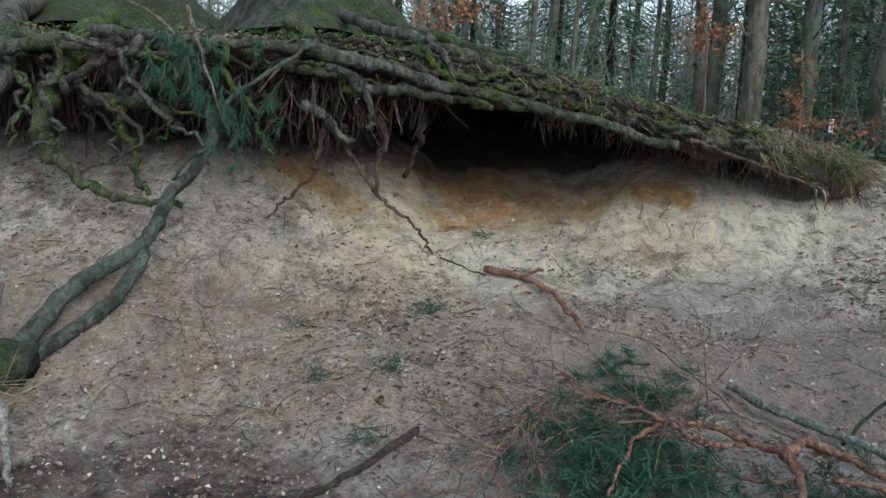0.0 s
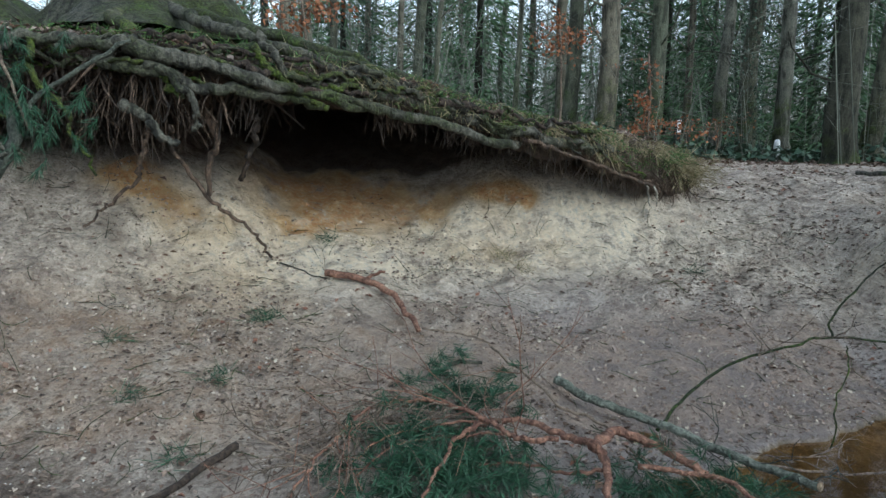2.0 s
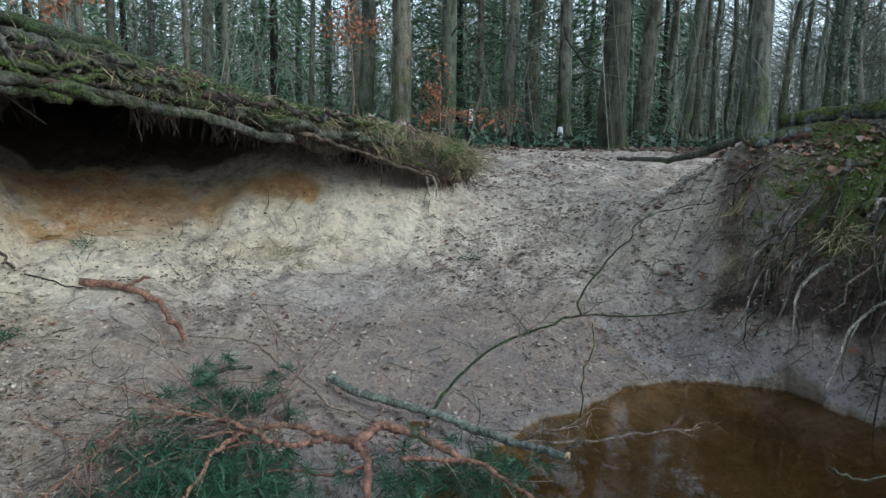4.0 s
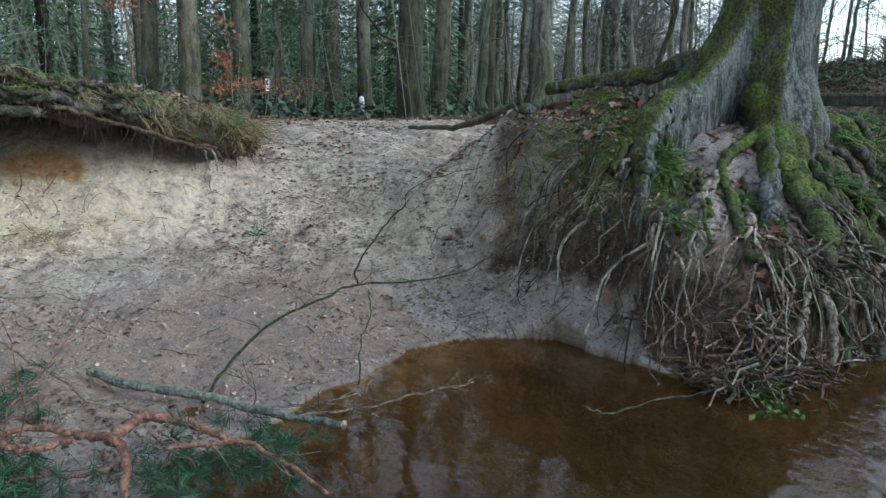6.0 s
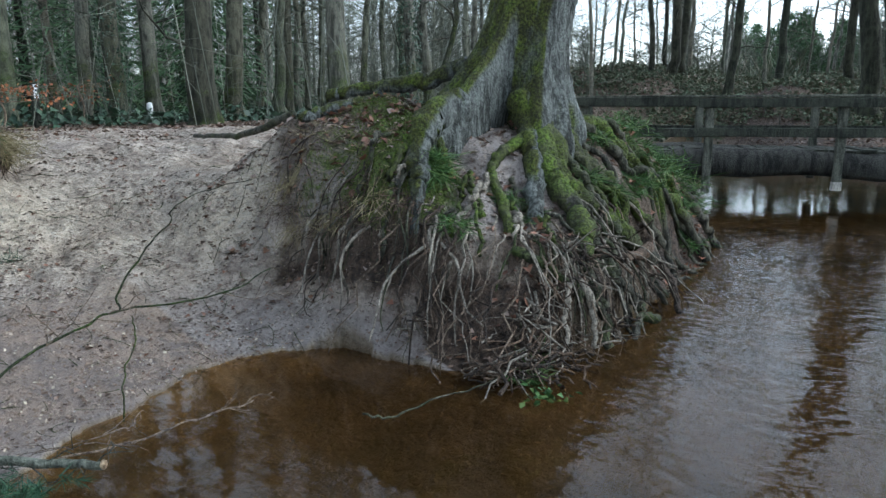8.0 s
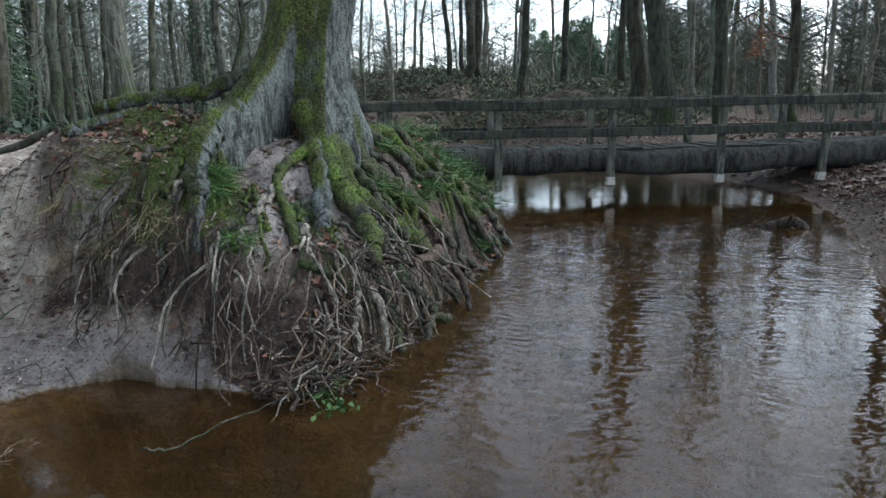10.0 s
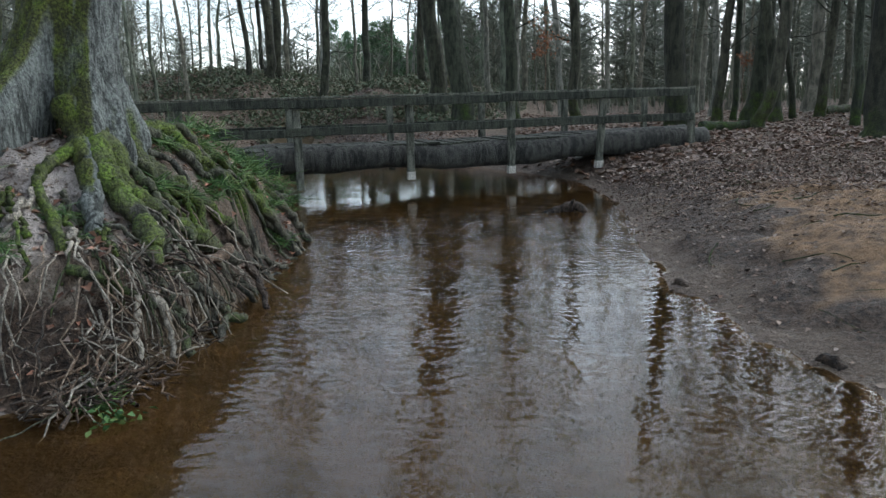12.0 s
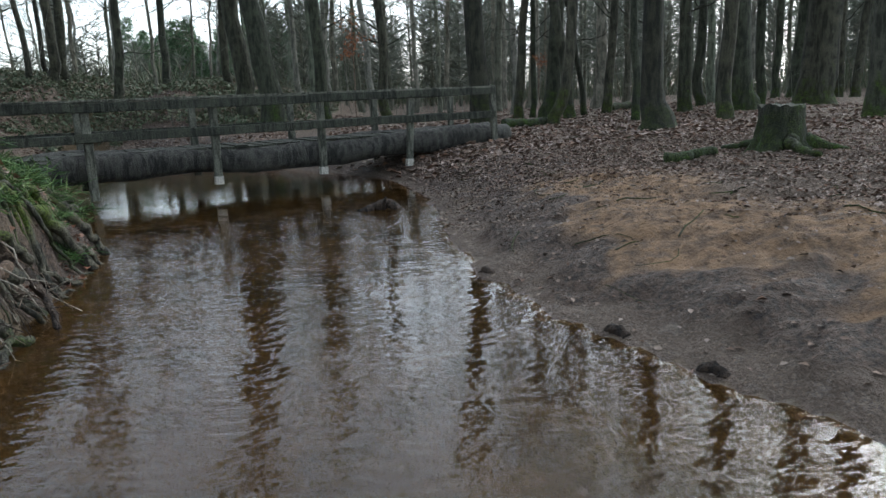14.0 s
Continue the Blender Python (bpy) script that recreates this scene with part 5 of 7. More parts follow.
root(oak, [(6.3, 1.75, 0.3), (6.2, 1.64, 0.18), (6.0, 1.5, 0.1), (5.78, 1.37, -0.03)], 0.035, 0.026, ROOT_BROWN, 117, 0.01)
root(oak, [(4.4, 1.9, 0.62), (4.46, 1.8, 0.56), (4.52, 1.68, 0.48), (4.56, 1.62, 0.42), (4.64, 1.57, 0.36), (4.75, 1.48, 0.2)], 0.03, 0.02, ROOT, 118, 0.01)
root(oak, [(4.55, 1.62, 0.43), (4.5, 1.6, 0.33), (4.43, 1.58, 0.24), (4.38, 1.52, 0.1)], 0.02, 0.012, ROOT_PALE, 119, 0.01)
root(oak, [(4.9, 1.66, 0.52), (5.11, 1.56, 0.34), (5.3, 1.52, 0.2), (5.42, 1.5, 0.1), (5.2, 1.45, 0.04), (5.05, 1.4, -0.02)], 0.03, 0.02, ROOT, 120, 0.01)
root(oak, [(4.62, 1.6, 0.44), (4.66, 1.54, 0.32), (4.64, 1.5, 0.22), (4.55, 1.45, 0.08)], 0.028, 0.018, ROOT_PALE, 121, 0.01)
root(oak, [(4.55, 2.74, 1.22), (4.44, 2.74, 1.18), (4.33, 2.77, 1.06), (4.26, 2.8, 0.92), (4.2, 2.82, 0.74)], 0.024, 0.012, ROOT_MOSS, 122, 0.01)
root(oak, [(4.5, 2.72, 1.2), (4.36, 2.68, 1.02), (4.28, 2.7, 0.86), (4.22, 2.7, 0.66)], 0.02, 0.01, ROOT, 123, 0.01)
root(oak, [(5.6, 3.05, 1.72), (5.48, 3.3, 1.62), (5.35, 3.5, 1.58), (5.1, 3.85, 1.53), (5.02, 3.98, 1.5)], 0.075, 0.045, BARK_SPIT, 124, 0.015)
root(oak, [(5.2, 3.6, 1.5), (4.98, 3.72, 1.42), (4.8, 3.82, 1.38), (4.64, 3.9, 1.34)], 0.05, 0.045, BARK_SPIT, 125, 0.015)
k = np.random.default_rng(90)
for i in range(13):
    b, d0 = math.radians(k.uniform(170, 262)), k.uniform(0.85, 1.15)
    side = 0.1 * k.normal()
    pts = []
    for f in np.linspace(0, 1, 6):
        d, bb = d0 + (k.uniform(1.45, 1.6) - d0) * f, b + side * f
        x, y = OAK[0] + d * math.cos(bb), OAK[1] + d * math.sin(bb)
        pts.append((x, y, max(grounded(x, y), 0.0) + 0.02 + 0.03 * math.sin(math.pi * f)))
    root(oak, pts, k.uniform(0.014, 0.03), k.uniform(0.008, 0.014), (ROOT_MOSS, ROOT, ROOT_PALE)[i % 3], 130 + i, 0.02)


for i in range(13):
    x1 = 5.1 + 2.9 * (i + k.random()) / 13
    y1 = float(np.interp(x1, [4.5, 5.5, 6.6, 7.6, 8.5], [1.57, 1.62, 1.66, 1.75, 1.95])) - 0.06
    x0, y0 = 5.55 + 0.26 * (x1 - 5.1), 2.3 + 0.03 * (x1 - 5.1)
    side, pts = 0.2 * k.normal(), []
    for f in np.linspace(0, 1, 8):
        x, y = x0 + (x1 - x0) * f ** 0.8 + side * math.sin(3.1 * f) + 0.02 * k.normal(), y0 + (y1 - y0) * f + 0.02 * k.normal()
        pts.append((x, y, max(grounded(x, y), -0.05) + 0.02 + 0.07 * math.sin(math.pi * f) * k.uniform(0.4, 1.2)))
    root(oak, pts, k.uniform(0.022, 0.065), k.uniform(0.01, 0.026), (ROOT_MOSS, ROOT, ROOT_MOSS)[i % 3], 160 + i, 0.014)


def ledge_roots(name, count, material, radius, seed, label, b_lo=172, b_hi=250):
    """Roots that hang free over the washed-out foot of the mound."""
    k = np.random.default_rng(seed)
    s = Shape()
    clumps = np.linspace(b_lo, b_hi, 9) + 3 * np.random.default_rng(8).normal(size=9)
    for _ in range(count):
        b = math.radians(clumps[k.integers(len(clumps))] + 2.2 * k.normal() if k.random() < 0.8 else k.uniform(b_lo, b_hi))
        d = (1.36 if b < math.radians(240) else 1.15) + 0.1 * k.normal()
        p = np.array([OAK[0] + d * math.cos(b), OAK[1] + d * math.sin(b), 0.0])
        p[2] = max(grounded(p[0], p[1]), 0.3) + 0.02
        out = np.array([math.cos(b), math.sin(b), 0])
        v, ln, pts = out * k.uniform(0.5, 1.0) + (0, 0, k.uniform(-0.2, 0.25)), k.uniform(0.25, 0.8), [p]
        for _ in range(9):
            v = v * 0.92 + k.normal(size=3) * (0.26, 0.26, 0.12) + (0, 0, -0.34)
            p = p + v / np.linalg.norm(v) * ln / 9
            pts.append(np.array([p[0], p[1], max(p[2], max(grounded(p[0], p[1]), -0.04) + 0.01)]))
            p = pts[-1]
        r = k.uniform(*radius)
        s.tube(pts, taper(10, r, r * 0.45), 6, 0.1, cap=False)
        if k.random() < 0.6:
            q, v = pts[4], v + k.normal(size=3) * 0.6
            fork = [q]
            for _ in range(4):
                v = v + k.normal(size=3) * 0.2 + (0, 0, -0.3)
                q = q + v / np.linalg.norm(v) * ln * 0.1
                fork.append(np.array([q[0], q[1], max(q[2], max(grounded(q[0], q[1]), -0.04) + 0.01)]))
            s.tube(fork, taper(5, r * 0.6, r * 0.25), 5, cap=False)
    return tagged(part(name, s, material, oak, label), kind="stuff")


ledge_roots("root_fringe", 34, ROOT_PALE, (0.005, 0.013), 61, "pale dry roots hanging over the washed-out foot")
ledge_roots("root_fringe", 26, ROOT, (0.004, 0.012), 62, "grey hanging roots")
ledge_roots("root_fringe", 50, ROOT_BROWN, (0.002, 0.006), 63, "fine brown hanging rootlets", 150, 262)


def bank_fringe(name, count, material, radius, seed, label, low=False):
    """Thin roots that hang down the face of the spit into the water."""
    k = np.random.default_rng(seed)
    s = Shape()
    line = np.array([(3.9, 2.75), (3.88, 2.3), (3.88, 1.9), (4.05, 1.58), (4.6, 1.5), (5.5, 1.52), (6.6, 1.58), (7.6, 1.68)])
    run = np.concatenate([[0], np.cumsum(np.hypot(*np.diff(line, axis=0).T))])
    for _ in range(count):
        q = run[-1] * (k.beta(1.6, 2.2) if not low else k.beta(2.2, 4))
        e = np.array([np.interp(q, run, line[:, 0]), np.interp(q, run, line[:, 1])])
        inward = np.array([OX, OY]) - e
        inward /= np.linalg.norm(inward)
        b = e + inward * k.uniform(0.12, 0.5) + 0.1 * k.normal(size=2)
        z0 = grounded(*b) + k.uniform(0.0, 0.06)
        e = e - inward * k.uniform(-0.1, 0.12) + 0.12 * k.normal(size=2)
        z1 = k.uniform(-0.03, 0.25 if not low else 0.1)
        pts = []
        for f in np.linspace(0, 1, 8):
            xy = b + (e - b) * (f ** 0.8) + 0.035 * k.normal(size=2)
            g = grounded(*xy)
            pts.append((xy[0], xy[1], max(z0 + (z1 - z0) * f ** 1.3, min(g, 0.5) + 0.012)))
        r = k.uniform(*radius)
        s.tube(pts, taper(8, r, r * 0.45), 5, cap=False)
    return tagged(part(name, s, material, oak, label), kind="stuff")


bank_fringe("root_fringe", 20, ROOT_PALE, (0.004, 0.011), 1, "pale dry hanging roots")
bank_fringe("root_fringe", 22, ROOT_BROWN, (0.004, 0.012), 2, "brown wet hanging roots")
bank_fringe("root_mat", 50, TWIG, (0.003, 0.009), 3, "tangled mat of thin roots and twigs at the waterline", True)


def foot_sticks(count, material, radius, seed, label):
    """Driftwood and broken roots jammed at the foot of the mound."""
    k = np.random.default_rng(seed)
    s = Shape()
    foot = np.array([(3.95, 1.72), (4.1, 1.62), (4.5, 1.58), (5.0, 1.6), (5.6, 1.64)])
    for _ in range(count):
        f = k.beta(1.3, 2.2) * 4
        c = np.array([np.interp(f, range(5), foot[:, 0]), np.interp(f, range(5), foot[:, 1])]) + k.normal(size=2) * (0.12, 0.1)
        a, ln, up = k.uniform(0, 2 * np.pi), k.uniform(0.1, 0.42), k.normal() * 0.35
        z0 = max(grounded(*c), -0.02) + k.uniform(0.02, 0.16)
        pts = []
        for g in np.linspace(-0.5, 0.5, 6):
            q = c + ln * g * np.array([math.cos(a + 0.7 * g), math.sin(a + 0.7 * g)]) + 0.012 * k.normal(size=2)
            pts.append((q[0], q[1], max(z0 + up * ln * g + 0.01 * k.normal(), max(grounded(*q), -0.03) + 0.008)))
        r = k.uniform(*radius)
        s.tube(pts, taper(6, r, r * 0.5), 6, 0.1, cap=False)
    return tagged(part("driftwood", s, material, oak, label), kind="stuff")


foot_sticks(40, ROOT_PALE, (0.003, 0.009), 31, "pale broken roots and sticks at the waterline")
foot_sticks(90, ROOT_TAN, (0.003, 0.009), 32, "brown twigs at the waterline")
foot_sticks(60, ROOT_BROWN, (0.004, 0.013), 33, "dark wet sticks at the waterline")


def scarp_roots(count, material, radius, seed, label):
    """Rootlets that hang over the small scarp on the side of the spit."""
    k = np.random.default_rng(seed)
    s = Shape()
    for _ in range(count):
        y = 2.35 + 1.25 * k.random()
        x = float(np.interp(y, [2.2, 2.5, 2.7, 2.85, 3.2, 3.55, 3.8], [4.24, 4.2, 4.18, 4.16, 4.14, 4.1, 4.16])) + 0.02 + 0.06 * k.normal()
        p, d = np.array([x, y, grounded(x, y) + 0.015]), np.array([-0.6, 0.3 * k.normal(), 0.15])
        pts = [p]
        ln = k.uniform(0.1, 0.42)
        for _ in range(7):
            d = d + k.normal(size=3) * 0.28 + (0, 0, -0.35)
            p = p + d / np.linalg.norm(d) * ln / 7
            p = np.array([p[0], p[1], max(p[2], grounded(p[0], p[1]) + 0.01)])
            pts.append(p)
        r = k.uniform(*radius)
        s.tube(pts, taper(8, r, r * 0.4), 5, cap=False)
    return tagged(part("root_fringe", s, material, oak, label), kind="stuff")


scarp_roots(32, ROOT_BROWN, (0.002, 0.006), 11, "brown rootlets over the scarp")
scarp_roots(22, TWIG, (0.0015, 0.005), 12, "pale rootlets over the scarp")

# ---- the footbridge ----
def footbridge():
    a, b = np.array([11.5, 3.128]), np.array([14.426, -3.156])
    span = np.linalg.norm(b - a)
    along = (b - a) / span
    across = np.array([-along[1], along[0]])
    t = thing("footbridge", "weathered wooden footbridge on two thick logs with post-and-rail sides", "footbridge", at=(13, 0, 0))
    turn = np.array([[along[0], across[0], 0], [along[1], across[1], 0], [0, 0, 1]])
    k = np.random.default_rng(12)

    def at(s, off, z):
        return np.array([*(a + along * s + across * off), z])

    for off in (0.3, 1.24):
        s = Shape()
        q = np.linspace(-2.76, span + (0.62 if off < 1 else 0.85), 60)
        bow = 0.03 * np.sin(q * 1.4 + off) + 0.015 * np.sin(q * 3.7 + 2) + 0.1 * ease(q, span - 2.3, span + 0.55)
        side = 0.03 * np.sin(q * 1.1 + 2 * off) + 0.012 * np.sin(q * 4.3)
        girth = 0.2 + 0.014 * np.sin(q * 2.3 + off) + 0.006 * k.normal(size=60)
        s.tube(np.array([at(u, off + v, 0.535 + w) for u, v, w in zip(q, side, bow)]), girth, 22, 0.025)
        part("log", s, LOG, t, "thick dark debarked tree trunk")
    for i in range(46):
        s = Shape()
        s.box(at(-2.58 + i * (span + 2.94) / 46, 0.77, 0.72 + 0.01 * k.normal()), (0.185, 1.06, 0.045), turn)
        part("plank", s, RAIL, t, smooth=False)
    for off, far in ((0.0, False), (1.55, True)):
        for i, q in enumerate([-1.61, 0.147, 1.886, 3.606, 5.29, span + 0.09]):
            tilt = [0, 0, 0.005, 0.012, 0.07, -0.03][i] * (0 if far else 1)
            q = q + (0.06 if far else 0)
            low = at(q - tilt * 1.2, off, [0.13, 0.13, 0.22, 0.22, 0.22, 0.5][i])
            top = at(q, off, 1.48 + (0.04 if i == 5 else 0) + 0.008 * k.normal())
            d = (top - low) / np.linalg.norm(top - low)
            m = np.stack([turn[:, 0], turn[:, 1], d], 1)
            s = Shape()
            s.board((top + low) / 2, (0.115, 0.09, np.linalg.norm(top - low)), m, k)
            post = part("post", s, POST, t, smooth=False)
            if i in (2, 3, 4) and not far:
                e = Shape()
                e.box(low + d * 0.04 - turn[:, 1] * 0.004, (0.122, 0.098, 0.12), m)
                part("post_end", e, PALE_END, post, "pale sawn post end", smooth=False)
        side = -0.083 if not far else 0.083
        for z in (1.42, 0.99):
            cuts = [-2.76, -0.02, 3.4, span + 0.09]
            for u, v in zip(cuts, cuts[1:]):
                s = Shape()
                s.board((at(u, off + side, z) + at(v, off + side, z)) / 2 + (0, 0, 0.012 * k.normal()), (v - u - 0.008, 0.05, 0.125), turn, k)
                part("rail", s, RAIL, t, smooth=False)
        # The cap takes the lighter post colour to paint its lit top edge.
        s = Shape()
        s.board((at(-2.76, off - 0.03, 1.502) + at(span + 0.09, off - 0.03, 1.502)) / 2, (span + 2.85, 0.15, 0.03), turn, k)
        part("cap_rail", s, POST, t, "flat weathered cap rail, coloured paler for the highlight on its top", smooth=False)


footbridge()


# ---- the wood all round ----
def ring_places(count, r_lo, r_hi, seed, a_lo=-70, a_hi=135):
    """Places round the stream, by bearing in degrees from north-east and distance."""
    k = np.random.default_rng(seed)
    a = np.radians(k.uniform(a_lo, a_hi, count))
    r = np.sqrt(k.uniform(r_lo**2, r_hi**2, count))
    x, y = 1.0 + r * np.cos(a), r * np.sin(a)
    keep = ~inside(x, y) & (away(x, y, NORTH_SHORE) > 1.5) & (away(x, y, SOUTH_SHORE) > 1.5)
    return x[keep], y[keep]


# Further single trees between the ones that stand out.
xs, ys = ring_places(130, 26, 46, 301)
k = np.random.default_rng(302)
for i, (x, y) in enumerate(zip(xs, ys)):
    if (x > 22 and 4 < y < 10 and x < 40) or (y > 8 and (i % 2 or math.hypot(x, y) < 31)) or (y < 4 and (i % 3 == 0 or math.hypot(x, y) < 34)):
        continue
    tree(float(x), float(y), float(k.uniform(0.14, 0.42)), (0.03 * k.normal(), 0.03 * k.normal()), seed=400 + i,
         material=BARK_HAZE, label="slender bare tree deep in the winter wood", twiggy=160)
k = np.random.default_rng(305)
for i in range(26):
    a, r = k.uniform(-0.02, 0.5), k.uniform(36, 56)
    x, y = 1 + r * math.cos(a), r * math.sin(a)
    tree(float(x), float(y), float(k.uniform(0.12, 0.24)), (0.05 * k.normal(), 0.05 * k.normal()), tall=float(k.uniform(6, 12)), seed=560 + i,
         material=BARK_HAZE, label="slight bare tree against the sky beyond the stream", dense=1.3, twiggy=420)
# Unseen trees; the last eight are added to block sky reflected in the water.
for i, (x, y, g) in enumerate([(-9, -9, 0.5), (-5, -13, 0.6), (2, -15, 0.5), (-14, -3, 0.45), (-12, 7, 0.5), (-8, 12, 0.45), (9, -14, 0.5), (-18, -12, 0.6), (-2, -20, 0.5), (12, -19, 0.6), (-20, 4, 0.5), (6, -22, 0.5), (12.5, -11.5, 0.4), (13.5, -15, 0.5), (9, -12, 0.35), (13, -18, 0.5), (16, -17.5, 0.6), (7, -16, 0.45), (11, -20.5, 0.5), (18, -21, 0.6)]):
    tree(x, y, g, tall=None if i < 12 else 15, dense=1.0 if i < 12 else 0.8, twiggy=0 if i < 12 else 200, seed=600 + i, label="bare winter tree added out of view on the near side of the stream")


def far_woods():
    k = np.random.default_rng(311)
    xs, ys = ring_places(1300, 44, 95, 312, -75, 150)
    s, t = Shape(), Shape()
    base, tips = [], []
    for x, y in zip(xs, ys):
        az = math.atan2(y, x)
        open_view = 0.1 < az < 0.5
        if open_view and k.random() < 0.4:
            continue
        h = k.uniform(8, 15) * (0.4 if open_view else 0.6 if -0.05 < az < 0.1 else 0.75 if -0.3 < az < 0 else 1.05 if az < 0 else 1)
        lean = k.normal(size=2) * 0.03
        r = k.uniform(0.05, 0.17)
        s.tube([(x, y, 0.4), (x + lean[0] * h * 0.5, y + lean[1] * h * 0.5, h * 0.5), (x + lean[0] * h, y + lean[1] * h, h)], (r, r * 0.7, r * 0.15), 4, cap=False)
        n = 180 if az > 0.1 else 320
        z = k.uniform(0.15, 1.0, n) * h
        b = np.stack([x + lean[0] * z, y + lean[1] * z, z], -1)
        d = k.normal(size=(n, 3)) * (1, 1, 0.25) + (0, 0, 0.7)
        base.append(b)
        tips.append(b + d * k.uniform(0.5, 1.8, (n, 1)) * min(1, h / 8))
    t.blades(np.concatenate(base), np.concatenate(tips), 0.055)
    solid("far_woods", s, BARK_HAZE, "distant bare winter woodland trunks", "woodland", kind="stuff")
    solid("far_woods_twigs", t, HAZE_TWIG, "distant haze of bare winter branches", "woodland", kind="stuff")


far_woods()


def far_thicket():
    """Low scrub that closes the view between the far trunks."""
    k = np.random.default_rng(315)
    x, y = ring_places(34000, 50, 92, 316, -75, 150)
    h = k.uniform(0.6, 3.6, len(x))
    b = np.stack([x, y, ground_z(x, y) - 0.1], -1)
    s = Shape()
    s.blades(b, b + np.stack([0.35 * h * k.normal(size=len(x)), 0.35 * h * k.normal(size=len(x)), h], -1), 0.06)
    solid("far_thicket", s, BRAMBLE, "low green-brown scrub far off in the wood", "undergrowth", kind="stuff")


far_thicket()


def undergrowth():
    """Thin saplings and twigs that stand between the trunks."""
    k = np.random.default_rng(321)
    s = Shape()
    x, y = ring_places(2600, 13, 44, 322, -60, 125)
    z = ground_z(x, y)
    keep = ((y > 9) | (x > 19)) & ((y > 3) | (np.hypot(x, y) > 32))
    x, y, z = x[keep], y[keep], z[keep]
    h = k.uniform(0.8, 5.5, len(x)) * np.where(y < 8, 0.35, 1)
    lean = k.normal(size=(len(x), 2)) * 0.16
    b = np.stack([x, y, z - 0.05], -1)
    e = np.stack([x + lean[:, 0] * h, y + lean[:, 1] * h, z + h], -1)
    s.blades(b, e, 0.02)
    for f in (0.3, 0.42, 0.5, 0.58, 0.66, 0.74, 0.82, 0.9):
        c = b + (e - b) * (f + 0.05 * k.normal(size=(len(x), 1)))
        d = k.normal(size=(len(x), 3)) * (1, 1, 0.3) + (0, 0, 0.5)
        s.blades(c, c + d * (h * k.uniform(0.1, 0.32, len(x)))[:, None], 0.01)
    solid("undergrowth", s, HAZE_TWIG, "thin bare saplings and twigs between the trees", "undergrowth", kind="stuff")


undergrowth()


def spruce(x, y, tall, seed):
    k = np.random.default_rng(seed)
    z0 = grounded(x, y, 0.1)
    t = thing("spruce", "dark green spruce with drooping sprays in the wood", "tree", "spruces in the wood", at=(x, y, z0))
    s = Shape()
    s.tube([(x, y, z0), (x, y, z0 + tall * 0.5), (x, y, z0 + tall)], (0.16, 0.1, 0.02), 8)
    part("trunk", s, BARK_DARK, t)
    n = 2900
    f = k.random(n) ** 1.1
    reach = (0.5 + 2.0 * (1 - f)) * np.sqrt(k.random(n))
    a = (np.floor(k.random(n) * 7) + 0.25 * k.normal(size=n)) * 2 * np.pi / 7 + np.floor(f * 22) * 0.7
    zz = 0.5 + (np.floor(f * 22) / 22) * (tall - 0.6) - 0.22 * reach + 0.08 * k.normal(size=n)
    s = Shape()
    b = np.stack([x + reach * np.cos(a), y + reach * np.sin(a), z0 + zz], -1)
    d = np.stack([np.cos(a) * 0.35, np.sin(a) * 0.35, -0.16 + 0 * a], -1) + 0.14 * k.normal(size=(n, 3))
    s.blades(b, b + d * 0.8, 0.055)
    part("crown", s, SPRUCE, t, "dark green drooping needle sprays")


SPRUCES = [(1.0, 27.6), (3.8, 25.2), (5.3, 24.0), (9.4, 23.5), (11.9, 24.2), (12.6, 21.6), (15.6, 20.6), (16.9, 22.0), (12.7, 26.0), (21.8, 25.0), (16.6, 29.6), (7.2, 33), (-1.5, 24)]
for i, (x, y) in enumerate(SPRUCES):
    spruce(x, y, 8 + (i * 37 % 50) / 10, 700 + i)


def pine_stand():
    """A far stand of pines under the open sky beyond the bridge."""
    k = np.random.default_rng(731)
    s = Shape()
    for _ in range(56):
        x, y = k.uniform(60, 78), k.uniform(1, 18)
        h = k.uniform(4, 7.5)
        n = 1500
        f = k.random(n)
        a, rr = k.uniform(0, 2 * np.pi, n), (1.9 * (1 - f) + 0.3) * np.sqrt(k.random(n))
        b = np.stack([x + rr * np.cos(a), y + rr * np.sin(a), 1.0 + f * h], -1)
        s.blades(b, b + k.normal(size=(n, 3)) * 0.22 + (0, 0, 0.1), 0.07)
    solid("pine_stand", s, SPRUCE, "distant dark green pine stand", "woodland", kind="stuff")


pine_stand()


def ground_cover(name, material, label, count, box, size, lift, seed, test):
    k = np.random.default_rng(seed)
    x, y = k.uniform(box[0], box[1], count), k.uniform(box[2], box[3], count)
    keep = test(x, y)
    x, y = x[keep], y[keep]
    z = ground_z(x, y) + k.random(len(x)) ** 1.6 * lift * (0.6 + 0.5 * wave(x, y, 2.5, seed))
    s = Shape()
    s.leaves(np.stack([x, y, z], -1), k.uniform(*size, len(x)), 0.6, 0.3)
    return solid(name, s, material, label, "undergrowth", kind="stuff")


dry_land = lambda x, y: ~inside(x, y)
ground_cover("ivy_carpet", IVY, "low dark ivy and bramble cover under the trees", 22000, (-4, 34, 14.5, 36), (0.12, 0.26), 0.55, 341, lambda x, y: dry_land(x, y) & (y > 14.5 + 1.5 * wave(x, y, 4, 5)) & (wave(x, y, 5, 9) > -0.35))
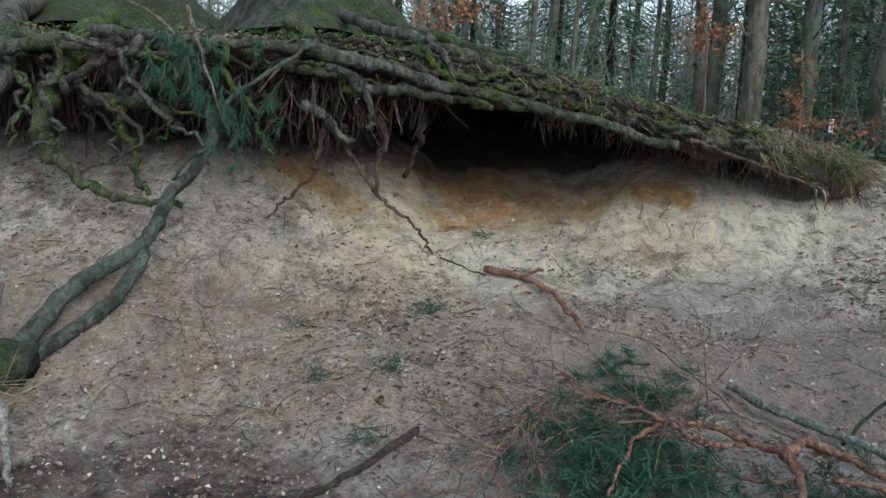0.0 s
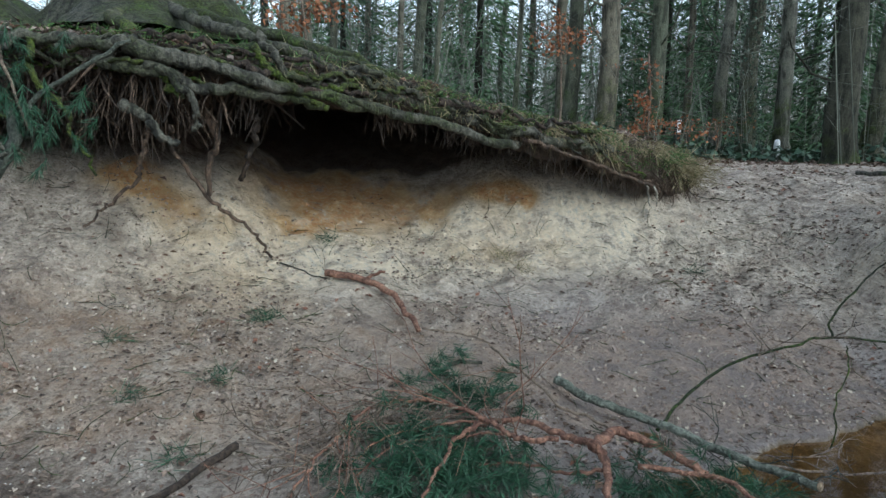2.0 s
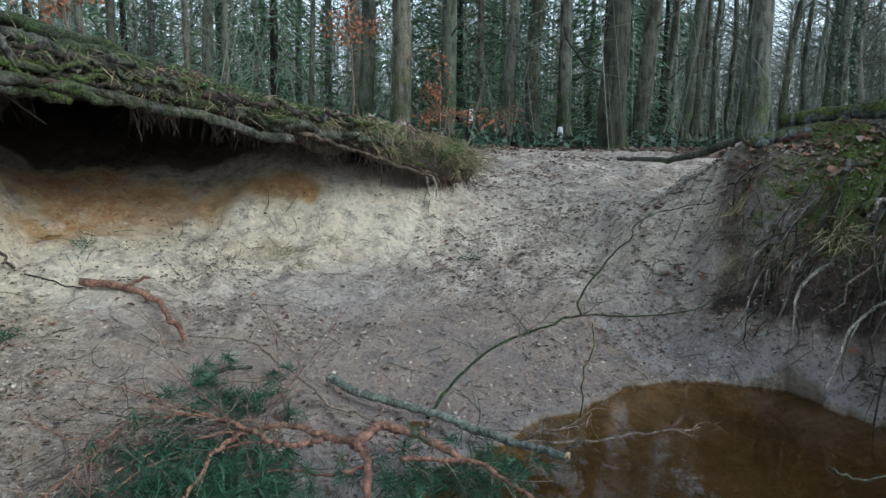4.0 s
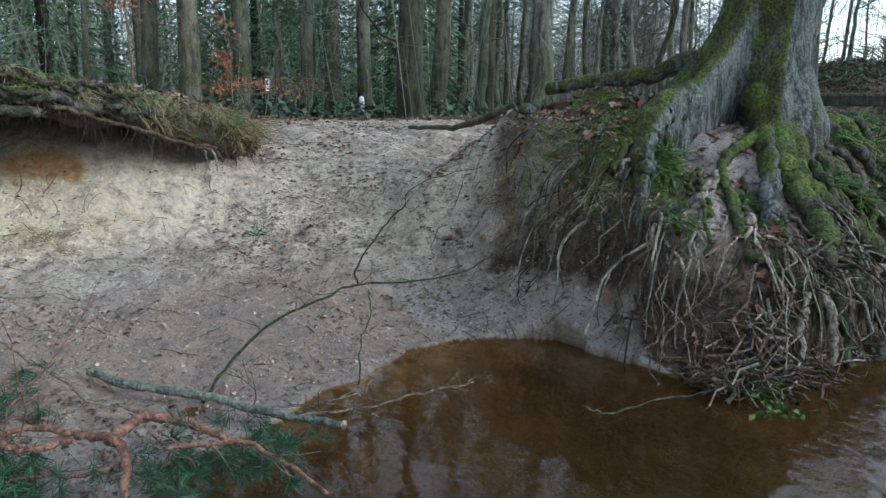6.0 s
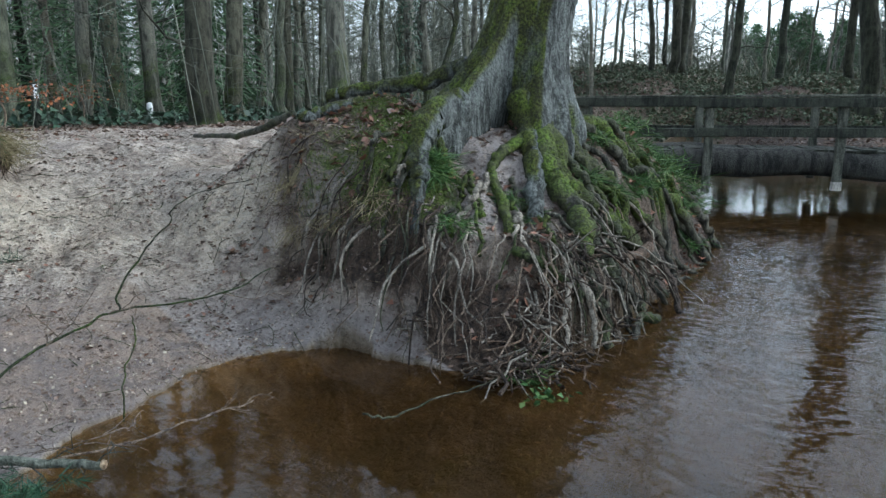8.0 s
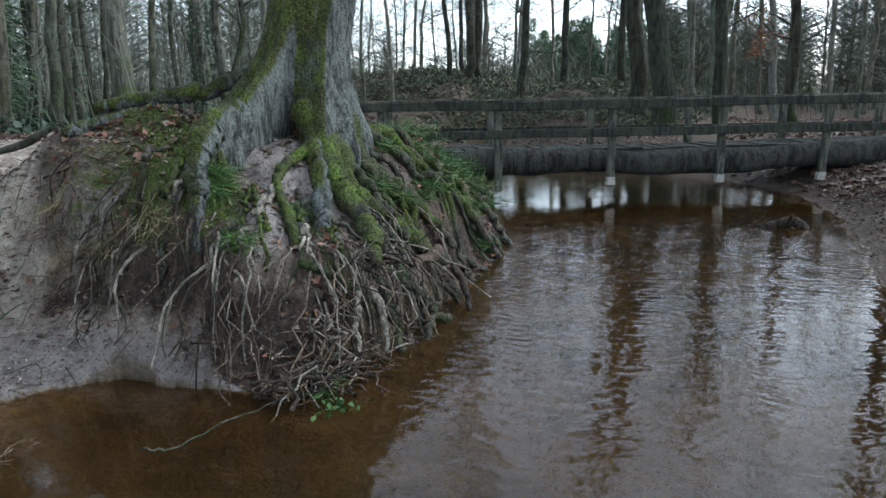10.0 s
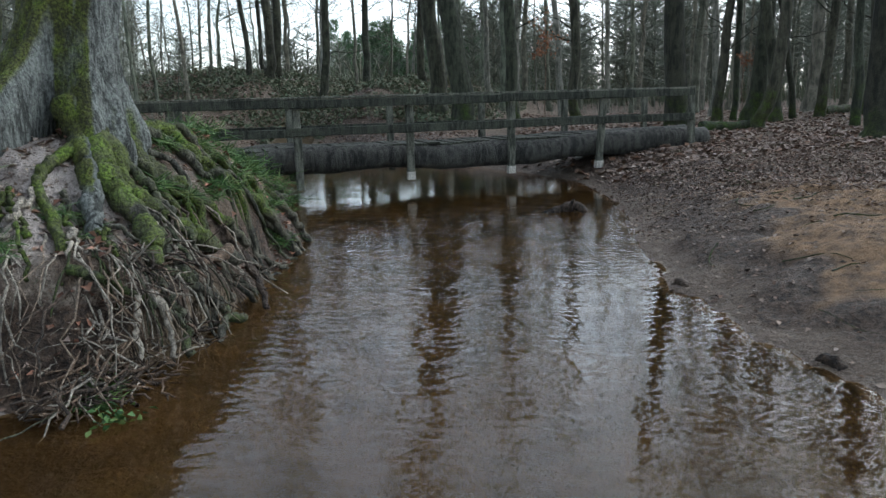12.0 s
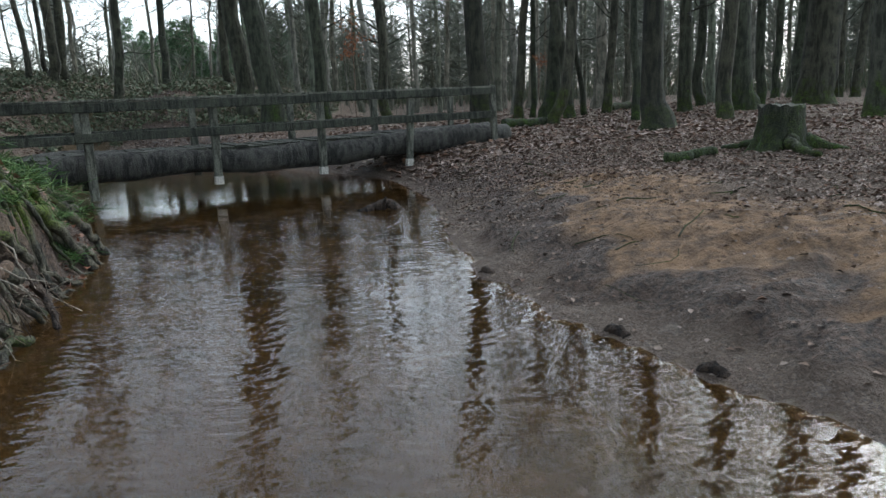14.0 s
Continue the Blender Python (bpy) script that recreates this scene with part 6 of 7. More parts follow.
ground_cover("bramble_bank", BRAMBLE, "bramble and ivy on the rise beyond the bridge", 64000, (20, 62, 0, 22), (0.07, 0.17), 0.4, 342, lambda x, y: (dry_land(x, y) | (x > 25)) & ((away(x, y, NORTH_SHORE) > 1.2) | (x > 25)) & ((x > 24.5) | (away(x, y, SOUTH_SHORE) > 3.5)) & (y + 0.1 * x > 3.6) & (x + 2 * wave(x, y, 3, 18) > 27) & ((wave(x, y, 4, 19) > -0.5) | (x > 27)))
ground_cover("bramble_bank", BRAMBLE, "low bramble and ivy on the slope behind the footbridge", 30000, (22.5, 31, 1.5, 14), (0.06, 0.15), 0.24, 344, lambda x, y: (dry_land(x, y) | (x > 25)) & (y + 0.1 * x > 3.9) & (x + 1.5 * wave(x, y, 2.5, 18) > 24.6) & (wave(x, y, 1.6, 20) > -0.45))


def beech_spray(x, y, z, wide, tall, count, seed, label):
    """A young beech that keeps its withered leaves."""
    k = np.random.default_rng(seed)
    z0 = grounded(x, y, 0.05)
    t = thing("beech_sapling", label, "sapling", "young beeches", at=(x, y, z0))
    s = Shape()
    s.tube(curve_through([(x, y, z0), (x + 0.1, y, (z0 + z) / 2), (x, y, z + tall * 0.4)], 4, 0.03, seed), 0.02, 5)
    tips = []
    for _ in range(14):
        b = np.array([x, y, z + k.uniform(-0.4, 0.35) * tall])
        d = k.normal(size=3) * (wide * 0.55, wide * 0.55, tall * 0.14)
        line = curve_through([b, b + d * 0.5 + (0, 0, 0.05), b + d], 4, 0.02, int(k.integers(1e6)))
        s.tube(line, taper(len(line), 0.008, 0.003), 4, cap=False)
        tips.append(line[3:])
    tagged(part("stem", s, TWIG, t), kind="stuff")
    tips = np.concatenate(tips)
    c = tips[k.integers(0, len(tips), count)] + 0.07 * k.normal(size=(count, 3))
    s = Shape()
    s.leaves(c, k.uniform(0.05, 0.085, count), 0.15)
    part("leaves", s, BEECH, t, "withered orange-brown beech leaves")


beech_spray(0.0, 10.5, 3.0, 0.9, 0.8, 330, 801, "young beech with withered rust-brown leaves behind the mound")
beech_spray(4.1, 12.0, 2.9, 0.8, 0.7, 260, 802, "young beech with withered orange leaves")
beech_spray(5.9, 12.4, 2.1, 0.6, 1.9, 160, 803, "thin young beech with scattered orange leaves")
beech_spray(6.3, 13.0, 1.55, 0.9, 0.35, 210, 804, "low young beech with withered orange leaves")
beech_spray(23.5, -0.8, 3.2, 0.7, 1.4, 300, 805, "young beech with rusty leaves behind the footbridge")
beech_spray(25.5, -7.0, 2.3, 0.7, 0.5, 150, 806, "young beech with bright orange leaves")
beech_spray(9.0, 15.5, 1.6, 0.9, 0.5, 60, 807, "low young beech with withered orange leaves")


# ---- things that stand in the wood ----
def waymark(x, y):
    z = grounded(x, y, 0.1)
    t = thing("waymark_post", "dark wooden waymark post with a white plate", "signpost", at=(x, y, z))
    s = Shape()
    s.box((x, y, z + 0.5), (0.11, 0.11, 1.0))
    part("post", s, RAIL, t, smooth=False)
    s = Shape()
    s.box((x, y - 0.065, z + 0.83), (0.085, 0.012, 0.27))
    plate = part("plate", s, WHITE, t, "white plate with small dark marks", smooth=False)
    for dz in (-0.08, 0.02, 0.1):
        s = Shape()
        s.box((x, y - 0.074, z + 0.83 + dz), (0.045, 0.006, 0.045))
        part("mark", s, DARKMARK, plate, smooth=False)


waymark(8.05, 15.4)
s = Shape()
zz = grounded(11.7, 17.2)
s.tube([(11.7, 17.2, zz - 0.05), (11.7, 17.2, zz + 0.42), (11.7, 17.2, zz + 0.52), (11.7, 17.2, zz + 0.55)], (0.085, 0.08, 0.07, 0.025), 10)
solid("marker_stone", s, WHITE, "small white marker stone among dark ivy", "marker stone")


def stump(x, y, girth, tall, seed):
    k = np.random.default_rng(seed)
    z0 = grounded(x, y, 0.06)
    t = thing("tree_stump", "old sawn mossy tree stump with flared roots among leaves", "tree stump", at=(x, y, z0))
    n = 40
    a = np.arange(n) * 2 * np.pi / n
    lobes = 0.5 * np.cos(5 * a + 1) + 0.3 * np.cos(3 * a) + 0.25 * np.cos(9 * a + 2)
    rings = []
    for f in np.linspace(0, 1, 12):
        fl = math.exp(-f * 4.5)
        r = girth / 2 * (1 + 0.75 * fl) * (1 + (0.07 + 0.3 * fl) * lobes) + 0.008 * k.normal(size=n)
        rings.append(np.stack([x + r * np.cos(a), y + r * np.sin(a), z0 + tall * f + 0 * a + (0.015 * k.normal(size=n) if f > 0.95 else 0)], -1))
    i = np.arange(12 * n).reshape(12, n)
    q = np.stack([i[:-1], np.roll(i[:-1], -1, 1), np.roll(i[1:], -1, 1), i[1:]], -1).reshape(-1, 4)
    s = Shape()
    s.add(np.concatenate(rings), [tuple(f) for f in q.tolist()])
    part("bark", s, BARK_DARK, t)
    s = Shape()
    top = rings[-1] * 1.0
    s.add(np.concatenate([top, top.mean(0)[None] + (0, 0, 0.01)]), [(j, (j + 1) % n, n) for j in range(n)])
    part("cut_face", s, BARK_DARK, t, "weathered sawn top")
    for j, aa in enumerate((-2.2, -1.1, 0.3, 3.0)):
        root(t, [(x + 0.25 * math.cos(aa), y + 0.25 * math.sin(aa), z0 + 0.22), (x + 0.5 * math.cos(aa), y + 0.5 * math.sin(aa), z0 + 0.12), (x + 0.85 * math.cos(aa + 0.1), y + 0.85 * math.sin(aa + 0.1), z0 + 0.08)], 0.1, 0.03, BARK_DARK, 900 + j)


stump(9.4, -5.86, 0.52, 0.62, 5)


def lying_log(a, b, r0, r1, material, label, seed, name="fallen_log", sink=0.3):
    pts = [np.array([*(np.array(a) + (np.array(b) - a) * f), 0]) for f in np.linspace(0, 1, 8)]
    for p in pts:
        p[2] = max(grounded(p[0], p[1]), -0.05) + r0 * (1 - sink)
    s = Shape()
    line = curve_through(pts, 3, 0.01, seed)
    s.tube(line, taper(len(line), r0, r1), 12, 0.1)
    return solid(name, s, material, label, "log")


lying_log((9.0, -4.2), (9.05, -4.85), 0.07, 0.05, BARK_DARK, "short mossy rotten log lying among leaves", 1)
lying_log((18.6, -4.3), (19.3, -5.6), 0.12, 0.1, BARK_DARK, "dark fallen log at the end of the footbridge", 2)
lying_log((26.0, -9.6), (27.5, -11.0), 0.16, 0.14, BARK_DARK, "dark mossy log on the far forest floor", 3)
s = Shape()
line = curve_through([(5.95, 7.1, grounded(5.95, 7.1) + 0.04), (5.5, 6.0, 1.12), (5.15, 5.2, 1.17), (4.92, 4.65, 1.25), (4.72, 4.05, grounded(4.72, 4.05) + 0.05)], 6, 0.012, 4)
s.tube(line, taper(len(line), 0.022, 0.034), 12, 0.08)
solid("fallen_log", s, ROOT, "long grey fallen log leaning from the mound down to the path", "log")
s = Shape()
s.tube(curve_through([(10.1, -0.65, -0.06), (10.1, -0.85, 0.05), (10.12, -1.0, 0.06), (10.15, -1.15, -0.04)], 4, 0.02, 3), 0.06, 8, 0.25)
s.tube([(10.1, -0.95, 0), (10.05, -0.98, 0.12), (10.04, -1.0, 0.17)], (0.035, 0.025, 0.012), 6, 0.2)
solid("sunken_snag", s, ROOT_BROWN, "small dark snag standing out of the water", "snag")


# ---- branches lying on the bank ----
def stick(owner, pts, r0, r1, mat, seed, name="branch", wobble=0.006, label=""):
    line = curve_through(pts, 6, wobble, seed)
    s = Shape()
    s.tube(line, taper(len(line), r0, r1) * (1 + 0.06 * np.sin(np.arange(len(line)) * 2.1)), 8, 0.06)
    return part(name, s, mat, owner, label)


def twigs(owner, line, count, length, radius, mat, seed, up=0.3, name="twig_spray", spread_out=0.8):
    """Side shoots along a line, forked once."""
    k = np.random.default_rng(seed)
    line = curve_through(line, 5)
    s, ends = Shape(), []
    for _ in range(count):
        i = k.integers(1, len(line))
        d = (line[i] - line[i - 1]) / (np.linalg.norm(line[i] - line[i - 1]) + 1e-9) * 0.7 + k.normal(size=3) * spread_out * (1, 1, 0.5) + (0, 0, up)
        d /= np.linalg.norm(d)
        n, p = 5, [line[i]]
        ln = k.uniform(*length)
        for _ in range(n):
            d = d + k.normal(size=3) * 0.2 - (0, 0, 0.08)
            p.append(p[-1] + d / np.linalg.norm(d) * ln / n)
        p = [np.array([q[0], q[1], max(q[2], max(grounded(q[0], q[1]), 0) + 0.006)]) for q in p]
        s.tube(p, taper(n + 1, radius, radius * 0.35), 5, cap=False)
        ends.append((p[-1], d))
        for j in (2, 3, 4):
            e = d + k.normal(size=3) * 0.7
            e = p[j] + e / np.linalg.norm(e) * ln * k.uniform(0.25, 0.5)
            e[2] = max(e[2], max(grounded(e[0], e[1]), 0) + 0.006)
            s.tube([p[j], (p[j] + e) / 2 + 0.01 * k.normal(size=3), e], (radius * 0.6, radius * 0.45, radius * 0.25), 4, cap=False)
            ends.append((e, d))
    tagged(part(name, s, mat, owner), kind="stuff")
    return ends


def needles(owner, ends, per, length, seed, name="needles", width=0.0035, droop=0.0, reach=0.10):
    """Brushes of pine needles round the shoots."""
    k = np.random.default_rng(seed)
    base, tips = [], []
    for p, d in ends:
        d = np.asarray(d, float) / (np.linalg.norm(d) + 1e-9)
        b = np.asarray(p) - d * k.uniform(0, reach, (per, 1))
        w = d * 0.75 + k.normal(size=(per, 3)) * 0.6 + (0, 0, -droop)
        w /= np.linalg.norm(w, axis=1)[:, None]
        base.append(b)
        tips.append(b + w * k.uniform(length * 0.6, length, (per, 1)))
    base, tips = np.concatenate(base), np.concatenate(tips)
    floor = np.maximum(ground_z(tips[:, 0], tips[:, 1]), 0) + 0.004
    tips[:, 2] = np.maximum(tips[:, 2], floor)
    base[:, 2] = np.maximum(base[:, 2], np.maximum(ground_z(base[:, 0], base[:, 1]), 0) + 0.004)
    s = Shape()
    s.blades(base, tips, width)
    return tagged(part(name, s, NEEDLE, owner, "dark green pine needles"), kind="stuff")


pine = thing("pine_branch", "fallen forked pine branch with reddish bark and green needles", "branch", at=(1.4, 2.65, 0.0))
MAIN = [(1.18, 2.62, 0.22), (1.07, 2.62, 0.22), (1.0, 2.68, 0.22), (0.96, 2.76, 0.23), (0.89, 2.87, 0.24), (0.8, 2.95, 0.25), (0.69, 3.02, 0.25), (0.56, 3.03, 0.24), (0.47, 3.0, 0.23), (0.38, 2.9, 0.2), (0.3, 2.76, 0.18), (0.22, 2.6, 0.16), (0.16, 2.43, 0.14)]
stick(pine, [(1.29, 2.52, 0.24), (1.24, 2.59, 0.23), (1.18, 2.67, 0.23), (1.13, 2.76, 0.23), (1.07, 2.81, 0.23), (0.96, 2.83, 0.22), (0.87, 2.79, 0.21), (0.8, 2.75, 0.19), (0.74, 2.64, 0.17), (0.67, 2.51, 0.14), (0.62, 2.39, 0.12)], 0.016, 0.006, PINE_RED, 1)
stick(pine, MAIN, 0.012, 0.0045, PINE_RED, 2)
stick(pine, [(1.29, 2.52, 0.24), (1.31, 2.48, 0.2), (1.29, 2.36, 0.15), (1.22, 2.2, 0.12)], 0.019, 0.012, PINE_RED, 3)
stick(pine, [(1.27, 2.5, 0.24), (1.36, 2.6, 0.23), (1.44, 2.68, 0.22), (1.54, 2.61, 0.2), (1.61, 2.49, 0.19), (1.66, 2.36, 0.18)], 0.022, 0.015, PINE_RED, 4)
stick(pine, [(1.45, 2.48, 0.16), (1.59, 2.38, 0.18), (1.69, 2.26, 0.2), (1.72, 2.03, 0.2), (1.75, 1.81, 0.18)], 0.011, 0.006, PINE_RED, 5)
stick(pine, [(1.3, 2.44, 0.17), (1.21, 2.47, 0.15), (1.13, 2.51, 0.14), (1.07, 2.6, 0.13), (0.93, 2.63, 0.13), (0.78, 2.64, 0.12), (0.65, 2.63, 0.1)], 0.008, 0.003, PINE_RED, 6)
stick(pine, [(0.81, 3.88, 0.33), (1.0, 3.79, 0.32), (1.13, 3.69, 0.3), (1.21, 3.45, 0.25), (1.29, 3.26, 0.21), (1.33, 3.07, 0.18), (1.44, 2.97, 0.16), (1.5, 2.8, 0.16), (1.5, 2.66, 0.19)], 0.005, 0.008, TWIG, 8)
stick(pine, [(1.0, 2.7, 0.22), (0.86, 2.78, 0.19), (0.7, 2.8, 0.17), (0.52, 2.74, 0.15), (0.4, 2.6, 0.13)], 0.006, 0.003, PINE_RED, 7)
stick(pine, [(0.95, 2.84, 0.22), (0.8, 2.86, 0.2), (0.62, 2.86, 0.18), (0.48, 2.8, 0.16), (0.36, 2.66, 0.13)], 0.006, 0.003, PINE_RED, 9)
ends = twigs(pine, MAIN[3:], 30, (0.2, 0.45), 0.0045, TWIG, 11, 0.05)
ends += twigs(pine, [(1.28, 2.5, 0.14), (0.99, 2.63, 0.13), (0.79, 2.6, 0.11)], 12, (0.2, 0.4), 0.004, TWIG, 12, 0.1)
ends2 = twigs(pine, [(1.4, 2.62, 0.18), (1.6, 2.4, 0.18), (1.75, 2.3, 0.14)], 14, (0.15, 0.35), 0.004, TWIG, 13, 0.1)
k = np.random.default_rng(5)


def low_tufts(cx, cy, sx, sy, n, lift=0.06):
    out = []
    for _ in range(n):
        x, y = cx + sx * k.normal(), cy + sy * k.normal()
        out.append((np.array([x, y, max(grounded(x, y), 0) + lift * (0.3 + k.random())]), k.normal(size=3) * (1, 1, 0.35)))
    return out


twigs(pine, MAIN[1:], 20, (0.35, 0.8), 0.0032, PINE_RED, 91, 0.15, spread_out=0.5)
twigs(pine, MAIN[1:], 26, (0.35, 0.75), 0.0028, TWIG, 92, 0.15, spread_out=0.55)
needles(pine, low_tufts(0.72, 2.78, 0.17, 0.16, 70, 0.1) + low_tufts(0.95, 3.28, 0.13, 0.16, 34), 46, 0.085, 21)
needles(pine, low_tufts(0.55, 2.5, 0.15, 0.12, 40, 0.1) + low_tufts(0.9, 2.55, 0.2, 0.12, 40, 0.08), 44, 0.085, 22)
needles(pine, [ends2[i] for i in range(0, len(ends2), 2)] + low_tufts(1.45, 2.42, 0.17, 0.12, 30, 0.1) + low_tufts(1.85, 2.5, 0.1, 0.08, 12, 0.05), 40, 0.08, 23)

green = thing("fallen_branch", "grey-green sawn branch lying over the water's edge", "branch", at=(1.8, 3.2, 0.04))
GREEN = [(1.41, 3.36, 0.2), (1.49, 3.26, 0.17), (1.61, 3.17, 0.13), (1.74, 3.1, 0.1), (1.84, 2.95, 0.09), (1.93, 2.78, 0.08), (2.08, 2.55, 0.07), (2.16, 2.4, 0.08)]
stick(green, GREEN, 0.022, 0.018, BRANCH_PALE, 31)
s = Shape()
s.tube([(2.16, 2.401, 0.08), (2.165, 2.392, 0.08)], 0.019, 10)
part("cut_end", s, CUT, green, "pale sawn end")
twigs(green, GREEN[4:], 9, (0.12, 0.3), 0.0035, BRANCH_GREEN, 32, 0.15)
twigs(green, [(2.05, 2.58, 0.08), (2.3, 2.65, 0.08), (2.47, 2.65, 0.06)], 6, (0.15, 0.4), 0.003, TWIG, 33, 0.2)

arc = thing("dead_branch", "thin dark dead branch arching over the sand", "branch", at=(1.83, 3.07, 0.05))
ARC = [(1.8, 3.04, 0.05), (1.96, 3.1, 0.19), (2.19, 3.1, 0.34), (2.45, 3.03, 0.45), (2.61, 2.99, 0.49), (3.03, 2.78, 0.52), (3.28, 2.7, 0.61)]
stick(arc, ARC, 0.0085, 0.0035, BARK_DARK, 41)
stick(arc, [(2.61, 2.99, 0.49), (2.65, 3.05, 0.57), (2.83, 3.08, 0.75), (2.96, 3.07, 0.86), (2.98, 3.06, 0.93), (3.15, 3.05, 1.0), (3.4, 2.95, 1.05)], 0.006, 0.002, BARK_DARK, 42)
stick(arc, [(2.4, 2.66, 0.1), (2.4, 2.64, 0.2), (2.48, 2.76, 0.29), (2.59, 2.84, 0.39), (2.61, 2.9, 0.48)], 0.004, 0.003, BARK_DARK, 43)
twigs(arc, ARC[2:], 9, (0.15, 0.45), 0.0028, TWIG, 44, 0.1)

drift = thing("floating_twig", "thin pale dead twig lying on the water of the cove", "twig", at=(2.55, 2.55, 0.0))
DRIFT = [(2.12, 2.68, 0.035), (2.35, 2.6, 0.03), (2.6, 2.55, 0.04), (2.78, 2.5, 0.05), (2.94, 2.46, 0.06)]
stick(drift, DRIFT, 0.006, 0.003, TWIG, 45)
twigs(drift, DRIFT[1:], 6, (0.1, 0.28), 0.0025, TWIG, 46, 0.1)

lean = thing("leaning_branch", "smooth grey forked branch leaning from a mossy stub against the bank", "branch", at=(-1.95, 3.2, 0.2))
stick(lean, [(-2.0, 3.15, 0.22), (-1.91, 3.38, 0.41), (-1.83, 3.57, 0.55), (-1.74, 3.75, 0.63), (-1.62, 3.87, 0.72), (-1.56, 3.97, 0.82), (-1.52, 4.06, 0.97), (-1.39, 4.11, 1.12), (-1.3, 4.15, 1.28), (-1.32, 4.22, 1.45)], 0.05, 0.03, BRANCH_GREEN, 51)
stick(lean, [(-1.92, 3.2, 0.26), (-1.69, 3.5, 0.43), (-1.63, 3.66, 0.52), (-1.585, 3.86, 0.68)], 0.042, 0.034, BRANCH_GREEN, 52)
stick(lean, [(-1.35, 4.15, 1.2), (-1.25, 4.3, 1.5), (-0.95, 4.3, 1.72), (-0.75, 4.32, 1.85)], 0.014, 0.012, BRANCH_GREEN, 53)
stub = thing("mossy_stub", "rotten mossy root stub with dry grass at its foot", "stump", at=(-2.05, 3.1, 0.1))
s = Shape()
s.tube(curve_through([(-2.35, 3.0, 0.1), (-2.1, 3.08, 0.22), (-1.95, 3.16, 0.27), (-1.85, 3.22, 0.26)], 5, 0.02, 3), 0.11, 12, 0.16)
part("wood", s, BARK_MOUND, stub)
for i, pts in enumerate([[(-2.1, 3.2, 0.3), (-2.15, 3.45, 0.45), (-2.2, 3.6, 0.62)], [(-1.9, 3.0, 0.2), (-1.72, 2.75, 0.2), (-1.62, 2.6, 0.12), (-1.5, 2.4, 0.1)], [(-1.95, 3.05, 0.2), (-1.95, 2.9, 0.35), (-2.0, 2.8, 0.4)]]):
    stick(stub, pts, 0.022, 0.01, ROOT_PALE, 60 + i, "dead_root")


def tuft(x, y, z, count, length, mat, seed, name, label, spread=0.05, droop=0.3, width=0.004, category="grass"):
    """A clump of blades that splay and hang."""
    k = np.random.default_rng(seed)
    b = np.array([x, y, z]) + k.normal(size=(count, 3)) * (spread, spread, spread * 0.4)
    d = k.normal(size=(count, 3)) * (0.7, 0.7, 0.35) + (0, 0, 0.45 - droop)
    d /= np.linalg.norm(d, axis=1)[:, None]
    e = b + d * k.uniform(0.5, 1, (count, 1)) * length
    floor = np.maximum(ground_z(e[:, 0], e[:, 1]), 0) + 0.004
    e[:, 2] = np.maximum(e[:, 2], floor)
    s = Shape()
    s.blades(b, e, width)
    return solid(name, s, mat, label, category, kind="stuff")


for i, (x, y, n) in enumerate([(0.3, 5.1, 70), (-0.04, 4.1, 130), (-0.21, 3.5, 70), (-0.58, 3.36, 60), (-0.77, 3.77, 40), (-0.3, 2.9, 60), (2.9, 4.85, 60)]):
    tuft(x, y, grounded(x, y) + 0.015, n, 0.12, NEEDLE, 100 + i, "pine_sprig", "loose green pine needle sprig on the sand", 0.04, 0.25, 0.0035, "pine sprig")
for i, (x, y, n) in enumerate([(1.59, 5.16, 140), (1.66, 4.95, 70), (2.0, 5.25, 40), (1.2, 5.05, 25), (0.57, 5.17, 25)]):
    tuft(x, y, grounded(x, y) + 0.01, n, 0.09, DRY_GRASS, 120 + i, "grass_clod", "small clod of dry grass and moss on the sand", 0.05, 0.2, 0.004)
tuft(-1.95, 2.85, 0.2, 260, 0.3, DRY_GRASS, 131, "grass_clump", "clump of dry grass at the mossy stub", 0.09, 0.5)
for i, (x, y, z, n, l) in enumerate([(3.3, 5.82, 1.17, 500, 0.2), (3.05, 5.75, 1.24, 360, 0.18), (3.45, 6.0, 1.08, 420, 0.18), (2.7, 5.65, 1.3, 260, 0.16)]):
    tuft(x, y, z, n, l, DRY_GRASS if i != 1 else GRASS, 140 + i, "grass_fringe", "shaggy dry grass on the end of the overhang", 0.12, 0.55)

SPIT_TUFTS = [(4.56, 2.62, 420, 0.2), (4.5, 2.56, 300, 0.2), (4.32, 2.26, 320, 0.16), (4.8, 2.22, 160, 0.12), (4.08, 1.62, 360, 0.13), (4.2, 1.66, 240, 0.12), (4.78, 1.98, 120, 0.12),
              (6.6, 2.4, 320, 0.15), (7.2, 2.5, 420, 0.2), (7.7, 2.3, 380, 0.22), (8.1, 2.3, 380, 0.24), (8.3, 2.6, 300, 0.24), (7.0, 2.1, 200, 0.15), (7.4, 2.7, 420, 0.24), (7.9, 2.6, 420, 0.24), (8.5, 2.3, 420, 0.24), (8.8, 2.5, 420, 0.24), (8.6, 2.8, 420, 0.24)]
for i, (x, y, n, l) in enumerate(SPIT_TUFTS):
    tuft(x, y, grounded(x, y) + 0.03, n, l, GRASS, 150 + i, "grass_tuft", "green grass hanging between the oak's roots", 0.12 if x > 6.9 else 0.045, 0.35 if x > 6.9 else 0.75, 0.008 if x > 6.9 else 0.005)


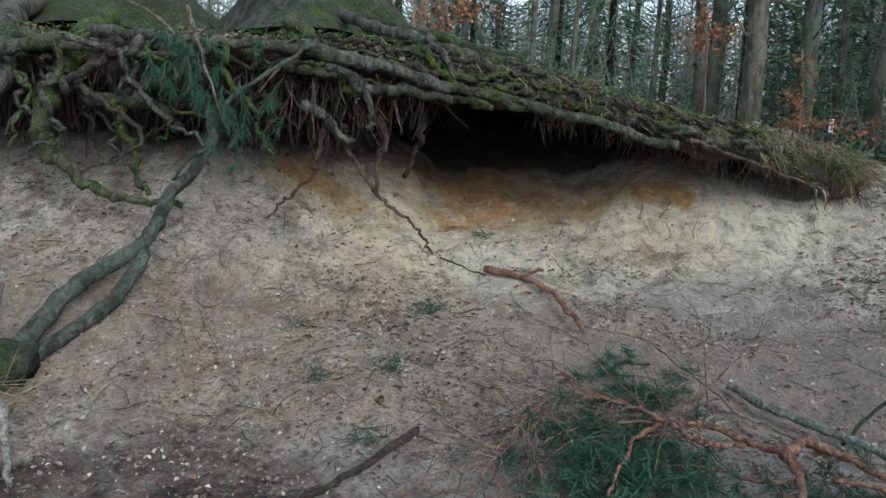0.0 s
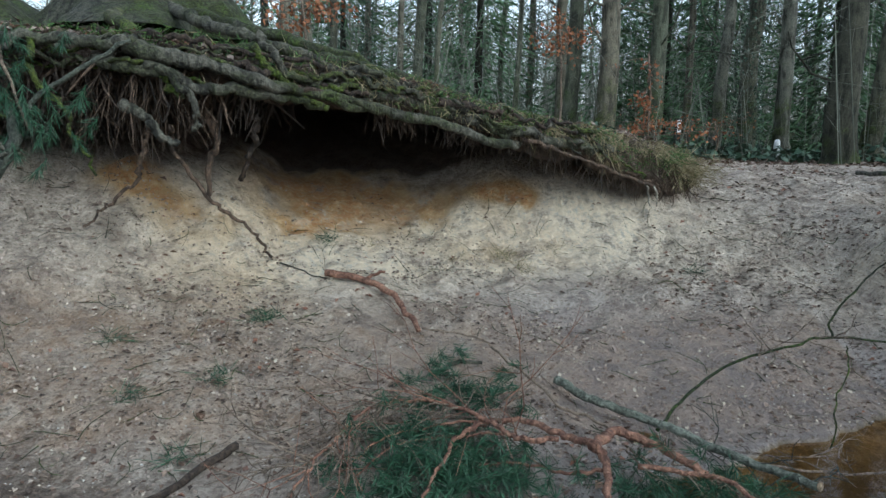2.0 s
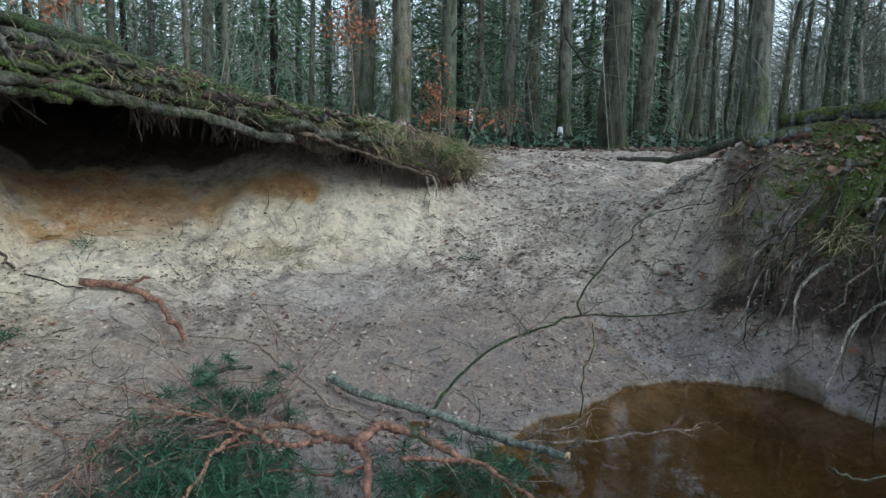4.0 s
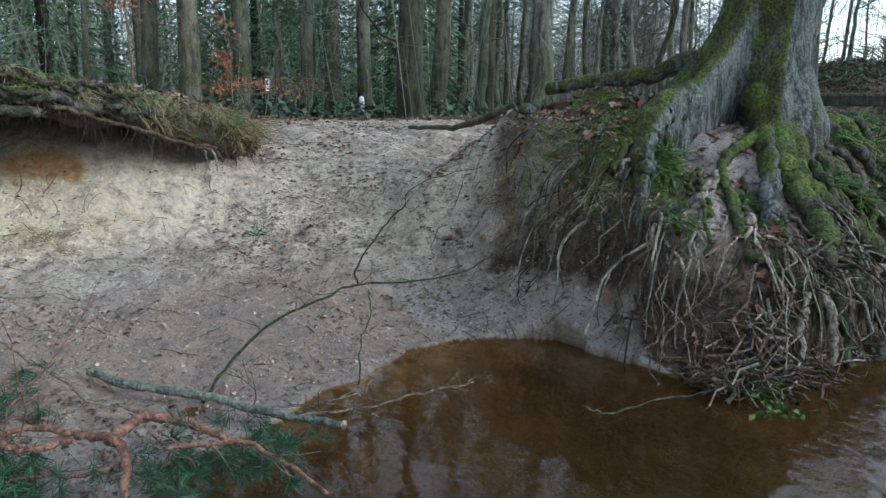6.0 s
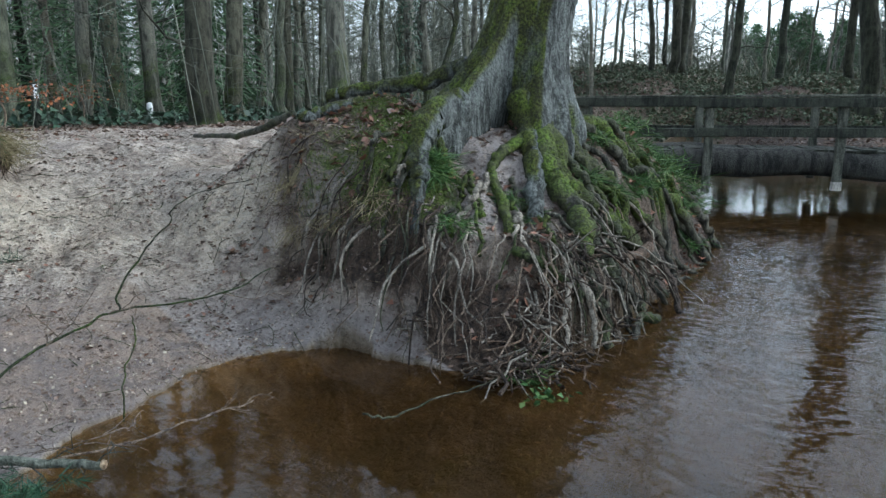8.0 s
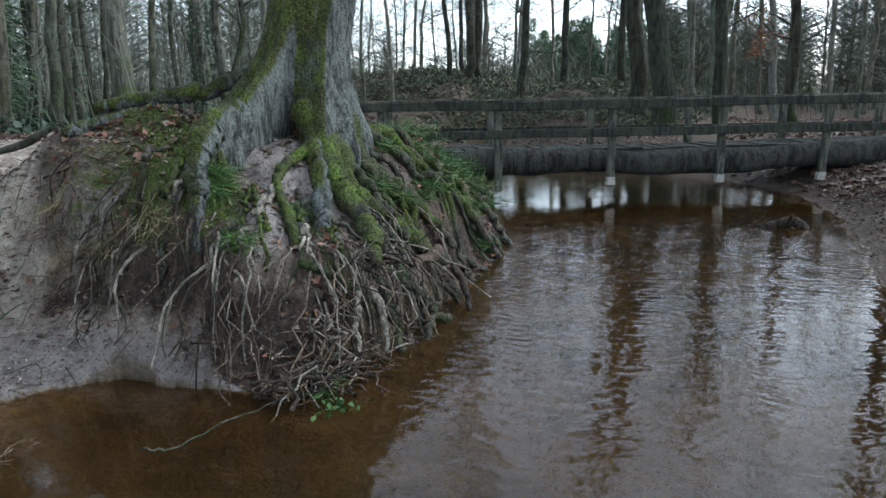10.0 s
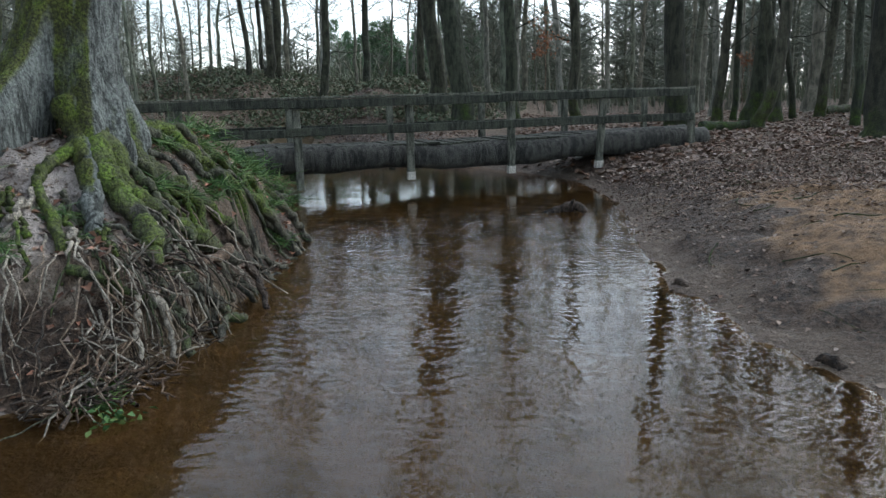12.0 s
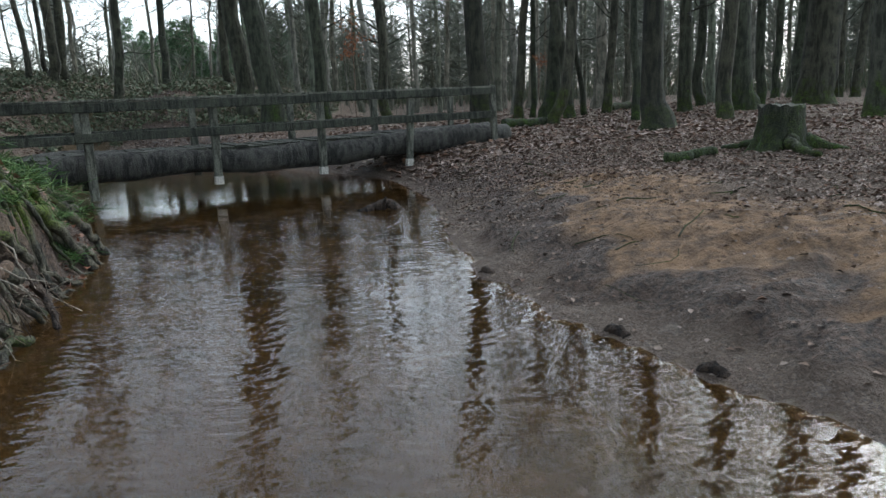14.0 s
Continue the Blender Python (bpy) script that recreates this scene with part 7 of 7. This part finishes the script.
k = np.random.default_rng(230)
for i in range(16):
    x = 5.5 + 3.1 * (i + k.random()) / 16
    y = float(np.interp(x, [5.5, 6.6, 7.6, 8.6], [1.62, 1.66, 1.75, 1.97])) + k.uniform(0.12, 0.6)
    tuft(x, y, grounded(x, y) + 0.05, 170, k.uniform(0.1, 0.2), GRASS, 231 + i, "grass_tuft", "small green grass tuft between the oak's roots", 0.05, 0.5, 0.006)
for i, (x, y) in enumerate([(4.2, 2.6), (4.17, 2.78), (4.14, 2.95), (4.12, 3.1), (4.1, 3.25), (4.1, 3.42), (4.14, 3.56), (4.24, 3.68)]):
    tuft(x + 0.06, y, grounded(x + 0.06, y) + 0.03, 150, 0.2, DRY_GRASS if i % 2 else ROOT_TAN, 250 + i, "hanging_grass", "dry grass and rootlets hanging over the edge of the mound", 0.07, 0.95, 0.004)


def mound_growth(name, count, length, width, material, label, seed, dense, lie=0.2, category="moss"):
    """Short growth that clings to the mound and hangs down its slopes."""
    k = np.random.default_rng(seed)
    b, d = np.radians(k.uniform(90, 275, count)), np.sqrt(k.uniform(0.3 ** 2, 1.75 ** 2, count))
    x, y = OAK[0] + d * np.cos(b), OAK[1] + d * np.sin(b)
    z = ground_z(x, y)
    keep = (k.random(count) < dense(x, y, z)) & (z > 0.15)
    x, y, z, b = x[keep], y[keep], z[keep], b[keep]
    v = k.normal(size=(len(x), 3)) * (0.6, 0.6, 0.35) + np.stack([lie * np.cos(b), lie * np.sin(b), 0.7 - 1.2 * lie + 0 * x], -1)
    v /= np.linalg.norm(v, axis=1)[:, None]
    foot = np.stack([x, y, z - 0.002], -1)
    tip = foot + v * k.uniform(*length, len(x))[:, None]
    tip[:, 2] = np.maximum(tip[:, 2], ground_z(tip[:, 0], tip[:, 1]) + 0.004)
    s = Shape()
    s.blades(foot, tip, width)
    return solid(name, s, material, label, category, kind="stuff")


mound_growth("moss_cushions", 60000, (0.008, 0.024), 0.007, MOSS, "bright green moss on the oak's mound", 211, lambda x, y, z: np.clip(np.interp(covers(x, y, z)["moss"], [0.3, 0.7], [0, 1]), 0, 1))
mound_growth("dry_grass", 5200, (0.04, 0.13), 0.0035, DRY_GRASS, "thin dry grass and stems hanging down the mound", 212, lambda x, y, z: ease(wave(x, y, 0.3, 213), -0.1, 0.4) * ease(y - 0.3 * (x - 4.4), 2.5, 2.8) * (1 - ease(y, 3.8, 4.1)), 0.55, "grass")
mound_growth("rootlets", 500, (0.05, 0.16), 0.005, ROOT, "grey rootlets and twigs over the mound", 214, lambda x, y, z: ease(wave(x, y, 0.35, 215), -0.2, 0.3), 0.6, "roots")

# ---- the pine sprig that hangs from the overhang ----
sprig = thing("hanging_pine_sprig", "green pine sprig hanging from the roots of the overhang", "branch", at=(-1.3, 4.2, 1.7))
stick(sprig, [(-1.5, 4.4, 2.05), (-1.4, 4.25, 1.85), (-1.3, 4.15, 1.6), (-1.2, 4.1, 1.35)], 0.012, 0.005, TWIG, 71)
stick(sprig, [(-1.9, 4.5, 2.1), (-1.6, 4.25, 1.95), (-1.45, 4.2, 1.75), (-1.4, 4.15, 1.55)], 0.01, 0.004, TWIG, 72)
hang = []
for _ in range(46):
    f = k.random()
    hang.append((np.array([-1.55 + 0.4 * f, 4.24 - 0.1 * f, 1.82 - 0.5 * f]) + k.normal(size=3) * (0.15, 0.06, 0.10), np.array([0.3 * k.normal(), -0.2, -0.7])))
needles(sprig, hang, 42, 0.11, 73, droop=0.5)


# ---- litter ----
def scatter(name, material, label, count, box, size, seed, dense, top=ground_z, lift=0.012, flat=1.6, category="leaves"):
    k = np.random.default_rng(seed)
    x, y = k.uniform(box[0], box[1], count), k.uniform(box[2], box[3], count)
    keep = k.random(count) < dense(x, y)
    x, y = x[keep], y[keep]
    s = Shape()
    s.leaves(np.stack([x, y, top(x, y) + lift * k.random(len(x))], -1), k.uniform(*size, len(x)), flat, 0.3)
    return solid(name, s, material, label, category, kind="stuff")


def south_land(x, y):
    return (away(x, y, SOUTH_SHORE) < away(x, y, NORTH_SHORE)) & ~inside(x, y)


def south_dense(x, y):
    d = away(x, y, SOUTH_SHORE)
    return south_land(x, y) * (0.02 + 0.98 * ease(d + 0.5 * wave(x, y, 1.2, 3) + 1.8 * ease(x, 7.5, 10), 1.9, 3.0)) * np.clip(1.3 - np.hypot(x - 1, y) / 40, 0, 1)


scatter("leaf_litter", LEAF, "brown fallen leaves covering the forest floor", 76000, (4, 16, -11, -1.5), (0.026, 0.058), 401, south_dense)
scatter("leaf_litter", LEAF, "brown fallen leaves on the far forest floor", 24000, (12, 34, -18, 0), (0.08, 0.16), 402, south_dense)
scatter("leaf_litter", LEAF, "brown fallen leaves on the woodland ground", 14000, (-4, 22, 8.5, 24), (0.06, 0.13), 403, lambda x, y: 0.15 + 0.85 * ease(y + wave(x, y, 2, 4), 11, 14))
scatter("leaf_litter", LEAF, "brown fallen leaves on the overhanging sod", 11000, (-4.4, 3.5, 4.6, 8), (0.035, 0.07), 404, lambda x, y: (y > np.interp(x, LIP_X, LIP_Y)) * (y < np.interp(x, LIP_X, LIP_Y) + np.interp(x, DEEP_X, DEEP)) * 0.9, sod_top, 0.035, 0.7)
scatter("leaf_litter", LEAF, "brown leaves caught between the oak's roots", 4200, (3.9, 9, 1.6, 4.4), (0.03, 0.075), 405, lambda x, y: dry_land(x, y) * 0.8)
scatter("leaf_litter", RUSSET, "russet leaves among the oak's roots", 1500, (4.0, 8.9, 1.65, 3.9), (0.035, 0.08), 415, lambda x, y: dry_land(x, y) * np.clip(0.3 + 0.7 * wave(x, y, 0.6, 416) + 0.5 * ease(x, 6, 6.6), 0, 1), lift=0.05, flat=0.8)
scatter("leaf_litter", RUSSET, "russet leaves on the overhanging sod", 2600, (-3.8, 3.5, 4.7, 7), (0.03, 0.065), 417, lambda x, y: (y > np.interp(x, LIP_X, LIP_Y)) * np.clip(0.2 + wave(x, y, 0.6, 418), 0, 1), sod_top, 0.05, 0.7)
scatter("leaf_bits", RUSSET, "small russet leaves on the sand", 900, (-2.6, 3.0, 2.4, 5.6), (0.015, 0.045), 419, lambda x, y: dry_land(x, y) * np.clip(0.15 + 0.8 * wave(x, y, 0.7, 420) + 0.5 * np.exp(-((away(x, y, [(-1.0, 4.7), (-0.67, 4.28), (0.0, 3.6)]) / 0.2) ** 2)), 0, 1), lift=0.012, flat=1.4)
scatter("leaf_bits", RUSSET, "trodden russet leaves on the sandy path", 3400, (2.3, 7.5, 3.2, 11.0), (0.02, 0.05), 423, lambda x, y: dry_land(x, y) * np.clip(0.25 + 0.9 * wave(x, y, 0.6, 424), 0, 1) * (0.35 + 0.65 * np.exp(-(((x - 3.9 - 0.25 * (y - 4.5)) / 1.2) ** 2))), lift=0.01, flat=1.4)
scatter("sand_crumbs", CRUMB, "loose crumbs and clods of sand on the bank", 30000, (-3.0, 5.3, 2.3, 6.1), (0.008, 0.028), 421, lambda x, y: dry_land(x, y) * np.clip(0.4 + 0.8 * wave(x, y, 0.45, 422, 4), 0, 1) * (1 - 0.7 * ease(y, 5.2, 5.5)), lift=0.006, flat=0.45, category="crumbs")
scatter("leaf_litter", LEAF, "brown leaves beyond the bridge", 24000, (8.5, 34, 1, 14), (0.06, 0.12), 406, lambda x, y: dry_land(x, y) * 0.9)
scatter("leaf_bits", SCRAP, "dark scraps of leaf and bark on the sand", 38000, (-3.4, 5.2, 2.0, 6.0), (0.005, 0.034), 407,
        lambda x, y: dry_land(x, y) * (1 - 0.85 * ease(y, 4.7, 5.1)) * np.clip(0.3 + 0.6 * wave(x, y, 0.5, 407, 4) + 0.8 * np.exp(-((away(x, y, [(-1.0, 4.7), (-0.67, 4.28), (0.0, 3.6), (0.3, 2.9)]) / 0.2) ** 2)), 0, 1), lift=0.008, flat=2.5)
scatter("leaf_bits", SCRAP, "dark scraps of leaf on the trodden path", 12000, (2.6, 9, 3.4, 11), (0.015, 0.05), 408,
        lambda x, y: dry_land(x, y) * np.clip(0.5 + 0.8 * wave(x, y, 0.8, 408), 0, 1), lift=0.008, flat=2.5)
scatter("leaf_bits", SCRAP, "wet dark leaves at the foot of the bank", 4200, (-3.4, 1.2, 1.6, 3.5), (0.01, 0.036), 409, lambda x, y: dry_land(x, y) * np.clip(0.6 + 0.6 * wave(x, y, 0.5, 409), 0, 1), lift=0.012, flat=1.6)
scatter("leaf_bits", SCRAP, "leaves and scraps on the muddy shore", 26000, (2.5, 14, -6, -1.4), (0.02, 0.06), 410, lambda x, y: south_land(x, y) * np.clip(0.45 + 0.6 * wave(x, y, 0.7, 410), 0, 1) * (0.12 + 0.88 * ease(x, 6.5, 9.5)), lift=0.01, flat=1.8)
scatter("leaf_litter", LEAF, "single brown leaves scattered on the sand", 420, (-3.2, 5.5, 2.2, 5.4), (0.03, 0.06), 414, lambda x, y: dry_land(x, y) * np.clip(0.5 + 0.7 * wave(x, y, 0.9, 414), 0, 1), lift=0.012, flat=1.6)
scatter("grit", PEBBLE, "pale and dark grit on the sand", 24000, (-3, 5, 1.8, 5.5), (0.006, 0.018), 411, lambda x, y: dry_land(x, y) * np.clip(0.5 + 0.6 * wave(x, y, 0.6, 411), 0, 1), lift=0.004, flat=1.2, category="grit")
scatter("ivy_patch", IVY, "dark ivy creeping over the sod", 2200, (0.2, 2.6, 5.0, 6.2), (0.03, 0.06), 412, lambda x, y: (y > np.interp(x, LIP_X, LIP_Y) - 0.05) * np.clip(wave(x, y, 0.5, 412) + 0.2, 0, 1), sod_top, 0.06, 0.5, "ivy")


def fallen_twigs(name, count, box, length, radius, mat, label, seed, test, top=ground_z):
    k = np.random.default_rng(seed)
    s = Shape()
    for _ in range(count):
        x, y = k.uniform(box[0], box[1]), k.uniform(box[2], box[3])
        if not test(np.array([x]), np.array([y]))[0]:
            continue
        a, ln, bend = k.uniform(0, 2 * np.pi), k.uniform(*length), k.normal() * 0.5
        p = []
        for f in np.linspace(0, 1, 5):
            aa = a + bend * f
            p.append((x + ln * f * math.cos(aa), y + ln * f * math.sin(aa)))
        p = np.array(p)
        z = top(p[:, 0], p[:, 1]) + 0.008 + 0.01 * k.random()
        r = k.uniform(*radius)
        s.tube(np.c_[p, z], taper(5, r, r * 0.5), 5, cap=False)
    return solid(name, s, mat, label, "twigs", kind="stuff")


fallen_twigs("fallen_twigs", 700, (-3, 4.6, 2.2, 5.6), (0.03, 0.2), (0.001, 0.0028), BARK_DARK, "thin dark twigs lying on the sand", 1, lambda x, y: dry_land(x, y))
fallen_twigs("fallen_twigs", 160, (-4, 3.3, 4.7, 6.6), (0.15, 0.6), (0.002, 0.007), ROOT_PALE, "dry twigs lying on the sod", 2, lambda x, y: y > np.interp(x, LIP_X, LIP_Y), sod_top)
fallen_twigs("fallen_twigs", 160, (5, 16, -9, -2), (0.1, 0.5), (0.003, 0.008), BARK_DARK, "dark twigs on the leafy ground", 3, south_land)
fallen_twigs("fallen_twigs", 140, (2.8, 8, 3.6, 9), (0.06, 0.3), (0.0015, 0.004), BARK_DARK, "dark twigs on the path", 4, lambda x, y: dry_land(x, y))


def lone_branch(pts, r0, r1, mat, label, seed, name="fallen_stick"):
    line = curve_through(pts, 6, 0.006, seed)
    line[:, 2] = np.maximum(line[:, 2], np.maximum(ground_z(line[:, 0], line[:, 1]), -0.02) + r1 * 0.6)
    s = Shape()
    s.tube(line, taper(len(line), r0, r1), 8, 0.08)
    return solid(name, s, mat, label, "stick")


red = thing("red_branch", "short broken pine branch with red bark on the sand", "branch", at=(0.5, 4.5, 0.4))
stick(red, [(0.29, 4.64, 0.5), (0.53, 4.52, 0.47), (0.68, 4.33, 0.43), (0.74, 4.1, 0.38), (0.79, 3.87, 0.32)], 0.024, 0.014, PINE_RED, 81)
stick(red, [(0.53, 4.52, 0.47), (0.58, 4.55, 0.5), (0.66, 4.54, 0.52)], 0.012, 0.009, PINE_RED, 82)
lone_branch([(-0.08, 2.97, 0.1), (-0.19, 2.82, 0.08), (-0.29, 2.69, 0.06), (-0.42, 2.53, 0.05), (-0.55, 2.4, 0.04)], 0.018, 0.012, ROOT_BROWN, "dark wet stick lying on the mud", 83)
lone_branch([(0.0, 4.75, grounded(0.0, 4.75) + 0.01), (0.12, 4.73, grounded(0.12, 4.73) + 0.01), (0.22, 4.7, grounded(0.22, 4.7) + 0.01), (0.3, 4.66, grounded(0.3, 4.66) + 0.01)], 0.006, 0.004, ROOT, "thin brown stick on the sand", 84)
lone_branch([(0.9, 3.55, 0.2), (1.0, 3.56, 0.2), (1.08, 3.55, 0.2)], 0.012, 0.01, ROOT, "short pale stick on the sand", 85)
lone_branch([(3.15, 1.95, 0.05), (3.2, 1.9, 0.03), (3.3, 1.87, 0.0), (3.55, 1.8, 0.03), (3.74, 1.69, 0.05), (3.9, 1.62, 0.1)], 0.006, 0.003, ROOT, "thin stick floating beside the roots", 86, "floating_stick")
s = Shape()
s.leaves(np.array([3.89, 1.4, 0.02]) + np.random.default_rng(3).normal(size=(40, 3)) * (0.05, 0.05, 0.015), 0.045, 0.6)
solid("water_plant", s, GRASS, "small bright green plant at the waterline", "plant", kind="stuff")
for i, (x, y) in enumerate([(4.78, -2.08), (4.1, -2.32), (6.4, -1.62)]):
    s = Shape()
    kk = np.random.default_rng(50 + i)
    pts = np.array([(x - 0.07, y - 0.03, 0.0), (x, y, 0.035), (x + 0.07, y + 0.03, 0.0)])
    s.tube(curve_through(pts, 4), 0.035, 9, 0.3)
    solid("mud_clod", s, ROOT_BROWN, "dark clod of mud at the water's edge", "clod")
